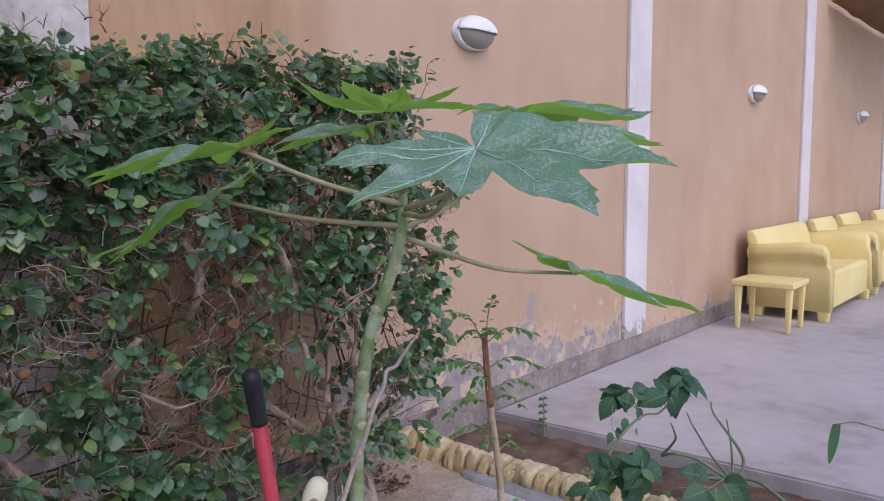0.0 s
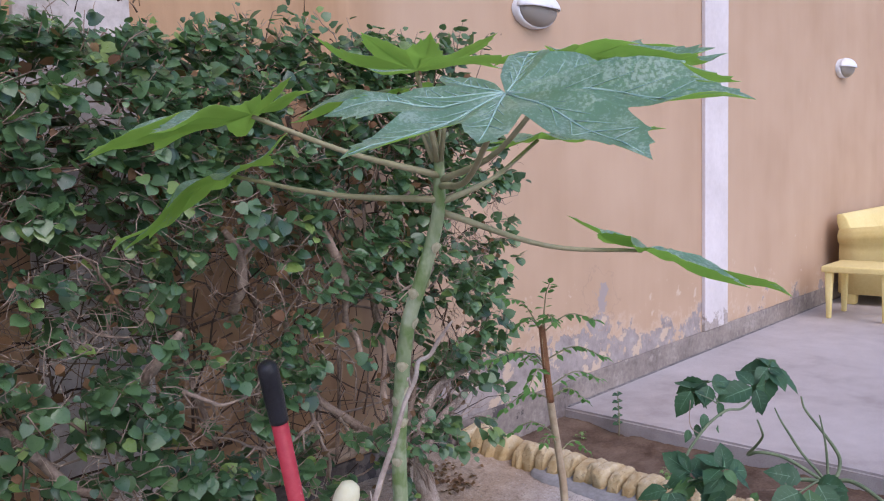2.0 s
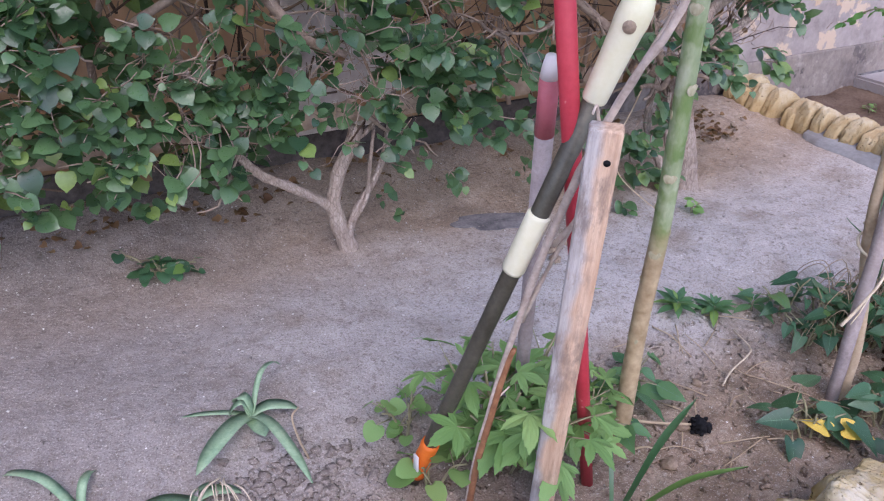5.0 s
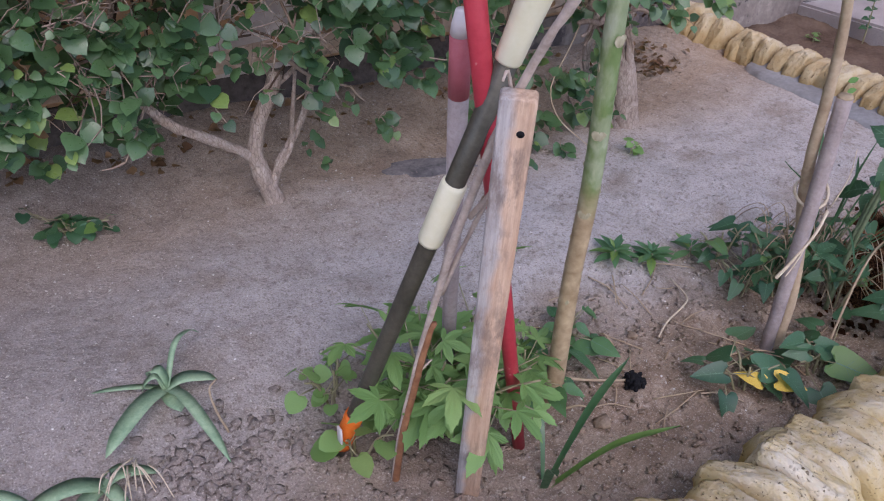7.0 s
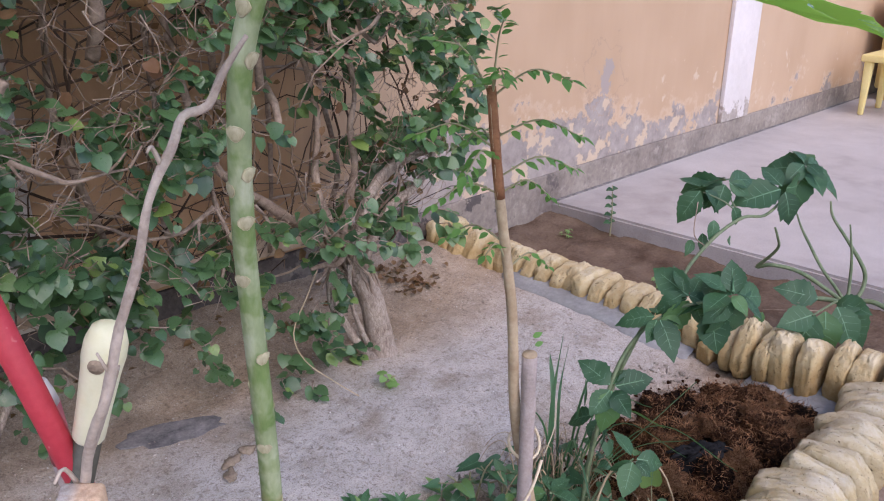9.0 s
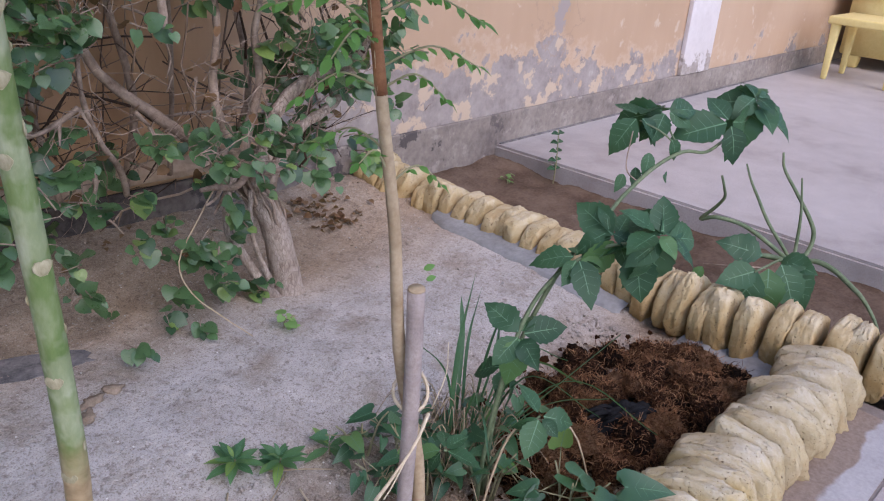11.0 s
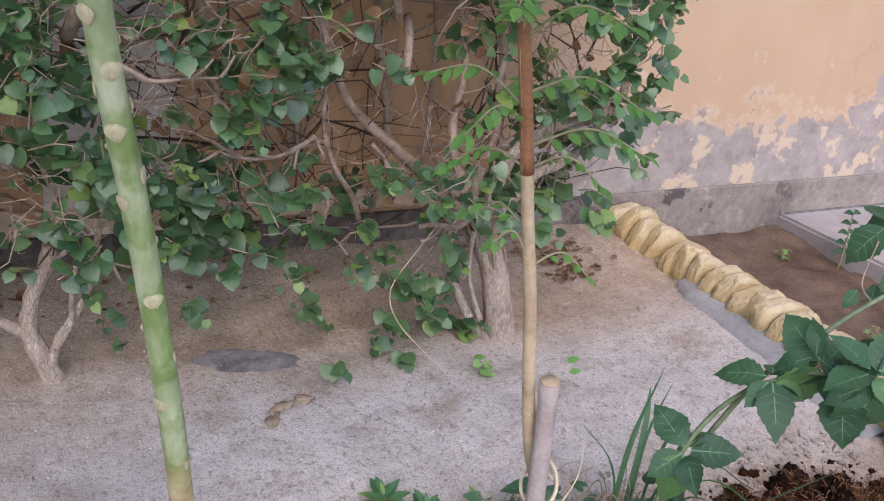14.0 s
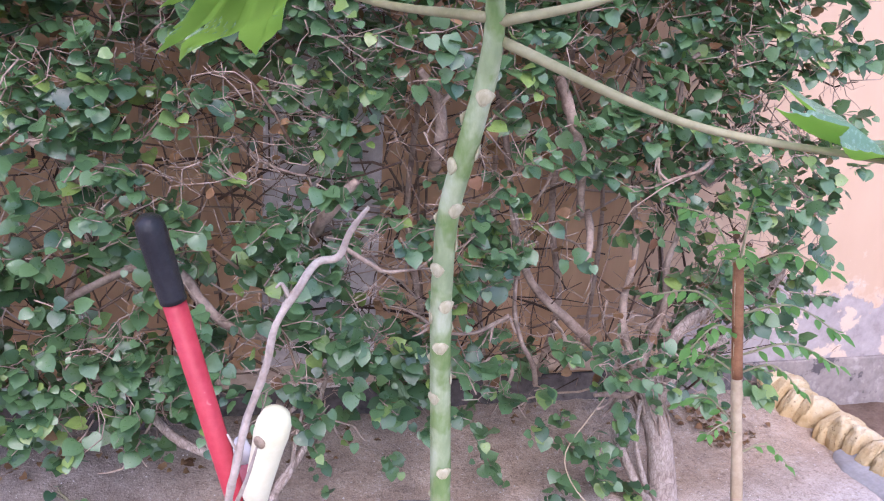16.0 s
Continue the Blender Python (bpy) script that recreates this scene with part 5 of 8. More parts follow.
def make_papaya():
    at = Vector((2.125, 1.965, -0.05))
    plant = thing("papaya_plant", at, "young papaya plant with a scarred green stem and broad lobed leaves", "plant")
    spine = [(2.125, 1.968, -0.10), (2.118, 1.957, 0.05), (2.117, 1.949, 0.25), (2.110, 1.926, 0.45), (2.096, 1.909, 0.65), (2.078, 1.889, 0.85), (2.066, 1.868, 0.95), (2.056, 1.845, 1.05), (2.052, 1.818, 1.15), (2.062, 1.781, 1.25), (2.069, 1.745, 1.36), (2.052, 1.722, 1.47)]
    spine = [Vector(p) - at for p in spine]
    part("stem", mesh("stem", *tube(spine, [0.0200, 0.0185, 0.0173, 0.0165, 0.0160, 0.0155, 0.0152, 0.0149, 0.0144, 0.0138, 0.0125, 0.009], 16, 6, 0.05), M["papaya_stem"]), plant)
    curve = smooth_path(spine, 9)
    r = random.Random(5)
    # crescent scars where old leaves fell
    turn = 0.0
    scar_v, scar_f = lump(1.0, 0.15, 3, (0.010, 0.010, 0.005), 2)
    scar_v = [(x * (1.0 + 70 * z), y, z) for x, y, z in scar_v]
    scar = mesh("leaf_scar", scar_v, scar_f, M["scar"])
    i = 16
    while i < len(curve) - 14:
        t, a, b = frame_of(curve[i + 1] - curve[i], (0.3, 0.8, 0.4))
        turn += 2.4 + r.gauss(0, 0.2)
        out = a * math.cos(turn) + b * math.sin(turn)
        m = Matrix((t.cross(out), out, t)).transposed().to_4x4()
        part("scar", scar, plant, at=Matrix.Translation(curve[i] + out * 0.0143) @ m @ Matrix.Diagonal((1.1, 0.26, 2.2, 1)))
        i += r.choice((2, 3, 3))
    L = {
        # attach, petiole start, main direction, face normal, lobes, seed, fold, droop
        "A": ((1.748, 1.855, 1.542), (2.055, 1.728, 1.43), (-0.60, 0.78, -0.20), (-0.15, 0.135, 0.98),
              [(-150, 0.12, -3.0), (-106, 0.17, -0.4), (-66, 0.22, 0.2), (-27, 0.27, 0.2), (0, 0.295, 0.1), (27, 0.27, 0.3), (66, 0.22, 0.2), (106, 0.16, -0.4), (150, 0.11, -2.5)], 1, 0.24, 0.2),
        "B": ((1.869, 2.124, 1.445), (2.060, 1.740, 1.385), (-0.54, 0.70, -0.47), (-0.31, 0.22, 0.92),
              [(-152, 0.15, -0.4), (-104, 0.17, 0.3), (-62, 0.22, 0.3), (-29, 0.34, 0.3, 0.6), (0, 0.31, 0.3, 0.6), (26, 0.25, 0.6), (62, 0.20, 0.6), (104, 0.16, 0.4), (150, 0.14, -0.5)], 2, 0.16, 0.2, 0.52),
        "C": ((2.005, 1.725, 1.617), (2.050, 1.724, 1.465), (0.60, -0.80, 0.0), (0.0, 0.03, 1.0),
              [(-148, 0.19, -2.9), (-112, 0.17, -2.9), (-74, 0.18, -2.6), (-38, 0.19, -1.6), (0, 0.195, -1.0), (38, 0.19, -1.7), (74, 0.19, -2.6), (112, 0.19, -3.0), (150, 0.19, -2.8)], 3, 0.10, 0.13),
        "D": ((1.753, 1.320, 1.530), (2.062, 1.728, 1.41), (-0.60, -0.80, -0.364), (-0.308, -0.224, 1.0),
              [(-152, 0.13, 0.2, 1.5), (-120, 0.16, 0.2, 1.2), (-92, 0.22, 0.2), (-54, 0.26, 0.1), (-24, 0.165, 0.4), (18, 0.265, 0.1), (54, 0.285, 0.1, 2.4), (84, 0.29, 0.2, 3.4), (116, 0.22, -0.3, 2.6), (152, 0.17, -0.6, 2.0)], 4, 0.09, 0.16, 0.60),
        "H": ((2.000, 1.400, 1.597), (2.062, 1.728, 1.42), (0.60, -0.78, 0.0), (0.02, 0.02, 1.0),
              [(-146, 0.11, 0.6), (-100, 0.13, 0.8), (-58, 0.17, 0.7), (-22, 0.21, 0.5), (24, 0.28, -0.3), (60, 0.24, -0.2), (106, 0.28, -1.1, 0.5), (146, 0.14, 0.2)], 8, 0.26, 0.14),
        "E": ((2.34, 1.715, 1.497), (2.068, 1.735, 1.38), (0.62, -0.78, 0.04), (-0.03, 0.0, 1.0),
              [(-148, 0.14, 0.0), (-106, 0.17, 0.2), (-66, 0.21, 0.2), (-30, 0.24, 0.1), (0, 0.26, 0.0), (30, 0.24, 0.1), (66, 0.21, 0.2), (106, 0.17, 0.2), (148, 0.15, 0.0)], 5, 0.16, 0.12),
        "F": ((2.454, 1.542, 1.265), (2.078, 1.742, 1.36), (0.61, -0.79, -0.35), (0.24, -0.24, 1.0),
              [(-142, 0.14, -1.2, 3.0), (-102, 0.12, -0.8, 2.0), (-64, 0.15, 0.5), (-30, 0.23, 0.4), (0, 0.315, 0.15), (34, 0.26, 0.2), (72, 0.23, 0.0), (110, 0.20, -0.2), (148, 0.19, -0.2)], 6, 0.22, 0.12, 0.60),
        "G": ((2.05, 1.82, 1.590), (2.048, 1.726, 1.468), (-0.35, 0.90, -0.02), (-0.12, 0.02, 0.98),
              [(-104, 0.12, 1), (-64, 0.18, 1), (-30, 0.21, 1), (0, 0.23, 1), (30, 0.21, 1), (64, 0.18, 1), (104, 0.12, 1)], 7, 0.12, 0.2),
    }
    for key, (tip, foot, along, normal, lobes, seed, fold, droop, *more) in L.items():
        sinus = more[0] if more else 0.5
        tip, foot = Vector(tip) - at, Vector(foot) - at
        mid = foot.lerp(tip, 0.5) + Vector((0, 0, {"A": -0.012, "B": -0.016, "D": -0.045, "E": -0.02, "F": -0.028, "H": -0.04}.get(key, 0.0)))
        leaf = part("leaf", palm_leaf(lobes, seed, M["papaya_top"], M["papaya_under"], fold=fold, droop=droop, sinus=sinus), plant, at=aim(tip, along, normal, 1.0))
        part("vein_network", palm_veins(lobes, seed, M["papaya_vein"], 0.0019 if key == "D" else 0.0009, fold=fold, droop=droop, sinus=sinus), leaf, "pale raised leaf veins")
        part("petiole", mesh("petiole", *tube([foot, mid, tip - Vector((0, 0, 0.004))], [0.0068, 0.0049, 0.0039], 9, 6), M["petiole"]), plant, "long smooth leaf stalk")
    # unopened shoots at the crown
    for dx, dy, h in ((-0.012, 0.02, 0.12), (0.015, 0.01, 0.10), (0.0, -0.015, 0.15), (-0.02, -0.01, 0.08)):
        top = Vector((2.05 + dx * 2.4, 1.722 + dy * 2.4, 1.46 + h)) - at
        part("shoot", mesh("shoot", *tube([Vector((2.05 + dx * 0.4, 1.722 + dy * 0.4, 1.455)) - at, top], [0.005, 0.0025], 7), M["petiole"]), plant)


make_papaya()

# ---------------- tools leaning in the bed ----------------


def along(a, b, u):
    return Vector(a).lerp(Vector(b), u)


def rod(name, a, b, radii, material, parent, origin, label="", sides=14, bend=0.0):
    pts = [along(a, b, u) + Vector((0, 0, 0)) for u in np.linspace(0, 1, len(radii))]
    return part(name, mesh(name, *tube([p - origin for p in pts], radii, sides), material), parent, label)


def make_tools():
    # red shaft with a black grip
    top, foot = Vector((1.686, 1.760, 1.150)), Vector((2.012, 1.912, -0.16))
    tool = thing("shovel_handle", (2.0, 1.90, -0.08), "red tool shaft with black rubber grip stuck in soil", "tool handle")
    o = tool.location
    cut = 0.079
    rod("shaft", along(top, foot, cut - 0.004), foot, [0.0138, 0.0134, 0.0126, 0.0118], M["red_paint"], tool, o, "chipped red paint")
    g = [0.009, 0.0150, 0.0168, 0.0168, 0.0165, 0.0160, 0.0156, 0.0158]
    grip = [along(top, foot, u) - o for u in (0, 0.004, 0.012, 0.03, 0.045, 0.06, 0.074, cut)]
    part("grip", mesh("grip", *tube(grip, g, 18), M["grip"]), tool, "scuffed black rubber grip")
    # olive shaft with cream sleeves and orange tape
    top, foot = Vector((1.829, 1.741, 0.915)), Vector((1.664, 2.072, -0.12))
    rake = thing("rake_handle", (1.68, 2.04, -0.06), "dark olive metal tool shaft with cream grips and orange tape", "tool handle")
    o = rake.location
    L = (foot - top).length

    def at_z(z):
        return (top.z - z) / (top.z - foot.z)

    rod("shaft", along(top, foot, at_z(0.79)), foot, [0.0145] * 4, M["olive"], rake, o)
    us = (0, 0.006, 0.02, 0.035, 0.05, 0.10, at_z(0.775), at_z(0.772))
    rr = (0.008, 0.017, 0.0215, 0.0222, 0.0205, 0.018, 0.0172, 0.0158)
    grip = part("grip", mesh("grip", *tube([along(top, foot, u) - o for u in us], rr, 18), M["cream"]), rake, "cream plastic grip with a hanging hole")
    axis = (foot - top).normalized()
    c = along(top, foot, 0.036)
    face = Vector((-0.55, -0.75, 0.3))
    face = (face - axis * face.dot(axis)).normalized()
    hole_v, hole_f = tube([c + face * 0.021 - o, c + face * 0.0228 - o], [0.0085, 0.0085], 14)
    part("hanging_hole", mesh("hanging_hole", hole_v, hole_f, M["clod"]), grip, "dark hanging hole")
    us = (at_z(0.592), at_z(0.586), at_z(0.49), at_z(0.484))
    part("sleeve", mesh("sleeve", *tube([along(top, foot, u) - o for u in us], (0.0165, 0.0185, 0.0185, 0.0165), 16), M["cream"]), rake, "cream plastic sleeve")
    us = np.linspace(at_z(0.072), at_z(-0.022), 9)
    part("tape", mesh("tape", *tube([along(top, foot, u) - o for u in us], [0.0172 + 0.0009 * (i % 2) for i in range(9)], 16), M["orange"]), rake, "bright orange tape winding")
    tag = along(top, foot, at_z(0.03)) - o + Vector((-0.022, -0.008, 0.0))
    part("paper_tag", bm_mesh("paper_tag", box_bm((0.004, 0.016, 0.036), tag, 0.001, 1), M["white_scrap"]), rake, "scrap of white paper under the tape")
    # older red tipped handle behind
    top, foot = Vector((1.790, 1.862, 0.815)), Vector((1.930, 2.070, -0.10))
    old = thing("broom_handle", (1.92, 2.05, -0.05), "weathered wooden tool handle with faded red top and pale tip", "tool handle")
    o = old.location
    rod("tip", top, along(top, foot, 0.035), [0.008, 0.012, 0.0142], M["white_scrap"], old, o, "worn white tip")
    rod("painted_end", along(top, foot, 0.035), along(top, foot, 0.135), [0.0144, 0.0146], M["faded_red"], old, o, "faded red paint")
    rod("shaft", along(top, foot, 0.135), foot, [0.0142, 0.013, 0.012], M["grey_wood"], old, o)
    # sawn wooden stake with a drilled hole
    top, foot = Vector((1.762, 1.703, 0.772)), Vector((1.846, 1.872, -0.14))
    stake = thing("wooden_stake", (1.84, 1.86, -0.08), "flat weathered wooden stake with rounded top and a hole", "stake")
    o = stake.location
    d = (top - foot)
    t, a, b = frame_of(d, (0.72, -0.62, 0.0))
    bm = box_bm((0.043, 0.025, d.length), (0, 0, d.length / 2), 0.004, 2)
    for v in bm.verts:
        if v.co.z > d.length - 0.02:
            v.co.z -= 9 * v.co.x ** 2
        v.co.x += 0.003 * noise.noise(Vector((0, 3.0, v.co.z * 6)))
    m = Matrix((a, b, t)).transposed().to_4x4()
    plank = part("plank", bm_mesh("plank", bm, M["plank"]), stake, at=Matrix.Translation(foot - o) @ m)
    hole_v, hole_f = tube([(0.006, -0.0129, d.length - 0.048), (0.006, -0.0119, d.length - 0.048)], [0.0048, 0.0048], 12)
    part("drilled_hole", mesh("drilled_hole", hole_v, hole_f, M["black"]), plank, "dark drilled hole")
    hole_v, hole_f = tube([(0.006, 0.0129, d.length - 0.048), (0.006, 0.0119, d.length - 0.048)], [0.0048, 0.0048], 12)
    part("drilled_hole", mesh("drilled_hole", hole_v, hole_f, M["black"]), plank, "dark drilled hole")
    # dry crooked branch
    pts = [(1.735, 1.955, -0.10), (1.742, 1.93, 0.08), (1.756, 1.885, 0.30), (1.770, 1.815, 0.55), (1.775, 1.745, 0.72), (1.770, 1.68, 0.83), (1.777, 1.636, 0.90), (1.788, 1.614, 0.97), (1.805, 1.598, 1.03), (1.813, 1.586, 1.08), (1.834, 1.580, 1.12), (1.852, 1.590, 1.142), (1.872, 1.584, 1.150), (1.880, 1.566, 1.180), (1.893, 1.552, 1.205)]
    dry = thing("dry_branch", (1.738, 1.945, -0.06), "crooked bare dry branch propped among the tool handles", "branch")
    o = dry.location
    part("lower_stick", mesh("lower_stick", *tube([Vector(p) - o for p in [(1.738, 1.95, -0.10), (1.745, 1.925, 0.08), (1.760, 1.88, 0.30), (1.763, 1.865, 0.345)]], [0.0066, 0.0062, 0.006, 0.005], 9, 5, 0.3), M["red_wood"]), dry, "reddish brown lower stick")
    part("stick", mesh("stick", *tube([Vector(p) - o for p in pts], [0.0035, 0.004, 0.0055, 0.006, 0.0058, 0.005, 0.0046, 0.0042, 0.004, 0.0038, 0.0042, 0.0036, 0.0034, 0.003, 0.0018], 9, 4, 0.45), M["dry_wood"]), dry)
    for q, w in (([(1.774, 1.73, 0.75), (1.756, 1.72, 0.79), (1.742, 1.71, 0.785)], 0.003), ([(1.783, 1.815, 0.55), (1.80, 1.79, 0.60), (1.795, 1.77, 0.66), (1.815, 1.745, 0.70)], 0.0045), ([(1.75, 1.9, 0.22), (1.77, 1.88, 0.26)], 0.003), ([(1.770, 1.86, 0.40), (1.788, 1.83, 0.50), (1.800, 1.79, 0.60), (1.806, 1.77, 0.66)], 0.0042), ([(1.772, 1.70, 0.80), (1.790, 1.68, 0.86), (1.800, 1.66, 0.91)], 0.003), ([(1.780, 1.63, 0.92), (1.768, 1.62, 0.95)], 0.0022), ([(1.826, 1.582, 1.108), (1.818, 1.578, 1.125), (1.812, 1.575, 1.122)], 0.0024)):
        part("side_twig", mesh("side_twig", *tube([Vector(p) - o for p in q], [w, w * 0.5], 6, 3, 0.3), M["dry_wood"]), dry)


make_tools()

# ---------------- staked sapling ----------------
LEAFLET = [leaf_mesh("leaflet", OVAL, M["moringa"], fold=fo, droop=dr) for fo, dr in ((0.15, 0.2), (0.3, 0.05), (0.05, 0.4))]


def frond(parent, base, tip, pairs, size, r, origin, sag=0.03):
    """A compound leaf: a thin rachis with paired leaflets."""
    b, e = Vector(base), Vector(base).lerp(Vector(tip), 0.7)
    mid = b.lerp(e, 0.5) + Vector((0, 0, sag))
    path = smooth_path([b, mid, e], 8)
    fr = part("frond", mesh("frond", *tube([p - origin for p in path], [0.0022, 0.001], 5), M["petiole"]), parent)
    for i in range(pairs):
        u = 0.12 + 0.88 * (i + 1) / pairs
        k = min(int(u * (len(path) - 1)), len(path) - 2)
        p = path[k]
        d = (path[k + 1] - path[k]).normalized()
        side = d.cross(Vector((0, 0, 1)))
        side = side.normalized() if side.length > 0.05 else Vector((1, 0, 0))
        for sg in (-1, 1):
            al = (side * sg + d * 0.5 + Vector((0, 0, r.gauss(-0.25, 0.2)))).normalized()
            part("leaflet", LEAFLET[r.randrange(3)], fr, at=aim(p - origin + al * 0.004, al, (r.gauss(0, 0.3), r.gauss(-0.3, 0.3), 1), 0.95 * size * r.uniform(0.7, 1.25)))
    part("leaflet", LEAFLET[0], fr, at=aim(path[-1] - origin, path[-1] - path[-2], (0, -0.3, 1), size * 1.2))


def make_sapling():
    at = Vector((2.665, 1.835, -0.05))
    tree = thing("sapling", at, "thin bare-stemmed sapling with feathery green leaves, tied to a stake", "sapling")
    stem = [(2.665, 1.835, -0.08), (2.688, 1.845, 0.06), (2.692, 1.864, 0.18), (2.668, 1.874, 0.30), (2.632, 1.864, 0.42), (2.604, 1.850, 0.55), (2.589, 1.847, 0.66), (2.574, 1.853, 0.77), (2.563, 1.860, 0.86), (2.550, 1.862, 0.95), (2.530, 1.857, 1.05)]
    part("stem", mesh("stem", *tube([Vector(p) - at for p in stem], [0.013, 0.0125, 0.012, 0.0115, 0.010, 0.0095, 0.009, 0.0085, 0.0075], 12, 6, 0.12), M["dry"]), tree)
    brown = [(2.563, 1.860, 0.862), (2.5495, 1.862, 0.955), (2.529, 1.8567, 1.056)]
    part("young_wood", mesh("young_wood", *tube([Vector(p) - at for p in brown], [0.0092, 0.0090, 0.0082], 12, 3, 0.1), M["red_wood"]), tree, "reddish brown young wood")
    r = random.Random(3)
    T = Vector((2.53, 1.857, 1.04))
    for base, tip, pairs, size in (
        (T, (2.50, 1.80, 1.22), 7, 0.020), (T, (2.42, 1.93, 1.17), 8, 0.022), (T, (2.65, 1.72, 1.08), 8, 0.023), (T, (2.56, 1.99, 1.04), 7, 0.021), (T, (2.46, 1.76, 1.10), 7, 0.021),
        ((2.555, 1.865, 0.97), (2.70, 1.72, 0.97), 8, 0.024), ((2.56, 1.868, 0.95), (2.40, 1.98, 0.99), 8, 0.022), ((2.57, 1.872, 0.93), (2.42, 1.84, 0.92), 7, 0.022), ((2.56, 1.87, 0.95), (2.62, 2.02, 0.93), 7, 0.021),
        ((2.575, 1.875, 0.90), (2.77, 1.78, 0.895), 7, 0.022), ((2.60, 1.885, 0.87), (2.70, 1.80, 0.84), 5, 0.021), ((2.59, 1.88, 0.87), (2.44, 1.97, 0.84), 7, 0.023), ((2.62, 1.895, 0.78), (2.52, 2.02, 0.76), 6, 0.022),
        ((2.61, 1.89, 0.74), (2.49, 1.85, 0.785), 4, 0.017), ((2.59, 1.85, 0.73), (2.69, 1.80, 0.715), 4, 0.017),
    ):
        z = base[2]
        snap = (float(np.interp(z, [q[2] for q in stem], [q[0] for q in stem])), float(np.interp(z, [q[2] for q in stem], [q[1] for q in stem])), z)
        frond(tree, snap, tip, pairs, size, r, at)
    # stake
    sa = Vector((2.642, 1.840, -0.06))
    stake = thing("support_stake", sa, "round grey weathered stake beside the sapling", "stake")
    part("pole", mesh("pole", *tube([Vector(p) - sa for p in ((2.642, 1.842, -0.12), (2.645, 1.842, 0.1), (2.640, 1.836, 0.32), (2.630, 1.831, 0.545))], [0.0135, 0.0142, 0.0148, 0.0152], 14, 6, 0.08), M["grey_wood"]), stake)
    for dx, dz, s in ((-0.03, -0.05, 0.022), (-0.022, -0.075, 0.016), (0.02, 0.012, 0.02), (0.028, -0.01, 0.018)):
        part("side_leaf", LEAFLET[0], tree, at=aim(Vector((2.655 + dx, 1.86, 0.545 + dz)) - at, (dx * 20, -0.4, 0.3), (0, -0.7, 0.6), s))
    part("sawn_end", mesh("sawn_end", *tube([Vector((2.630, 1.831, 0.545)) - sa, Vector((2.6297, 1.8308, 0.549)) - sa], [0.0148, 0.0136], 14), M["dry"]), stake, "pale sawn end")
    # string loop with a frayed end
    loop = []
    for i in range(26):
        w = 2 * math.pi * i / 20
        loop.append((2.656 + 0.026 * math.cos(w), 1.855 + 0.034 * math.sin(w), 0.315 + 0.022 * math.sin(w + 0.8) + 0.0012 * i))
    so = Soup()
    so.tube(loop, [0.0032, 0.0032], 6)
    so.tube([(2.66, 1.812, 0.305), (2.62, 1.80, 0.27), (2.57, 1.80, 0.225), (2.535, 1.805, 0.19)], [0.0034, 0.0028, 0.004], 6, 4)
    so.tube([(2.60, 1.80, 0.25), (2.56, 1.79, 0.22), (2.54, 1.79, 0.20)], [0.002, 0.001], 5, 3)
    so.tube([(2.668, 1.813, 0.31), (2.695, 1.81, 0.37), (2.70, 1.815, 0.43)], [0.0014, 0.0008], 5, 3)
    at2 = (2.66, 1.82, 0.30)
    tagged(new("jute_string", so.mesh("jute_string", M["string"], at2)), "knotted pale jute string tying sapling to stake", "string").location = at2


make_sapling()

# ---------------- leafy plants ----------------
BALSAM = [leaf_mesh("leaf", SPEAR, M["balsam"], M["weed_vein"], fold=fo, droop=dr, wave=0.06, seed=i) for i, (fo, dr) in enumerate(((0.25, 0.25), (0.1, 0.45), (0.3, 0.1), (0.18, 0.6)))]
ARROWS = [leaf_mesh("leaf", ARROW, M["weed"], M["weed_vein"], fold=fo, droop=dr, wave=0.05, seed=i) for i, (fo, dr) in enumerate(((0.22, 0.2), (0.1, 0.35), (0.3, 0.05)))]
M["soft_leaf"] = leaf_material("soft_leaf", (0.075, 0.20, 0.095), (0.15, 0.32, 0.13), (0.28, 0.44, 0.10), "object", rough=0.42, through_light=0.35)
NARROW = [(0.0, 0.02), (0.15, 0.12), (0.4, 0.19), (0.65, 0.16), (0.85, 0.08), (1.0, 0.0)]
LANCE = [(0.0, 0.02), (0.1, 0.16), (0.3, 0.27), (0.5, 0.25), (0.75, 0.14), (1.0, 0.0)]
BLADES = [leaf_mesh("leaf", NARROW, M["soft_leaf"], M["weed_vein"], fold=fo, droop=dr, wave=0.04, seed=i) for i, (fo, dr) in enumerate(((0.2, 0.2), (0.3, 0.4)))]
LANCES = [leaf_mesh("leaf", LANCE, M["soft_leaf"], M["weed_vein"], fold=fo, droop=dr, wave=0.08, seed=i) for i, (fo, dr) in enumerate(((0.2, 0.3), (0.3, 0.15), (0.1, 0.45)))]
DARK_ROUNDS = [leaf_mesh("leaf", [(0, 0.05), (-0.12, 0.28), (0.02, 0.5), (0.3, 0.58), (0.62, 0.47), (0.85, 0.26), (0.98, 0.0)], M["weed"], fold=0.15, droop=0.2, wave=0.08, seed=i + 4) for i in range(2)]
MUMS = [palm_leaf([(-104, 0.55, 1), (-52, 0.8, 1), (0, 1.0, 1), (52, 0.8, 1), (104, 0.55, 1)], i + 11, M["light_leaf"], M["light_leaf"], rings=3, per=24, thick=0.004, fold=0.12, droop=0.05 + 0.03 * i, sinus=0.46) for i in range(3)]
ROUNDS = [leaf_mesh("leaf", [(0, 0.05), (-0.12, 0.28), (0.02, 0.5), (0.3, 0.58), (0.62, 0.47), (0.85, 0.26), (0.98, 0.0)], M["light_leaf"], fold=0.15, droop=0.15, wave=0.08, seed=i) for i in range(2)]


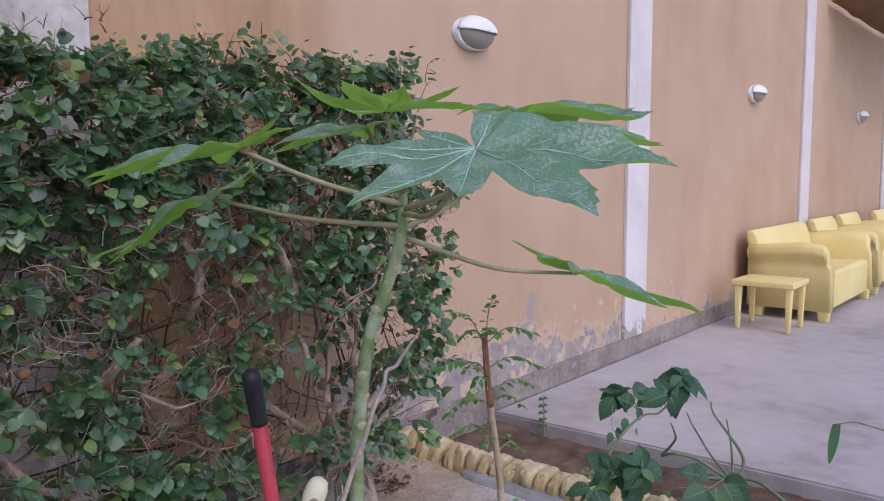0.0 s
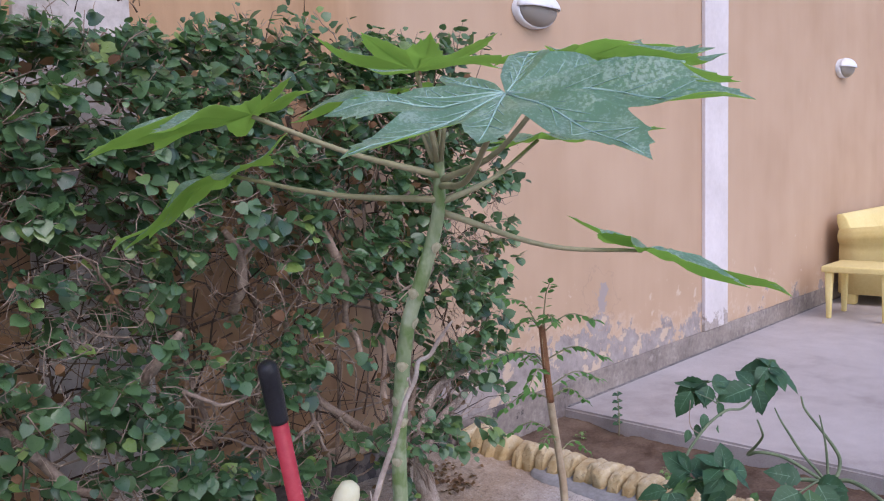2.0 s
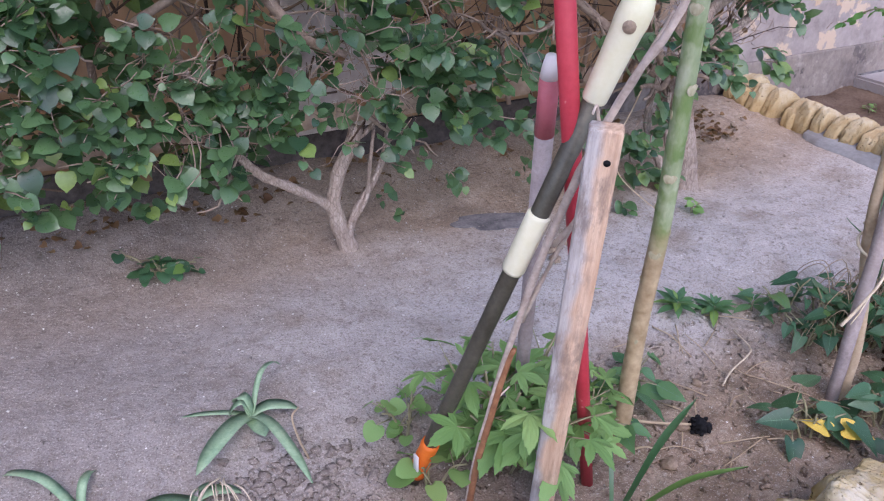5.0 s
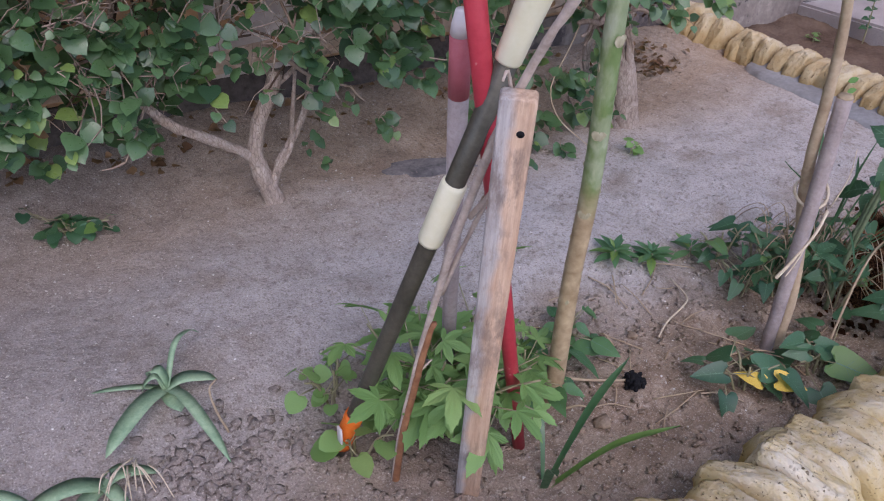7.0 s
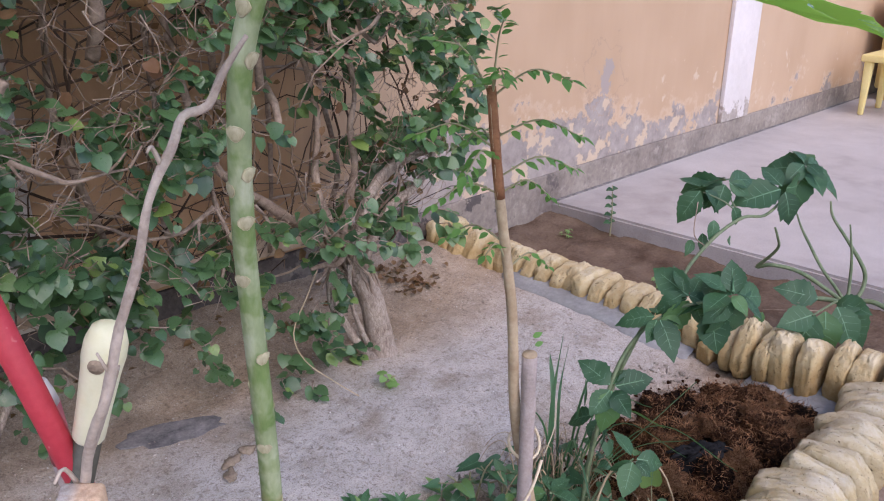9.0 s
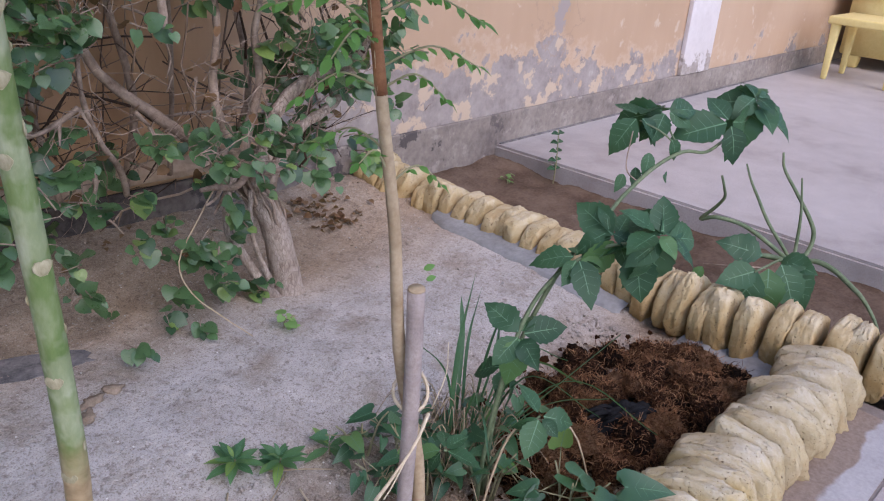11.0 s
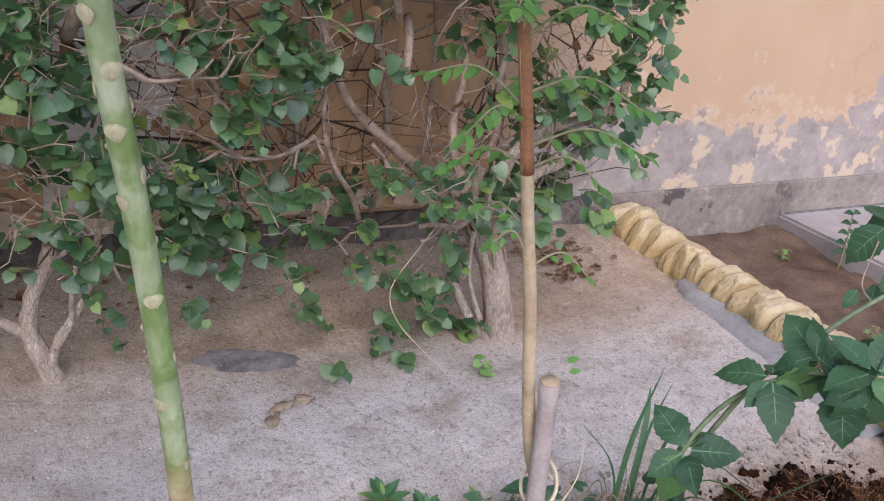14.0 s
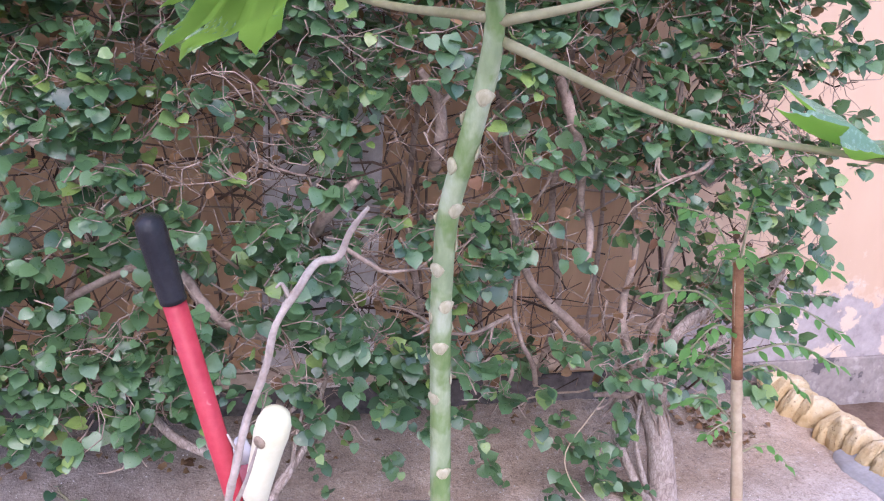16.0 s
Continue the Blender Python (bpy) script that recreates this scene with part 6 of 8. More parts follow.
def whorl(parent, p, axis, n, size, shapes, r, origin, lift=0.15, start=0.0):
    """A ring of leaves round a shoot tip."""
    t, a, b = frame_of(axis, (0.9, 0.3, 0.1))
    for i in range(n):
        w = start + 2 * math.pi * (i / n) * 1.0 + r.gauss(0, 0.22)
        ring = 1.0 if i % 2 else 0.72
        out = a * math.cos(w) + b * math.sin(w)
        al = (out + t * (lift + r.gauss(-0.1, 0.3)) + Vector((0, 0, -0.25))).normalized()
        part("leaf", shapes[r.randrange(len(shapes))], parent, at=aim(Vector(p) - origin + out * 0.008, al, t - out * 0.2 + Vector((r.gauss(0, 0.3), r.gauss(0, 0.3), r.gauss(0, 0.2))), 0.88 * size * ring * r.uniform(0.8, 1.2)))


def stalk(parent, pts, radii, material, origin, name="stem", sides=8):
    return part(name, mesh(name, *tube([Vector(p) - origin for p in pts], radii, sides, 5, 0.06), material), parent)


def make_balsam():
    at = Vector((2.90, 1.87, -0.05))
    plant = thing("balsam_plant", at, "sprawling plant with whorls of dark serrated leaves over the edging", "plant")
    r = random.Random(21)
    low = [(2.90, 1.87, -0.07), (2.895, 1.855, 0.12), (2.915, 1.835, 0.32), (2.97, 1.835, 0.41), (3.03, 1.825, 0.46), (3.055, 1.80, 0.49), (3.09, 1.765, 0.52), (3.115, 1.70, 0.545), (3.12, 1.665, 0.56)]
    stalk(plant, low, [0.005, 0.0045, 0.004, 0.003], M["succulent"], at)
    high = [(2.93, 1.88, -0.07), (2.96, 1.88, 0.20), (3.04, 1.84, 0.44), (3.12, 1.80, 0.555), (3.20, 1.81, 0.585), (3.28, 1.795, 0.635), (3.36, 1.775, 0.662), (3.43, 1.755, 0.655), (3.50, 1.745, 0.68), (3.60, 1.745, 0.715)]
    stalk(plant, high, [0.0052, 0.0046, 0.004, 0.003], M["succulent"], at)
    face = (-0.55, -0.45, 0.70)
    for p, ax, n, s, st, lift in (
        # flat rosettes along the low shoot
        ((3.113, 1.663, 0.565), face, 6, 0.125, 0.3, 0.0), ((3.105, 1.672, 0.575), (-0.4, -0.3, 0.9), 4, 0.10, 1.2, 0.3), ((3.108, 1.759, 0.535), face, 6, 0.115, 0.0, 0.0), ((3.10, 1.77, 0.545), (-0.3, -0.3, 0.9), 3, 0.08, 0.6, 0.4),
        ((3.047, 1.80, 0.496), face, 6, 0.090, 0.7, 0.05), ((3.10, 1.71, 0.535), face, 3, 0.11, 2.0, -0.1),
        # the tall shoot: a big whorl at its end, pairs along the way
        ((3.62, 1.742, 0.74), (-0.45, -0.40, 0.8), 7, 0.150, 0.2, 0.0), ((3.61, 1.745, 0.755), (-0.3, -0.3, 0.9), 4, 0.10, 0.9, 0.5), ((3.48, 1.738, 0.715), (-0.5, -0.5, 0.55), 4, 0.135, 0.9, -0.1),
        ((3.36, 1.83, 0.737), (-0.5, -0.4, 0.7), 6, 0.105, 0.4, 0.0), ((3.30, 1.858, 0.727), (-0.5, -0.4, 0.7), 4, 0.095, 1.3, -0.1),
        # small rosettes at the foot
        ((2.925, 1.826, 0.356), face, 6, 0.100, 0.3, 0.0), ((2.93, 1.76, 0.20), (-0.35, -0.5, 0.75), 6, 0.085, 0.2, 0.1), ((2.79, 1.88, 0.12), (-0.3, -0.3, 0.9), 5, 0.075, 0.7, 0.1), ((2.99, 1.90, 0.22), (-0.3, -0.4, 0.8), 5, 0.08, 0.5, 0.1),
    ):
        whorl(plant, p, ax, n, s, BALSAM, r, at, lift=lift, start=st)
    for p in ((3.36, 1.83, 0.73), (3.30, 1.855, 0.72)):
        stalk(plant, [(3.36, 1.778, 0.66), ((p[0] + 3.35) / 2, 1.81, 0.70), p], [0.0022, 0.0016], M["succulent"], at)
    for p in ((2.93, 1.76, 0.20), (2.79, 1.88, 0.12), (2.99, 1.90, 0.22)):
        stalk(plant, [at + Vector((0, 0, 0.03)), Vector(p) * 0.5 + at * 0.5 + Vector((0, 0, 0.05)), p], [0.0036, 0.0024], M["succulent"], at)
    # yellowing little leaves below the tall shoot
    for p, s in (((3.28, 1.81, 0.665), 0.05), ((3.27, 1.83, 0.63), 0.042), ((3.25, 1.845, 0.615), 0.04), ((3.31, 1.785, 0.615), 0.036), ((3.33, 1.79, 0.69), 0.05)):
        part("leaf", BALSAM[1], plant, at=aim(Vector(p) - at, (r.gauss(0, 1), -0.3, -0.6), (-0.4, -0.8, 0.4), s))
    stalk(plant, [(3.24, 1.80, 0.61), (3.25, 1.84, 0.63), (3.28, 1.855, 0.70)], [0.0016, 0.0012], M["twig"], at, "side_twig")


make_balsam()


def make_succulent():
    at = Vector((4.33, 1.80, -0.03))
    plant = thing("succulent_plant", at, "plant with long snaking grey-green stems in the earth strip", "plant")
    r = random.Random(8)
    b = Vector((4.36, 1.80, 0.10))
    for pts, w in (
        ([(4.34, 1.80, -0.05), (4.35, 1.80, 0.04), b], 0.018),
        ([b, (4.35, 1.835, 0.15), (4.35, 1.90, 0.215), (4.35, 1.955, 0.29), (4.35, 1.99, 0.34), (4.35, 2.015, 0.388)], 0.010),
        ([b, (4.31, 1.85, 0.155), (4.25, 1.94, 0.219), (4.2, 2.016, 0.236), (4.2, 2.065, 0.215), (4.18, 2.02, 0.27), (4.15, 1.983, 0.324), (4.11, 1.975, 0.37), (4.10, 1.985, 0.405)], 0.012),
        ([b, (4.42, 1.783, 0.129), (4.455, 1.785, 0.18), (4.45, 1.805, 0.23), (4.45, 1.866, 0.304), (4.45, 1.926, 0.374), (4.45, 1.943, 0.427)], 0.013),
        ([b, (4.40, 1.815, 0.16), (4.40, 1.825, 0.26), (4.40, 1.85, 0.376)], 0.010),
        ([b, (4.38, 1.74, 0.13), (4.38, 1.676, 0.12), (4.36, 1.61, 0.095), (4.35, 1.568, 0.073), (4.35, 1.52, 0.02), (4.35, 1.49, -0.032)], 0.015),
        ([b, (4.30, 1.83, 0.13), (4.22, 1.87, 0.15), (4.12, 1.88, 0.16)], 0.016),
    ):
        stalk(plant, pts, [0.62 * w, w * 0.55, w * 0.28], M["succulent"], at, sides=9)
    # broad leaves that hang over the stones
    for p, al, s in (((4.05, 1.80, 0.17), (-0.45, 0.05, -0.6), 0.17), ((4.05, 1.80, 0.17), (-0.55, 0.35, -0.15), 0.13), ((4.12, 1.79, 0.16), (-0.3, -0.25, -0.55), 0.15), ((4.16, 1.77, 0.17), (-0.15, -0.45, -0.5), 0.15), ((4.20, 1.76, 0.16), (0.1, -0.5, -0.55), 0.16),
                     ((4.18, 1.84, 0.17), (-0.4, 0.5, 0.2), 0.14), ((4.25, 1.80, 0.15), (-0.2, -0.6, 0.1), 0.12), ((3.97, 1.93, 0.16), (-0.3, 0.2, -0.6), 0.05)):
        part("leaf", BALSAM[r.randrange(4)], plant, at=aim(Vector(p) - at, al, (-0.6, -0.4, 0.6), s))
    stalk(plant, [(4.12, 1.80, 0.16), (4.06, 1.83, 0.17), (3.97, 1.93, 0.17)], [0.0024, 0.0014], M["twig"], at, "vine")
    stalk(plant, [(4.36, 1.80, 0.10), (4.25, 1.80, 0.15), (4.12, 1.80, 0.165), (4.04, 1.80, 0.17)], [0.005, 0.003], M["succulent"], at)


make_succulent()


def weed(name, at, label, shapes, spots, size, r, lean=(0, -0.2), stem_height=0.06, category="weed", group=""):
    """A low plant: a few short stems, each with leaves of one shape."""
    at = Vector(at)
    ob = thing(name, at, label, category, group)
    for dx, dy, n, s in spots:
        top = Vector((dx, dy, stem_height * r.uniform(0.7, 1.3)))
        part("stem", mesh("stem", *tube([Vector((dx * 0.2, dy * 0.2, -0.02)), top * 0.6 + Vector((0, 0, 0.01)), top], [0.0032, 0.002], 6, 3), M["petiole"]), ob)
        for i in range(n):
            w = 2 * math.pi * i / n + r.gauss(0, 0.5)
            al = Vector((math.cos(w), math.sin(w), r.uniform(-0.35, 0.5)))
            reach = size * r.uniform(0.15, 0.8)
            p = top * r.uniform(0.55, 1.05) + al * reach + Vector((0, 0, r.gauss(0.0, 0.2) * size))
            part("leaf_stalk", mesh("leaf_stalk", *tube([top * 0.7, p], [0.0016, 0.0012], 4), M["petiole"]), ob)
            al.z -= 0.25
            part("leaf", shapes[r.randrange(len(shapes))], ob, at=aim(p, al, (lean[0] + r.gauss(0, 0.4), lean[1] + r.gauss(0, 0.4), 1), 0.68 * s * size * r.uniform(0.6, 1.25)))
    return ob


def ground_at(x, y):
    return (x, y, gz(x, y))


def make_weeds():
    r = random.Random(33)
    weed("leafy_weed", ground_at(2.07, 2.04), "low weed with soft light green pointed leaves", LANCES, [(0, 0, 4, 1.2), (0.06, -0.05, 4, 1.3), (-0.06, 0.03, 4, 1.1), (0.02, -0.1, 3, 1.3), (-0.03, 0.09, 3, 1.1)], 0.085, r)
    weed("leafy_weed", ground_at(2.25, 2.08), "low weed with soft light green pointed leaves", LANCES, [(0, 0, 6, 1.5), (0.05, 0.02, 5, 1.3), (-0.05, -0.02, 4, 1.4), (0.0, 0.0, 4, 1.1)], 0.085, r)
    weed("bindweed", ground_at(2.48, 1.77), "bindweed with arrow-shaped leaves beside the edging stones", ARROWS, [(0, 0, 4, 1.3), (0.07, -0.02, 3, 1.2), (-0.04, 0.05, 3, 1.1), (0.03, 0.06, 2, 0.8)], 0.09, r)
    weed("bindweed", ground_at(2.68, 1.74), "bindweed with dark bluish arrow-shaped leaves", ARROWS, [(0, 0, 4, 1.4), (0.08, 0.01, 4, 1.2), (-0.07, 0.0, 3, 1.3), (0.02, 0.05, 2, 1.0)], 0.095, r)
    vine = weed("bindweed", ground_at(2.96, 1.68), "bindweed trailing over the edging stones", ARROWS, [(0, 0, 3, 1.4), (-0.06, 0.02, 3, 1.4), (0.08, -0.04, 2, 1.2), (0.02, 0.06, 2, 1.0)], 0.10, r, stem_height=0.14)
    part("leaf", ARROWS[0], vine, at=aim((0.02, -0.10, 0.17), (0.45, -0.75, 0.15), (-0.3, -0.3, 0.9), 0.095))
    for x, y, n in ((2.55, 2.25, 7), (2.63, 2.20, 7), (2.745, 2.175, 3)):
        g = Vector(ground_at(x, y))
        star = thing("star_weed", g, "small rosette weed with narrow pointed green leaves", "weed", "rosette weeds")
        part("stem", mesh("stem", *tube([(0, 0, -0.015), (0.002, 0, 0.028)], [0.003, 0.002], 6), M["petiole"]), star)
        for tier, (m, ln, up) in enumerate(((n + 1, 0.062, 0.25), (n - 1, 0.048, 0.6), (4, 0.028, 1.3))):
            for q in range(m):
                w = 6.283 * (q + 0.5 * tier) / m + r.gauss(0, 0.12)
                al = Vector((math.cos(w), math.sin(w), up + r.gauss(0, 0.1)))
                part("leaf", BLADES[q % 2], star, at=aim(Vector((0, 0, 0.018 + 0.006 * tier)) + al * 0.003, al, (-0.5 * al.x, -0.5 * al.y, 1), ln * r.uniform(0.85, 1.15)))
    for x, y, s in ((2.80, 2.13, 1.0), (2.88, 2.06, 1.1), (2.98, 2.07, 1.0), (2.84, 1.96, 1.1), (3.0, 1.96, 0.9)):
        weed("bindweed", ground_at(x, y), "low weed with glossy arrow-shaped green leaves", ARROWS, [(0, 0, 4, s), (0.05, -0.03, 4, s), (-0.05, 0.03, 3, s)], 0.075, r, stem_height=0.09)
    dice = random.Random(91)
    for x, y, s, h in ((2.86, 2.02, 1.0, 0.12), (2.93, 1.95, 1.0, 0.15), (2.76, 2.02, 0.9, 0.09), (2.92, 1.86, 0.9, 0.10), (3.05, 1.97, 0.9, 0.12)):
        weed("bindweed", ground_at(x, y), "bindweed with arrow-shaped leaves tangled in dry grass", ARROWS, [(0, 0, 4, s), (0.05, -0.03, 4, s), (-0.05, 0.03, 4, s), (-0.02, -0.05, 3, s)], 0.066, dice, stem_height=h)
    # lobed leafy plant round the tool handles
    weed("chrysanthemum", ground_at(1.86, 2.03), "bushy light green plant with deeply lobed leaves", MUMS,
         [(0, 0, 5, 1), (0.05, -0.06, 5, 1), (-0.06, -0.03, 5, 1), (0.02, 0.07, 5, 0.9), (0.11, 0.01, 4, 1), (-0.04, -0.13, 5, 1), (0.06, -0.15, 5, 1), (-0.12, -0.08, 4, 0.9), (0.13, -0.09, 4, 0.9), (0.0, -0.2, 4, 1), (0.17, 0.04, 4, 0.9), (-0.1, 0.05, 4, 0.8), (0.08, -0.22, 4, 1), (0.0, -0.05, 6, 1.1), (0.06, 0.0, 6, 1.0), (-0.03, -0.1, 6, 1.1), (0.1, -0.05, 5, 1.0), (0.03, -0.1, 6, 1.1), (-0.06, -0.06, 6, 1.0), (0.12, -0.15, 5, 1.0)], 0.105, r, stem_height=0.20, category="plant")
    weed("chrysanthemum", ground_at(2.05, 1.98), "bushy light green plant with deeply lobed leaves", MUMS, [(0, 0, 4, 1), (0.02, 0.06, 4, 1.1), (-0.05, 0.03, 4, 1), (0.05, 0.02, 3, 1.1)], 0.08, r, stem_height=0.14, category="plant")
    weed("mallow", ground_at(1.73, 2.17), "weed with rounded pale green leaves", ROUNDS + MUMS[:1], [(0, 0, 4, 1), (-0.05, 0.05, 4, 1), (0.04, 0.06, 4, 0.9), (-0.03, -0.05, 3, 0.9), (-0.07, -0.02, 2, 1.1)], 0.05, r, stem_height=0.08, category="plant")
    weed("mallow", ground_at(1.70, 2.03), "weed with rounded pale green leaves", ROUNDS, [(0, 0, 3, 1.2), (-0.03, -0.03, 3, 1.2), (0.05, -0.06, 3, 1.3)], 0.06, r, stem_height=0.06, category="plant")
    weed("chickweed", ground_at(1.42, 2.99), "low mat of small round dark green leaves on bare sand", DARK_ROUNDS, [(0, 0, 6, 1), (0.05, -0.01, 6, 1), (-0.05, 0.0, 6, 1), (0.02, 0.04, 5, 0.9), (-0.02, -0.03, 5, 1), (0.08, -0.03, 4, 0.8), (-0.09, 0.10, 3, 0.8)], 0.050, dice, stem_height=0.035)
    weed("seedling", ground_at(2.955, 2.62), "small seedling with round green leaves on bare sand", ROUNDS, [(0, 0, 4, 1.0), (0.03, -0.01, 3, 0.9)], 0.045, r, stem_height=0.03)
    for x, y, h in ((4.54, 3.12, 0.03), (4.33, 2.50, 0.05)):
        z = strip_height(x, y)
        weed("strip_weed", (x, y, z), "small feathery weed in the earth strip", MUMS, [(0, 0, 5, 1), (0.03, 0.02, 4, 0.8)], 0.036, r, stem_height=h, group="weeds in the earth strip")
    at = Vector((4.705, 2.99, -0.025))
    tall = thing("slab_weed", at, "thin upright weed at the edge of the slab", "weed")
    part("stem", mesh("stem", *tube([(0, 0, -0.02), (0.004, 0.0, 0.1), (-0.004, 0.004, 0.24)], [0.0035, 0.002], 6, 4), M["petiole"]), tall)
    for z in (0.06, 0.1, 0.14, 0.18, 0.22):
        for sg in (1, -1):
            part("leaf", BALSAM[0], tall, at=aim((0, 0, z), (sg, 0.2, 0.25), (0, -0.4, 1), 0.045))
    # stray tall leaf at the edge of the paving
    at = Vector((4.50, 1.20, -0.03))
    cane = thing("cane_plant", at, "arching thin stem with a hanging blade-like leaf", "plant")
    part("stem", mesh("stem", *tube([(0, 0, -0.02), (0.0, -0.22, 0.18), (0.03, -0.10, 0.39), (0.05, 0.12, 0.45), (0.05, 0.22, 0.432)], [0.006, 0.003], 7, 5), M["petiole"]), cane)
    v, f = [], []
    for i in range(9):
        u = i / 8
        w = 0.021 * math.sin(math.pi * min(1.0, 0.22 + 0.78 * u)) ** 0.7 + 0.001
        c = Vector((0.05, 0.225 + 0.022 * u, 0.430 - 0.185 * u))
        v += [c + Vector((-0.55 * w, 0.83 * w, 0)), c + Vector((0.004, 0.003, -0.002)), c + Vector((0.55 * w, -0.83 * w, 0))]
    for i in range(8):
        f += [(3 * i, 3 * i + 1, 3 * i + 4, 3 * i + 3), (3 * i + 1, 3 * i + 2, 3 * i + 5, 3 * i + 4)]
    part("blade", mesh("blade", v, f, M["weed"]), cane)
    # coarse grass clump
    at = Vector(ground_at(2.97, 1.99))
    grass = thing("grass_clump", at, "clump of coarse grass with long arching green blades", "grass")
    blades = [((2.975, 2.02, 0.20), (3.06, 2.06, 0.36), 0.013), ((3.05, 1.98, 0.16), (3.13, 2.03, 0.22), 0.009), ((2.99, 1.85, 0.22), (3.02, 1.68, 0.20), 0.008), ((3.06, 1.86, 0.12), (3.28, 1.80, 0.24), 0.012), ((3.1, 1.82, 0.18), (3.22, 1.64, 0.08), 0.007),
              ((2.93, 1.93, 0.16), (2.86, 1.86, 0.20), 0.006), ((3.05, 1.93, 0.22), (3.12, 1.83, 0.22), 0.007), ((2.95, 2.02, 0.15), (2.90, 2.08, 0.24), 0.006), ((3.0, 1.9, 0.18), (2.96, 1.78, 0.10), 0.006),
              ((3.06, 2.08, 0.16), (3.09, 2.12, 0.27), 0.013), ((3.03, 2.04, 0.18), (3.10, 2.07, 0.31), 0.009), ((2.98, 1.95, 0.20), (3.0, 1.93, 0.34), 0.007), ((3.05, 1.90, 0.20), (3.18, 1.82, 0.14), 0.010), ((3.08, 1.86, 0.10), (3.26, 1.79, 0.08), 0.010), ((2.92, 1.90, 0.14), (2.84, 1.80, 0.10), 0.006)]
    for mid, tip, w in blades:
        pts = smooth_path([at - Vector((0, 0, 0.01)) + Vector((r.gauss(0, 0.012), r.gauss(0, 0.012), 0)), Vector(mid), Vector(tip)], 7)
        v, f = [], []
        for i, p in enumerate(pts):
            u = i / (len(pts) - 1)
            d = pts[min(i + 1, len(pts) - 1)] - pts[max(i - 1, 0)]
            s = d.cross(Vector((0.4, 0.5, 0.75))).normalized() * 0.62 * w * (0.35 + 0.9 * u) * (1 - u ** 4)
            v += [p - at - s, p - at + Vector((0, 0, -0.3 * w)), p - at + s]
        for i in range(len(pts) - 1):
            f += [(3 * i, 3 * i + 1, 3 * i + 4, 3 * i + 3), (3 * i + 1, 3 * i + 2, 3 * i + 5, 3 * i + 4)]
        part("blade", mesh("blade", v, f, M["weed"]), grass)
    for _ in range(80):
        a = r.uniform(0, 6.28)
        d = Vector((math.cos(a), math.sin(a), 0)) * r.uniform(0.05, 0.16)
        h = r.uniform(0.05, 0.2)
        q = Vector((r.gauss(0, 0.05), r.gauss(0, 0.05), -0.01))
        part("dry_blade", mesh("dry_blade", *tube([q, q + d * 0.4 + Vector((0, 0, h)), q + d * 0.8 + Vector((0, 0, h * 0.9)), q + d * 1.2 + Vector((0, 0, h * 0.3))], [0.0017, 0.0008], 4, 4), M["dry"]), grass, "dry straw-coloured blade")
    # strappy leaves beside the red handle
    at = Vector(ground_at(1.97, 1.80))
    lily = thing("strap_leaf_plant", at, "small plant with long strap-like green leaves", "plant")
    for tip, w in (((2.20, 1.85, 0.10), 0.011), ((2.22, 1.72, 0.02), 0.013), ((2.04, 1.92, 0.04), 0.005), ((1.92, 1.72, 0.06), 0.010)):
        pts = smooth_path([at - Vector((0, 0, 0.01)), at.lerp(Vector(tip), 0.5) + Vector((0, 0, 0.03)), Vector(tip)], 7)
        v, f = [], []
        for i, p in enumerate(pts):
            u = i / (len(pts) - 1)
            d = pts[min(i + 1, len(pts) - 1)] - pts[max(i - 1, 0)]
            s = d.cross(Vector((0.2, 0.3, 0.9))).normalized() * w * (0.7 + 0.6 * u) * (1 - u ** 4)
            v += [p - at - s, p - at + Vector((0, 0, -0.3 * w)), p - at + s]
        for i in range(len(pts) - 1):
            f += [(3 * i, 3 * i + 1, 3 * i + 4, 3 * i + 3), (3 * i + 1, 3 * i + 2, 3 * i + 5, 3 * i + 4)]
        part("blade", mesh("blade", v, f, M["weed"]), lily)


make_weeds()


def aloe(at, leaves, label):
    at = Vector(at)
    ob = thing("aloe", at, label, "succulent", "aloes in the bed")
    for (dx, dy, dz), ln, w in leaves:
        d = Vector((dx, dy, 0)).normalized()
        pts = [Vector((0, 0, 0.0)), d * ln * 0.35 + Vector((0, 0, dz * 0.7)), d * ln * 0.75 + Vector((0, 0, dz * 0.55)), d * ln + Vector((0, 0, dz * 0.15))]
        c = smooth_path(pts, 5)
        v, f = [], []
        n = len(c)
        for i, p in enumerate(c):
            u = i / (n - 1)
            t = c[min(i + 1, n - 1)] - c[max(i - 1, 0)]
            s = t.cross(Vector((0, 0, 1))).normalized()
            k = 1.55 * w * (0.75 + 0.5 * u) * (1 - u ** 2.6) + 0.001
            up = s.cross(t).normalized()
            v += [p - s * k + up * k * 0.35, p - up * k * 0.25, p + s * k + up * k * 0.35, p + up * k * 0.10]
        for i in range(n - 1):
            for j in range(4):
                q = (j + 1) % 4
                f.append((4 * i + j, 4 * i + q, 4 * i + 4 + q, 4 * i + 4 + j))
        part("leaf", mesh("leaf", v, f, M["aloe"]), ob)
    return ob


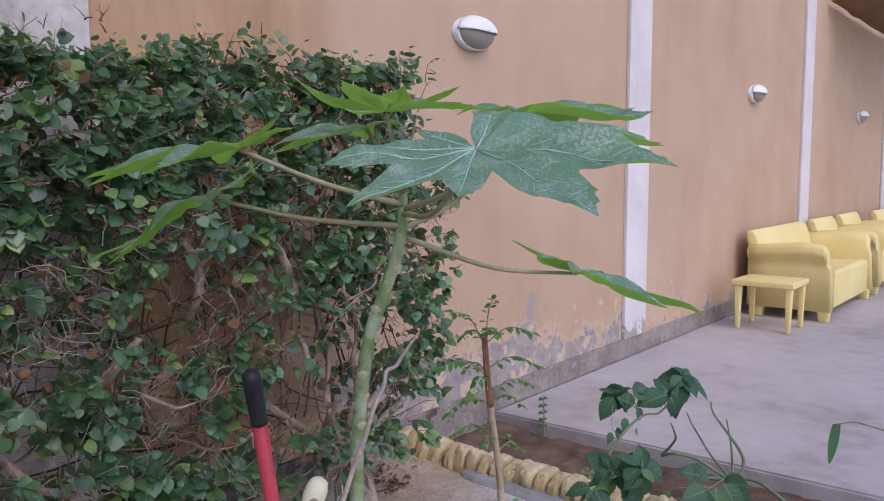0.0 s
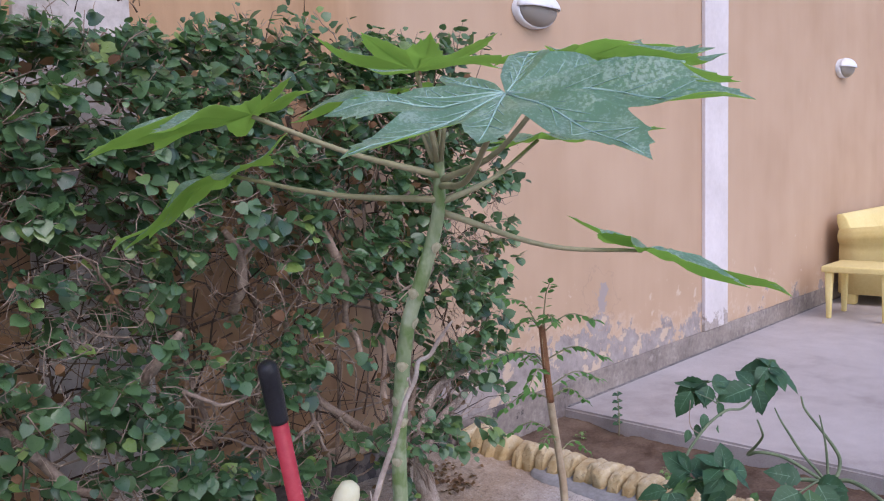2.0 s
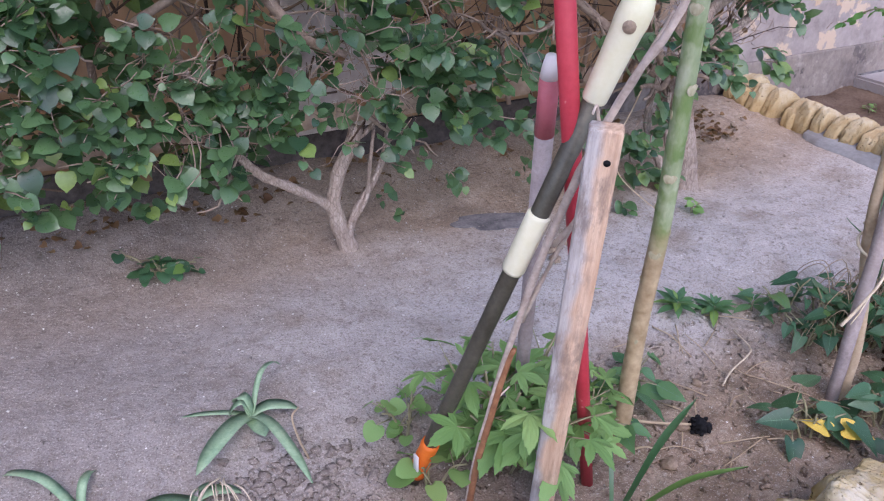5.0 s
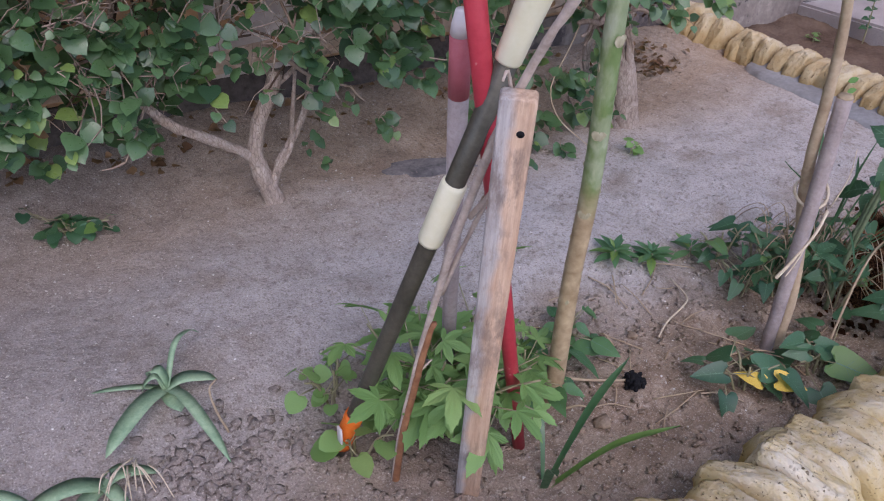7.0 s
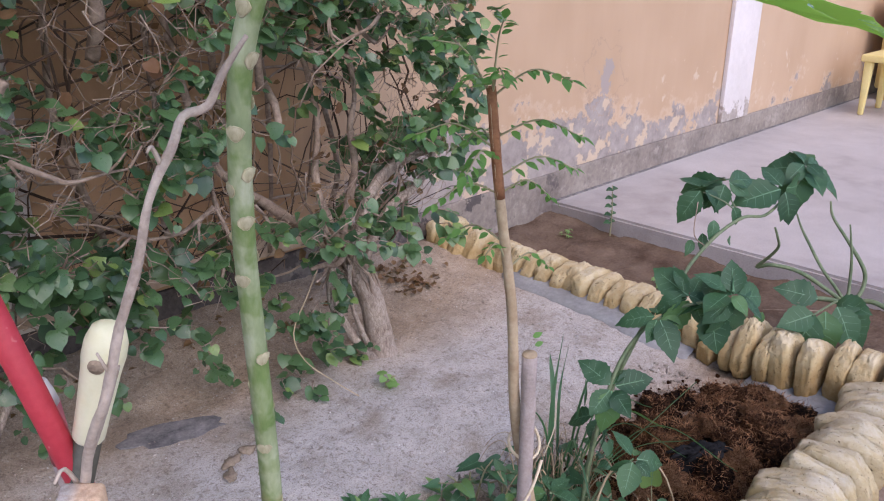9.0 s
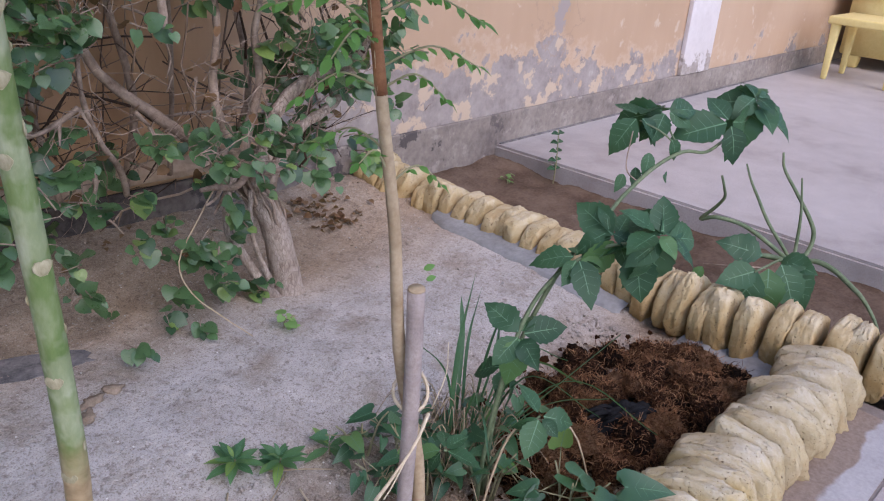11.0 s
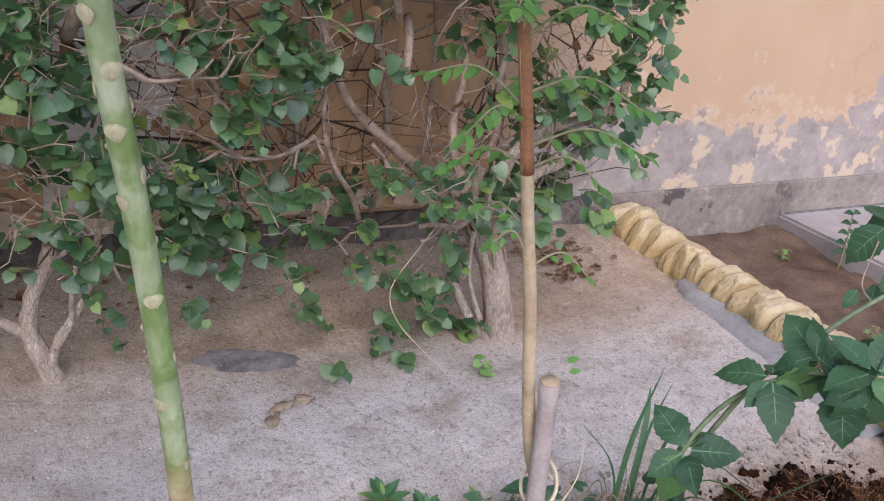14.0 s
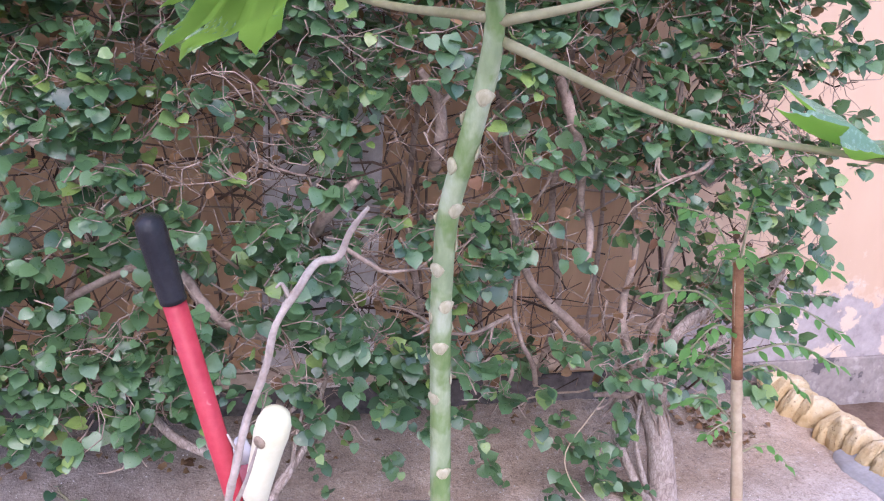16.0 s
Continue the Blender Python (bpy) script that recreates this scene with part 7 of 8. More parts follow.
aloe((1.444, 2.315, gz(1.444, 2.315) + 0.012), [((-0.72, -0.62, 0.03), 0.19, 0.014), ((0.14, -0.95, 0.055), 0.25, 0.008), ((0.90, -0.28, 0.025), 0.095, 0.012), ((-0.90, 0.42, 0.012), 0.14, 0.005), ((0.05, -0.9, 0.004), 0.075, 0.015), ((0.65, 0.75, 0.09), 0.16, 0.004), ((-0.25, 0.5, 0.05), 0.05, 0.009), ((-0.6, 0.1, 0.05), 0.045, 0.006)], "fleshy pale green aloe sprawling on dry soil")
aloe((1.285, 2.175, gz(1.285, 2.175)), [((0.95, -0.2, 0.03), 0.09, 0.010), ((-0.98, 0.05, 0.03), 0.13, 0.014), ((-0.6, -0.7, 0.03), 0.14, 0.012), ((0.6, 0.3, 0.02), 0.06, 0.008), ((0.2, -0.9, 0.03), 0.10, 0.009)], "fleshy yellowish aloe with dried roots showing")
aloe((1.10, 2.235, gz(1.10, 2.235)), [((-0.62, 0.78, 0.075), 0.20, 0.007), ((0.35, 0.75, 0.055), 0.10, 0.006), ((-0.9, -0.3, 0.05), 0.15, 0.009), ((0.6, -0.6, 0.04), 0.11, 0.008)], "fleshy green aloe with arching pointed leaves")



def make_caked_earth():
    """Cakes of damp earth lifted round the aloes, with pale roots hanging out."""
    r = random.Random(71)
    so = Soup()
    at = Vector((1.47, 2.13, gz(1.47, 2.13)))
    for k in range(260):
        x, y = 1.47 + r.gauss(0, 0.085), 2.13 + r.gauss(0, 0.055)
        q = 0.003 + 0.013 * r.random() ** 2
        v, f = lump(1.0, 0.9, k + 40, (q, q * r.uniform(0.6, 1.0), q * r.uniform(0.35, 0.6)), 2)
        m = pose(x, y, gz(x, y) + q * 0.12, r.gauss(0, 12), r.gauss(0, 12), r.uniform(0, 360))
        so.add([m @ Vector(p) - at for p in v], f)
    ob = new("earth_crumbs", so.mesh("earth_crumbs", M["soil"]))
    ob.location = at
    tagged(ob, "loose crumbs of caked earth beside the aloes", "soil", "", "stuff")
    at = Vector((1.33, 2.17, gz(1.33, 2.17)))
    roots = thing("aloe_roots", at, "bunch of pale dry roots hanging from the aloes", "roots")
    for k in range(12):
        p = Vector((r.gauss(0, 0.012), r.gauss(0, 0.01), 0.03))
        d = Vector((r.gauss(-0.02, 0.03), r.uniform(-0.10, -0.03), 0))
        part("root", mesh("root", *tube([p, p + d * 0.5 + Vector((0, 0, 0.008)), p + d + Vector((0, 0, -0.022))], [0.0018, 0.001], 5, 4), M["string"]), roots)


make_caked_earth()

# ---------------- terrace furniture ----------------


def profile_mesh(name, outline, lo, hi, axis, material, bevel=0.012):
    """A closed outline drawn out along x or y, with rounded edges."""
    bm = bmesh.new()
    rings = []
    for q in (lo, hi):
        rings.append([bm.verts.new((q, a, b) if axis == "x" else (a, q, b)) for a, b in outline])
    n = len(outline)
    bm.faces.new(rings[0])
    bm.faces.new(rings[1][::-1])
    for i in range(n):
        j = (i + 1) % n
        bm.faces.new((rings[0][i], rings[1][i], rings[1][j], rings[0][j]))
    bmesh.ops.recalc_face_normals(bm, faces=bm.faces[:])
    bmesh.ops.bevel(bm, geom=bm.edges[:], offset=bevel, segments=3, affect="EDGES", profile=0.5, clamp_overlap=True)
    return bm_mesh(name, bm, material)


def make_seat(name, length, label, group):
    """Moulded one-piece seat: low seat block, leaning rolled back, flared arms. Its back is towards y = 0.86, its left end at x = 0."""
    seat = thing(name, (0, 0, 0), label, "sofa" if length > 1.3 else "armchair", group)
    body = [(0.06, 0.10), (0.06, 0.43), (0.10, 0.455), (0.62, 0.42), (0.70, 0.42), (0.72, 0.10)]
    part("seat", profile_mesh("seat", body, 0.10, length - 0.10, "x", M["plastic"], 0.015), seat)
    back = [(0.60, 0.40), (0.66, 0.62), (0.735, 0.80), (0.775, 0.845), (0.83, 0.835), (0.825, 0.76), (0.775, 0.55), (0.74, 0.12), (0.66, 0.10)]
    part("backrest", profile_mesh("backrest", back, 0.05, length - 0.05, "x", M["plastic"], 0.016), seat)
    arm = [(0.13, 0.10), (0.03, 0.10), (0.035, 0.50), (0.045, 0.58), (0.0, 0.625), (-0.015, 0.70), (0.03, 0.755), (0.09, 0.74), (0.125, 0.66), (0.15, 0.50)]
    for end in (0, 1):
        bm = bmesh.new()
        rows = []
        for y, drop in ((0.015, 0.06), (0.05, 0.02), (0.30, 0.0), (0.60, 0.03), (0.80, 0.05)):
            rows.append([bm.verts.new(((x if not end else length - x), y + (0.05 if b > 0.5 and y < 0.1 else 0), b - drop * ease(0.45, 0.7, b))) for x, b in arm])
        n = len(arm)
        for q in range(len(rows) - 1):
            for i in range(n):
                j = (i + 1) % n
                bm.faces.new((rows[q][i], rows[q + 1][i], rows[q + 1][j], rows[q][j]))
        bm.faces.new(rows[0])
        bm.faces.new(rows[-1][::-1])
        bmesh.ops.recalc_face_normals(bm, faces=bm.faces[:])
        sharp = [e for e in bm.edges if e.calc_face_angle(0) > 0.6]
        bmesh.ops.bevel(bm, geom=sharp, offset=0.010, segments=2, affect="EDGES", clamp_overlap=True)
        part("armrest", bm_mesh("armrest", bm, M["plastic"]), seat)
    for fx in (0.10, length - 0.10):
        for fy in (0.09, 0.70):
            part("foot", bm_mesh("foot", box_bm((0.11, 0.11, 0.12), (fx, fy, 0.06), 0.012, 2, 0.8), M["plastic"]), seat)
    return seat


sofa = make_seat("sofa", 1.92, "pale yellow moulded plastic sofa against the wall", "yellow terrace seats")
sofa.matrix_basis = pose(8.93, 2.45, 0.048)
chair = make_seat("armchair", 1.08, "pale yellow moulded plastic armchair beside the sofa", "yellow terrace seats")
chair.matrix_basis = pose(11.08, 2.44, 0.048)
for cx, cy, rz in ((12.42, 2.44, 0), (13.75, 2.3, -4), (15.2, 2.3, 3)):
    copy_thing(chair, pose(cx, cy, 0.048, 0, 0, rz))


def make_table():
    t = thing("side_table", (8.16, 2.58, 0.048), "small square pale yellow plastic side table", "table")
    bm = box_bm((0.50, 0.54, 0.055), (0.25, 0.28, 0.4275), 0.012, 3)
    part("tabletop", bm_mesh("tabletop", bm, M["plastic"]), t)
    for x in (0.055, 0.445):
        for y in (0.06, 0.50):
            part("leg", bm_mesh("leg", box_bm((0.062, 0.062, 0.402), (x, y, 0.201), 0.010, 2, 0.62), M["plastic"]), t)


make_table()


def make_lamp():
    """Oval bulkhead lamp: ring on the wall, glass bowl, white eyelid over its upper half. Its back lies in y = 0."""
    lamp = thing("wall_lamp", (0, 0, 0), "white oval bulkhead wall lamp with an eyelid hood and grey glass", "lamp", "wall lamps")
    W, Hh = 0.168, 0.092

    def shell(name, w, h, d0, d1, lo, hi, material, flat=0.0, parent=None, label=""):
        v, f = [], []
        A, B = 20, 7
        for i in range(A + 1):
            a = radians(lo + (hi - lo) * i / A)
            for j in range(B + 1):
                q = j / B * math.pi / 2
                v.append((w * math.cos(a) * math.cos(q), -(d0 + (d1 - d0) * math.sin(q)), h * math.sin(a) * math.cos(q)))
        for i in range(A):
            for j in range(B):
                p = i * (B + 1) + j
                f.append((p, p + 1, p + B + 2, p + B + 1))
        me = mesh(name, v, f, material)
        ob = part(name, me, parent, label)
        sol = ob.modifiers.new("thick", "SOLIDIFY")
        sol.thickness = 0.004
        return ob

    shell("glass", W * 0.9, Hh * 0.9, 0.03, 0.105, 0, 360, M["glass"], parent=lamp, label="frosted grey glass bowl")
    shell("hood", W * 0.99, Hh * 1.0, 0.035, 0.125, 4, 176, M["lamp_white"], parent=lamp, label="white eyelid hood")
    v, f = [], []
    for i in range(28):
        a = 2 * math.pi * i / 28
        for s, y in ((1.0, 0.0), (1.0, -0.03), (0.97, -0.04), (0.88, -0.04), (0.88, -0.02)):
            v.append((W * s * math.cos(a), y, Hh * s * math.sin(a)))
    for i in range(28):
        j = (i + 1) % 28
        for q in range(4):
            f.append((5 * i + q, 5 * i + q + 1, 5 * j + q + 1, 5 * j + q))
    part("ring", mesh("ring", v, f, M["lamp_white"]), lamp)
    return lamp


lamp = make_lamp()
lamp.matrix_basis = pose(4.52, WALL_Y - 0.002, 2.245)
for lx in (9.36, 14.15, 18.9):
    copy_thing(lamp, pose(lx, WALL_Y - 0.002, 2.25))


def make_sail():
    nx, ny = 16, 18
    v = []
    for j in range(ny + 1):
        for i in range(nx + 1):
            u, w = i / nx, j / ny
            x = 12.1 + 3.6 * u + 0.3 * w
            y = 3.34 - 1.5 * w
            z = 3.60 + 0.25 * w - 0.05 * math.sin(math.pi * u) * (0.4 + w)
            v.append((x, y, z + 0.03 * noise.noise(Vector((x * 2, y * 2, 1)))))
    f = [(j * (nx + 1) + i, j * (nx + 1) + i + 1, (j + 1) * (nx + 1) + i + 1, (j + 1) * (nx + 1) + i) for j in range(ny) for i in range(nx)]
    at = (11.9, 3.34, 3.58)
    ob = tagged(new("shade_sail", mesh("shade_sail", shifted(v, at), f, M["sail"])), "brown canvas shade sail hanging from the wall over the terrace", "shade sail")
    ob.location = at
    ob.modifiers.new("thick", "SOLIDIFY").thickness = 0.006


make_sail()

# ---------------- small things on the soil ----------------


def lay(name, pts, radii, material, label, category, sides=6, group=""):
    at = Vector(pts[0])
    ob = tagged(new(name, mesh(name, *tube([Vector(p) - at for p in pts], radii, sides, 4, 0.15), material)), label, category, group)
    ob.location = at
    return ob


def on(x, y, h=0.004):
    return (x, y, gz(x, y) + h)


def make_litter():
    r = random.Random(44)
    lay("dry_stalk", [on(2.14, 2.0, 0.02), on(2.20, 1.955, 0.015), on(2.28, 1.91, 0.02)], [0.0038, 0.003], M["dry"], "straight dry straw-coloured stalk on the soil", "stalk", group="dry stalks")
    for p0, p1, w in (((2.17, 2.10), (2.20, 2.02), 0.003), ((2.30, 1.97), (2.29, 1.93), 0.0026), ((2.44, 2.22), (2.46, 2.10), 0.003), ((2.50, 2.20), (2.44, 2.12), 0.003), ((2.38, 1.80), (2.44, 1.74), 0.003), ((2.30, 2.2), (2.37, 2.19), 0.0025),
                       ((2.40, 1.92), (2.45, 1.93), 0.0025), ((2.72, 1.80), (2.84, 1.82), 0.003), ((2.22, 1.88), (2.25, 1.92), 0.003), ((2.60, 2.20), (2.72, 2.13), 0.003), ((2.13, 1.93), (2.17, 1.90), 0.004)):
        mid = on((p0[0] + p1[0]) / 2 + r.gauss(0, 0.006), (p0[1] + p1[1]) / 2 + r.gauss(0, 0.006), 0.012)
        lay("dry_stalk", [on(*p0, 0.006), mid, on(*p1, 0.008)], [0.7 * w, w * 0.4], M["dry"], "short dry straw-coloured stalk on the soil", "stalk", group="dry stalks")
    for _ in range(26):
        x, y, w = r.uniform(2.15, 2.80), r.uniform(1.78, 2.18), r.uniform(0, 6.28)
        ln = r.uniform(0.02, 0.07)
        dx, dy = ln * math.cos(w), ln * math.sin(w)
        lay("dry_stalk", [on(x - dx, y - dy, 0.005), on(x + r.gauss(0, 0.006), y + r.gauss(0, 0.006), 0.010), on(x + dx, y + dy, 0.006)], [0.0017, 0.0010], M["dry"], "short dry straw-coloured stalk on the soil", "stalk", group="dry stalks")
    lay("dry_runner", [on(2.62, 2.12, 0.01), on(2.60, 2.05, 0.012), on(2.56, 2.02, 0.02), on(2.50, 2.01, 0.014), on(2.44, 1.98, 0.008)], [0.0025, 0.0022], M["string"], "thin curling dry runner on the soil", "stalk")
    lay("dry_runner", [on(2.54, 1.86, 0.004), on(2.60, 1.835, 0.008), on(2.66, 1.80, 0.006), on(2.68, 1.79, 0.01)], [0.002, 0.0018], M["dry"], "thin dry runner at the foot of the stake", "stalk")
    lay("bent_straw", [on(2.74, 1.76, 0.01), (2.86, 1.80, 0.10), (2.92, 1.79, 0.17), (3.02, 1.74, 0.14), on(3.08, 1.70, 0.03)], [0.0028, 0.002], M["dry"], "bent dry grass stalk standing from the soil", "stalk")
    lay("hanging_tendril", [(2.90, 2.85, 0.36), (2.82, 2.80, 0.31), (2.74, 2.77, 0.22), (2.76, 2.75, 0.13), (2.82, 2.70, 0.06), (2.86, 2.63, 0.02)], [0.0024, 0.0018], M["dry"], "bare curling runner trailing to the ground from the shrub", "runner")
    lay("root_loop", [on(1.515, 2.185, 0.0), on(1.505, 2.21, 0.03), on(1.505, 2.24, 0.055), on(1.525, 2.255, 0.06)], [0.0025, 0.0018], M["dry"], "pale dried root loop sticking out of the soil", "root")
    # bleached yellow leaf under the bindweed
    at = Vector((2.52, 1.725, gz(2.52, 1.725)))
    yl = thing("yellow_leaf", at, "withered bright yellow leaf among the bindweed", "leaf")
    v, f, s = leaf_shape(ARROW, 0.2, 0.2, wave=0.1, seed=4)
    me = mesh("blade", v, f, M["yellow_leaf"])
    part("blade", me, yl, at=aim((0, 0, 0.045), (0.6, -0.55, -0.1), (-0.2, -0.4, 0.9), 0.066))
    part("blade", me, yl, at=aim((-0.03, 0.02, 0.04), (-0.3, 0.6, 0.1), (-0.2, -0.4, 0.9), 0.055))
    part("stem", mesh("stem", *tube([(0.01, 0.0, -0.01), (0, 0, 0.045)], [0.002, 0.0015], 5), M["yellow_leaf"]), yl)
    # dark seed head and clods
    for x, y, q, m, nm, lb in ((2.295, 1.905, 0.021, "black", "seed_head", "round black knobbly seed head on the soil"), (2.27, 1.93, 0.018, "clod", "earth_clod", "dark brown clod of earth"), (2.17, 1.86, 0.017, "clod", "earth_clod", "dark brown clod of earth"), (2.40, 2.02, 0.012, "clod", "earth_clod", "dark brown clod of earth")):
        if nm == "seed_head":
            so = Soup()
            for i in range(30):
                a = lump(0.0055, 0.3, i, sub=1)
                w, z = r.uniform(0, 6.28), r.uniform(-0.4, 1)
                c = Vector((math.cos(w) * math.sqrt(max(0, 1 - z * z)), math.sin(w) * math.sqrt(max(0, 1 - z * z)), z)) * q
                so.add([Vector(p) + c for p in a[0]], a[1])
            a = lump(q * 0.95, 0.2, 2)
            so.add(*a)
            ob = new(nm, so.mesh(nm, M[m]))
        else:
            ob = new(nm, mesh(nm, *lump(q, 0.6, r.random() * 9, (1, 1, 0.7)), M[m]))
        ob.location = on(x, y, q * 0.5)
        tagged(ob, lb, "clod" if nm == "earth_clod" else "seed head")
    # flat slate half sunk in the sand
    bm = bmesh.new()
    ring = []
    for i in range(18):
        a = 2 * math.pi * i / 18
        k = 0.9 + 0.45 * noise.noise(Vector((math.cos(a) * 2.4, math.sin(a) * 2.4, 4)))
        ring.append((0.145 * k * math.cos(a), 0.062 * k * math.sin(a)))
    tv = [bm.verts.new((x, y, 0.010)) for x, y in ring]
    bv = [bm.verts.new((x * 1.04, y * 1.04, -0.03)) for x, y in ring]
    bm.faces.new(tv)
    for i in range(18):
        j = (i + 1) % 18
        bm.faces.new((tv[i], bv[i], bv[j], tv[j]))
    bmesh.ops.recalc_face_normals(bm, faces=bm.faces[:])
    sl = tagged(new("slate_slab", bm_mesh("slate_slab", bm, M["slate"], False)), "flat dark slate half sunk in the sand", "stone")
    sl.matrix_basis = pose(2.385, 2.84, gz(2.385, 2.84) - 0.004, 0, 0, -20)
    # a broken hollow in the sand: thin raised crust pieces
    for dx, dy, rz in ((0, 0, 10), (0.06, 0.02, -30), (-0.03, -0.05, 60)):
        ob = new("soil_crust", mesh("soil_crust", *lump(0.024, 0.9, dx * 50 + 3, (1, 0.6, 0.35), 3), M["clod"]))
        tagged(ob, "broken lump of crusted sandy soil", "clod", "soil crust lumps")
        ob.matrix_basis = pose(2.41 + dx, 2.60 + dy, gz(2.41, 2.6) + 0.004, 10, 0, rz)
    # pebbles and crumbs
    for key, n, lo, hi, y0, y1 in (("pebble", 1900, 0.0012, 0.0042, 1.65, 3.25), ("clod", 6000, 0.0012, 0.0085, 1.62, 2.2), ("clod", 1300, 0.0012, 0.0048, 2.2, 3.35)):
        so = Soup()
        shapes = [lump(1.0, 1.7, i + 1, (1, 0.8, 0.5), 2 if key == "clod" else 1) for i in range(7)]
        for _ in range(n):
            x, y = r.uniform(0.9, 3.8), r.uniform(y0, y1)
            q = lo + (hi - lo) * r.random() ** (3.2 if key == "clod" else 3)
            c = Vector(on(x, y, q * 0.3))
            a = shapes[r.randrange(7)]
            w = r.uniform(0, 6.28)
            cs, sn = math.cos(w), math.sin(w)
            so.add([Vector((p[0] * cs - p[1] * sn, p[0] * sn + p[1] * cs, p[2])) * q + c for p in a[0]], a[1])
        ob = new("pebbles" if key == "pebble" else "soil_crumbs", so.mesh("crumbs", M["soil" if key == "clod" else key]))
        tagged(ob, "tiny pale pebbles scattered on the soil" if key == "pebble" else "brown crumbs of earth scattered on the soil", "gravel" if key == "pebble" else "soil", "", "stuff")
    # fallen brown leaves along the wall foot
    V, F = [], []
    hv, hf, _ = leaf_shape(HEART, 0.4, 0.3, wave=0.2)
    hv = np.array(hv)
    for _ in range(190):
        x = r.choice((r.uniform(1.0, 2.2), r.gauss(3.52, 0.07), r.uniform(1.0, 3.4)))
        y = r.uniform(3.12, 3.33) if x < 3.4 else r.uniform(3.05, 3.25)
        m = aim(on(x, y, 0.012), (r.gauss(0, 1), r.gauss(0, 1), 0.1), (r.gauss(0, 0.5), r.gauss(0, 0.5), 1), r.uniform(0.014, 0.030))
        w = np.array(m)[:3]
        o = len(V) * len(hv)
        V.append(hv @ w[:, :3].T + w[:, 3])
        F.extend(tuple(o + q for q in f) for f in hf)
    tagged(new("fallen_leaves", mesh("fallen_leaves", np.concatenate(V).tolist(), F, M["deadleaf"])), "dry brown leaves lying along the foot of the wall", "leaf litter", "", "stuff")


make_litter()


def make_peat():
    """Torn lumps of dark coir heaped in the corner of the bed."""
    r = random.Random(55)
    cx, cy, wx, wy = 3.43, 1.82, 0.40, 0.21

    def hgt(x, y):
        u = ((x - cx) / wx) ** 2 + ((y - cy) / wy) ** 2
        p = Vector((x, y, 7.0))
        rug = min(1.0, max(0.0, 1.25 - u) * 1.6)
        return gz(x, y, False) - 0.024 + 0.042 * max(0.0, 1 - u) ** 0.7 + rug * (0.034 * noise.noise(p * 8) + 0.022 * noise.noise(p * 20) + 0.014 * noise.noise(p * 55) + 0.009 * noise.noise(p * 105)) - 0.09 * max(0, u - 1.0)

    at = (cx, cy, -0.06)
    heap = thing("coir_heap", at, "heap of torn dark reddish brown coir lumps on the soil", "peat heap")
    v, f = grid_sheet(cx - wx * 1.12, cx + wx * 1.02, max(cy - wy * 1.12, 1.60), cy + wy * 1.15, 0.0055, hgt)
    part("mound", mesh("mound", shifted(v, at), f, M["peat"]), heap)
    fib = Soup()

    def strand(p, d, ln):
        e = Vector((r.gauss(0, 1), r.gauss(0, 1), r.gauss(0, 0.8))).normalized()
        fib.tube([p, p + d * ln * 0.4 + e * ln * 0.15, p + d * ln * 0.6 + e * ln * 0.55, p + d * ln * 0.6 + e * ln * 1.0], [0.0008, 0.0005], 3, caps=False)

    # big torn lumps, each with a frayed skin
    shapes = []
    for i in range(6):
        bm = bmesh.new()
        bmesh.ops.create_icosphere(bm, subdivisions=4, radius=1.0)
        for q in bm.verts:
            n = q.co.copy()
            o = Vector((i * 7.7, i * 3.1, i))
            q.co = n * (1 + 0.45 * noise.noise(n * 1.5 + o) + 0.30 * noise.noise(n * 4 + o) + 0.22 * noise.noise(n * 10 + o) + 0.12 * noise.noise(n * 24 + o))
            q.co.z *= 0.72
        shapes.append(bm_mesh("clump", bm, M["clump"]))
    spots = []
    for k in range(900):
        a, q = r.uniform(0, 6.28), math.sqrt(r.random()) * 1.12
        x, y = cx + wx * q * math.cos(a), cy + wy * q * math.sin(a)
        s = r.uniform(0.022, 0.052)
        if y < 1.655 or x > 3.83 or any(math.hypot(x - p[0], y - p[1]) < 0.62 * (s + p[2]) for p in spots) or math.hypot((x - 3.37) / 0.11, (y - 1.80) / 0.07) < 1:
            continue
        spots.append((x, y, s))
        if len(spots) == 85:
            break
    spots += [(3.03, 1.86, 0.034), (3.06, 1.79, 0.04), (3.10, 1.90, 0.03), (2.97, 1.80, 0.03), (2.92, 1.73, 0.028), (3.0, 1.70, 0.032), (3.07, 1.70, 0.03), (2.86, 1.70, 0.018), (3.28, 2.06, 0.03), (3.36, 2.08, 0.024), (3.52, 2.07, 0.034)]
    for x, y, s in spots:
        c = Vector((x, y, hgt(x, y) + s * 0.62)) - Vector(at)
        part("clump", shapes[r.randrange(6)], heap, at=Matrix.Translation(c) @ pose(0, 0, 0, r.uniform(-25, 25), r.uniform(-25, 25), r.uniform(0, 360)) @ Matrix.Scale(s, 4))
        for _ in range(int(s * 5200)):
            d = Vector((r.gauss(0, 1), r.gauss(0, 1), r.gauss(0.4, 0.8))).normalized()
            strand(c + d * s * 0.85, d, r.uniform(0.006, 0.020))
    for _ in range(6500):
        a, q = r.uniform(0, 6.28), math.sqrt(r.random()) * 1.1
        x, y = cx + wx * q * math.cos(a), max(cy + wy * q * math.sin(a), 1.63)
        if x > 3.83:
            continue
        d = Vector((r.gauss(0, 1), r.gauss(0, 1), r.uniform(0.0, 1.1))).normalized()
        strand(Vector((x, y, hgt(x, y) + 0.003)) - Vector(at), d, r.uniform(0.008, 0.026))
    # crumbs thrown over the soil around it
    so = Soup()
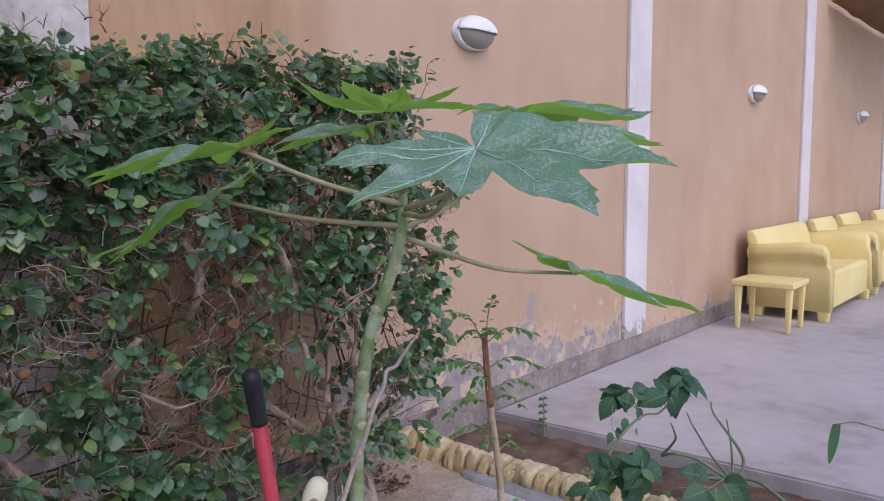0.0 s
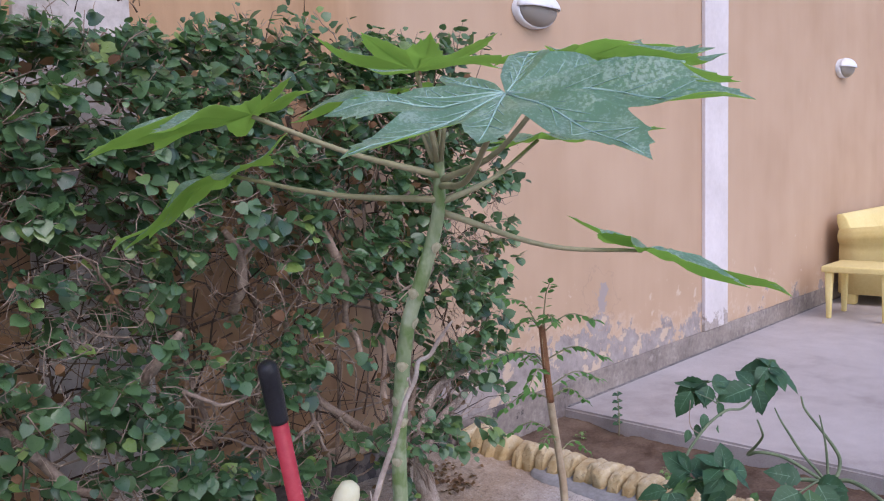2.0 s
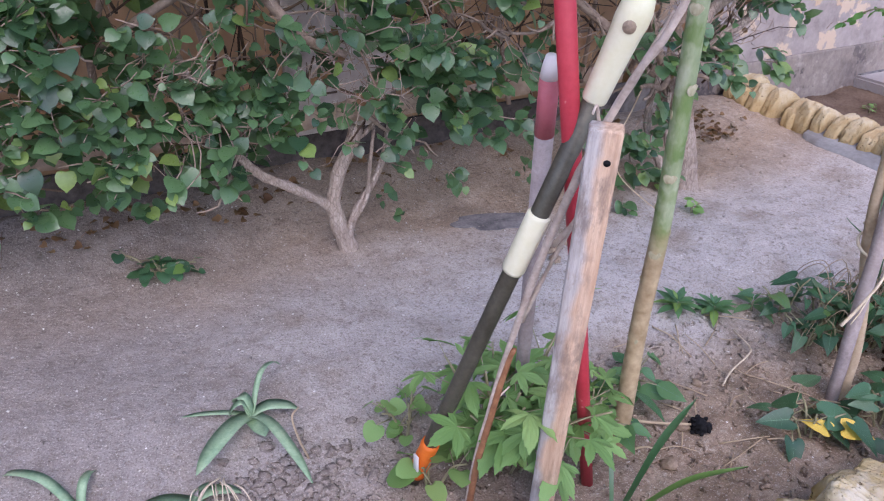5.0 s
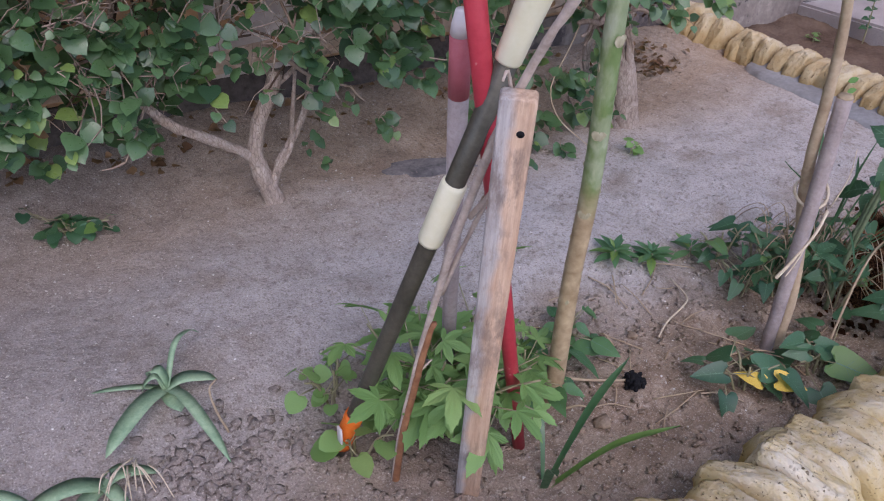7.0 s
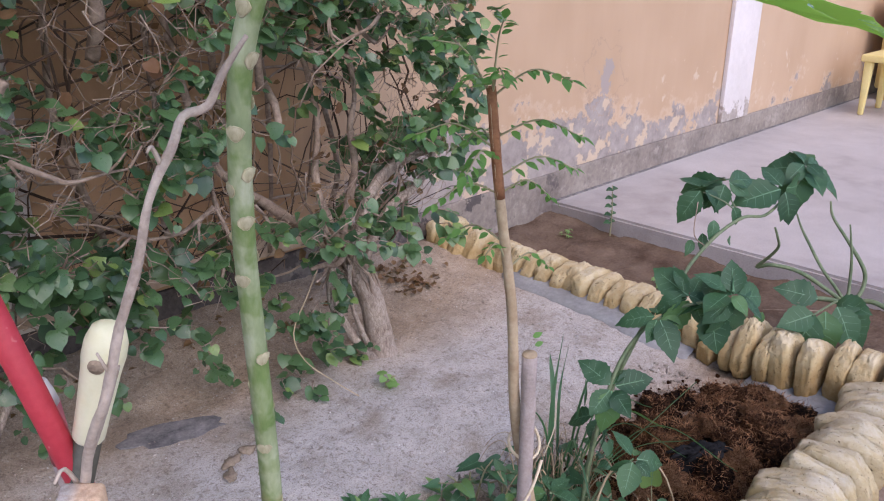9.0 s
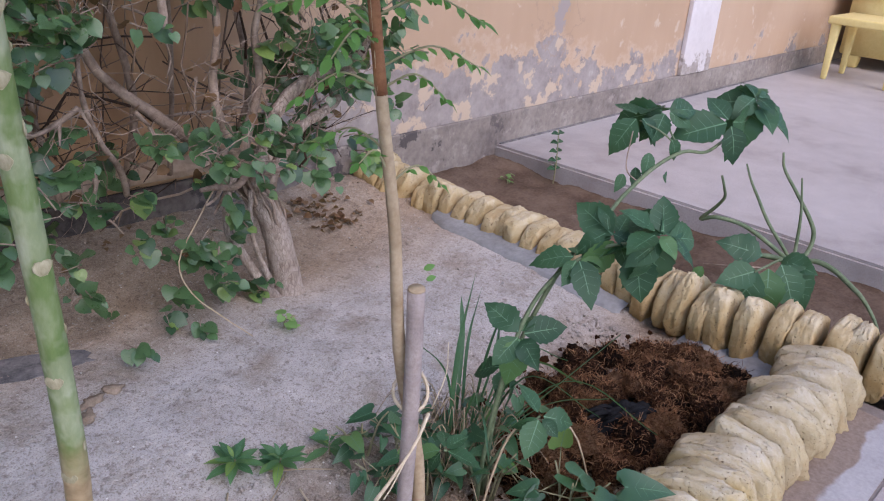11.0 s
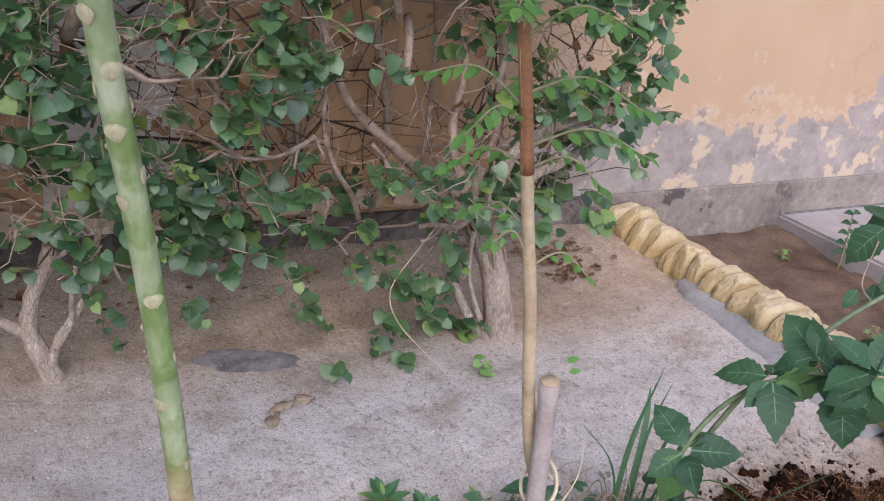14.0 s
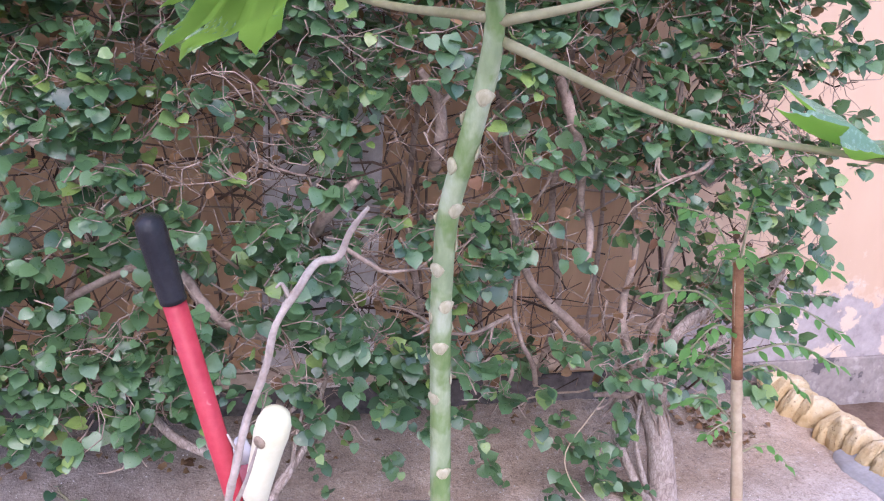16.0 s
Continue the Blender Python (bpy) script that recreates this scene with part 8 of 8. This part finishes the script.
    bits = [lump(1.0, 0.7, i + 3, (1, 1, 0.8), 2) for i in range(6)]
    for k in range(620):
        a, q = r.uniform(0, 6.28), math.sqrt(r.random()) * 1.45
        x, y = cx + wx * q * math.cos(a), cy + wy * q * math.sin(a)
        if y < 1.64 or x > 3.86:
            continue
        s = 0.002 + 0.010 * r.random() ** 2.2
        c = Vector((x, y, max(hgt(x, y), gz(x, y)) + s * 0.3)) - Vector(at)
        sh = bits[r.randrange(6)]
        so.add([Vector(p) * s + c for p in sh[0]], sh[1])
    part("crumb_scatter", so.mesh("crumb_scatter", M["peat"]), heap)["kind"] = "stuff"
    part("coir_fluff", fib.mesh("coir_fluff", M["fibre"]), heap, "frayed rusty coir fibres")["kind"] = "stuff"
    # crumpled black felt among the lumps
    bx, by = 3.37, 1.80
    z0 = hgt(bx, by)
    rag = []
    for j in range(19):
        for i in range(33):
            u, w = i / 32 - 0.5, j / 18 - 0.5
            x, y = bx + 0.20 * u + 0.03 * w, by + 0.12 * w - 0.07 * u
            crease = 0.012 * abs(math.sin(w * 16 + u * 5 + 3 * noise.noise(Vector((u * 4, w * 4, 0))))) * (1 - 1.4 * abs(u))
            rag.append((x - bx, y - by, 0.5 * (hgt(x, y) - z0) + 0.048 - 0.18 * (u * u + w * w) + crease + 0.030 * noise.noise(Vector((u * 5, w * 5, 3)))))
    fr = [(j * 33 + i, j * 33 + i + 1, (j + 1) * 33 + i + 1, (j + 1) * 33 + i) for j in range(18) for i in range(32)]
    ob = thing("black_rag", (bx, by, z0), "crumpled black felt rag lying on the coir heap", "rag")
    part("cloth", mesh("cloth", rag, fr, M["black"]), ob)
    for _ in range(13):
        u0, w0 = r.uniform(-0.06, 0.05), r.uniform(-0.045, 0.045)
        a = r.gauss(-0.5, 0.3)
        pts = [(u0 + t * 0.05 * math.cos(a), w0 + t * 0.05 * math.sin(a) + 0.006 * r.gauss(0, 1), 0.043 + 0.012 * (1 - t * t) + r.gauss(0, 0.004)) for t in (-1, -0.3, 0.4, 1)]
        part("fold", mesh("fold", *tube(pts, [0.003, 0.007, 0.0055, 0.002], 6, 3), M["black"]), ob)


make_peat()

# ---------------- edging, mortar and paving ----------------


def edging_stone(seed, key):
    """A rough, pitted slab of stone set on edge: long across the edging, narrow along it. Its foot is in z = 0."""
    r = random.Random(seed * 17 + 3)
    bm = bmesh.new()
    bmesh.ops.create_uvsphere(bm, u_segments=34, v_segments=24, radius=1.0)
    # corners struck off the outline of the slab
    cuts = []
    for _ in range(9):
        w = r.uniform(-0.5, 3.64)
        cuts.append((Vector((math.cos(w), 0, math.sin(w))), r.uniform(0.86, 1.04)))
    for v in bm.verts:
        x, y, z = v.co
        k = 0.50
        p = Vector((math.copysign(abs(x) ** k, x), math.copysign(abs(y) ** 0.90, y), math.copysign(abs(z) ** k, z)))
        q = p * 1.7 + Vector((seed * 5.1, seed * 2.3, seed))
        d = 1.0 + 0.11 * noise.noise(q) + 0.10 * noise.noise(q * 2.3)
        p = Vector((p.x * d, p.y * (0.8 + 0.2 * d), p.z * d))
        for n, o in cuts:
            e = p.dot(n) - o * 0.93 * (abs(n.x) ** 3 + abs(n.z) ** 3) ** 0.34
            if e > 0:
                p = p - n * e * 0.8
        d = 1.0 - 0.10 * abs(noise.noise(q * 2.6)) - 0.05 * abs(noise.noise(q * 5.5)) + 0.018 * noise.noise(q * 12)
        p = Vector((p.x * d, p.y * d * (1.03 - 0.07 * p.z + 0.10 * noise.noise(Vector((p.x * 2.2, p.z * 2.2, seed * 1.7)))), p.z * d))
        bend = 0.14 * noise.noise(Vector((p.x * 1.2, seed * 3.0, 0)))
        v.co = Vector((p.x * 0.124, p.y * 0.0352 + bend * 0.04, 0.066 + p.z * 0.094 - 0.010 * p.x))
    return bm_mesh("stone", bm, M[key])


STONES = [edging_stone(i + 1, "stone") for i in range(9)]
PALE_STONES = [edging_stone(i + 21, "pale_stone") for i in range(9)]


def make_edging():
    r = random.Random(66)
    a = thing("edging_cross", (4.0, 2.4, -0.06), "garden edging of cream rounded stones set on edge", "edging", "stone edgings", "structure")
    y, i = WALL_Y - 0.06, 0
    while y > 1.40:
        w = r.uniform(0.82, 1.12)
        top = r.uniform(1.02, 1.2)
        rise = ease(2.95, 3.36, y)
        m = pose(4.0 - 0.09 * rise + 0.07 * ease(1.68, 1.56, y) + r.gauss(0, 0.006), y, -0.052 + 0.065 * rise, r.gauss(0, 3), r.gauss(0, 3), r.gauss(0, 2.5)) @ Matrix.Diagonal((r.uniform(0.93, 1.04), 0.96 * w, top, 1))
        part("stone", STONES[i % 9 if i % 2 else (i * 5 + 2) % 9], a, at=Matrix.Translation((-4.0, -2.4, 0.06)) @ m)
        y -= 0.067 * w
        i += 1
    b = thing("edging_front", (2.6, 1.515, -0.08), "garden edging of cream rounded stones set on edge", "edging", "stone edgings", "structure")
    x = 3.905
    while x > 0.3:
        w = r.uniform(0.74, 1.08)
        m = pose(x, 1.508 + r.gauss(0, 0.006), -0.06, r.gauss(0, 3), r.gauss(0, 3), -90 + 14 + r.gauss(0, 2.5)) @ Matrix.Diagonal((r.uniform(0.93, 1.05), w, r.uniform(0.92, 1.1), 1))
        part("stone", PALE_STONES[(i * 4 + 1) % 9], b, at=Matrix.Translation((-2.6, -1.515, 0.08)) @ m)
        x -= 0.070 * w
        i += 1
    # mortar fillets along the feet of the stones
    for name, x0, x1, y0, y1 in (("mortar_fillet_1", 3.815, 3.93, 2.12, 2.95), ("mortar_fillet_2", 3.80, 3.95, 1.62, 1.92)):
        n = 40
        v, f = [], []
        for i in range(n + 1):
            yy = y0 + (y1 - y0) * i / n
            e = 0.018 * noise.noise(Vector((yy * 9, x0, 2))) + 0.012 * noise.noise(Vector((yy * 31, 1, 2)))
            fade = min(i, n - i) / 5
            xi = x0 + e + 0.05 * max(0, 1 - fade)
            base = gz(x0, yy, True)
            v += [(xi, yy, base - 0.02), (xi + 0.008, yy, base + 0.012), (x1 - 0.02, yy, base + 0.022 + 0.004 * noise.noise(Vector((yy * 20, 0, 0)))), (x1 + 0.03, yy, base + 0.05)]
        for i in range(n):
            for q in range(3):
                f.append((4 * i + q, 4 * i + q + 1, 4 * i + 5 + q, 4 * i + 4 + q))
        tagged(new(name, mesh(name, v, f, M["mortar"])), "rough grey mortar at the foot of the edging stones", "mortar", "", "structure")


make_edging()


def clip_poly(poly, nx, ny, c):
    """The part of a polygon where nx x + ny y is at most c."""
    out = []
    for k in range(len(poly)):
        p, q = poly[k], poly[(k + 1) % len(poly)]
        dp, dq = p[0] * nx + p[1] * ny - c, q[0] * nx + q[1] * ny - c
        if dp <= 0:
            out.append(p)
        if dp * dq < 0:
            u = dp / (dp - dq)
            out.append((p[0] + (q[0] - p[0]) * u, p[1] + (q[1] - p[1]) * u))
    return out


def make_paving():
    """Worn rectangular pavers laid slantwise in running bond, cut along the cement band."""
    r = random.Random(77)
    pav = thing("paving", (2.0, 0.5, -0.07), "worn pale grey rectangular pavers laid slantwise with sandy joints", "paving", "", "structure")
    wide, long_ = 0.1215, 0.232
    ca, sa = math.cos(radians(-43.5)), math.sin(radians(-43.5))
    for j in range(-16, 24):
        for i in range(-16, 18):
            u0 = long_ * (i + (0.5 if j % 2 else 0.0)) + 0.045
            w0 = wide * j + 0.004
            g, ch = 0.0045, 0.018
            box = [(g + ch, g), (long_ - g - ch, g), (long_ - g, g + ch), (long_ - g, wide - g - ch), (long_ - g - ch, wide - g), (g + ch, wide - g), (g, wide - g - ch), (g, g + ch)]
            poly = [(3.10 + (u0 + u) * ca - (w0 + w) * sa, 1.273 + (u0 + u) * sa + (w0 + w) * ca) for u, w in ((u + r.gauss(0, 0.0016), w + r.gauss(0, 0.0016)) for u, w in box)]
            for nx, ny, c in ((0, 1, 1.263), (0, -1, 0.55), (1, 0, 3.93), (-1, 0, 0.4)):
                poly = clip_poly(poly, nx, ny, c)
                if len(poly) < 3:
                    break
            if len(poly) < 3:
                continue
            sx, sy = sum(p[0] for p in poly) / len(poly), sum(p[1] for p in poly) / len(poly)
            n = len(poly)
            dz, tx, ty = r.uniform(-0.003, 0.003), r.gauss(0, 0.012), r.gauss(0, 0.012)
            v = [(0.955 * (x - sx), 0.955 * (y - sy), dz + 0.014 + tx * (x - sx) + ty * (y - sy)) for x, y in poly] + [(x - sx, y - sy, dz + 0.007) for x, y in poly] + [(x - sx, y - sy, -0.01) for x, y in poly]
            f = [tuple(range(n))] + [(k, n + k, n + (k + 1) % n, (k + 1) % n) for k in range(n)] + [(n + k, 2 * n + k, 2 * n + (k + 1) % n, n + (k + 1) % n) for k in range(n)]
            part("paver", mesh("paver", v, f, M["flag"], False), pav, at=pose(sx - 2.0, sy - 0.5, 0.0))


make_paving()


def make_border():
    """A cast band between the edging and the flagstones, cracked across in places."""
    r = random.Random(88)
    band = thing("paving_border", (2.0, 1.34, -0.07), "pale cement band with a brown mud stain beside the stones", "paving", "", "structure")
    x, k1 = 0.2, 0.0
    while x < 3.85:
        w = min(r.uniform(0.32, 0.55), 3.93 - x) if x < 2.6 else (3.052 - x if x < 3.0 else 3.93 - x)
        k0, k1 = k1, r.uniform(-0.03, 0.03)
        pts = [(x + 0.002 + k0, 1.270), (x + w - 0.002 + k1, 1.270), (x + w - 0.002 - k1, 1.43), (x + 0.002 - k0, 1.43)]
        v = [(px, py, 0.0135) for px, py in pts] + [(px, py, -0.02) for px, py in pts]
        f = [(0, 1, 2, 3)] + [((q + 1) % 4, 4 + (q + 1) % 4, 4 + q, q)[::-1] for q in range(4)]
        part("slab", mesh("slab", v, f, M["border"], False), band, at=pose(-2.0, -1.34, 0.0))
        x += w


make_border()
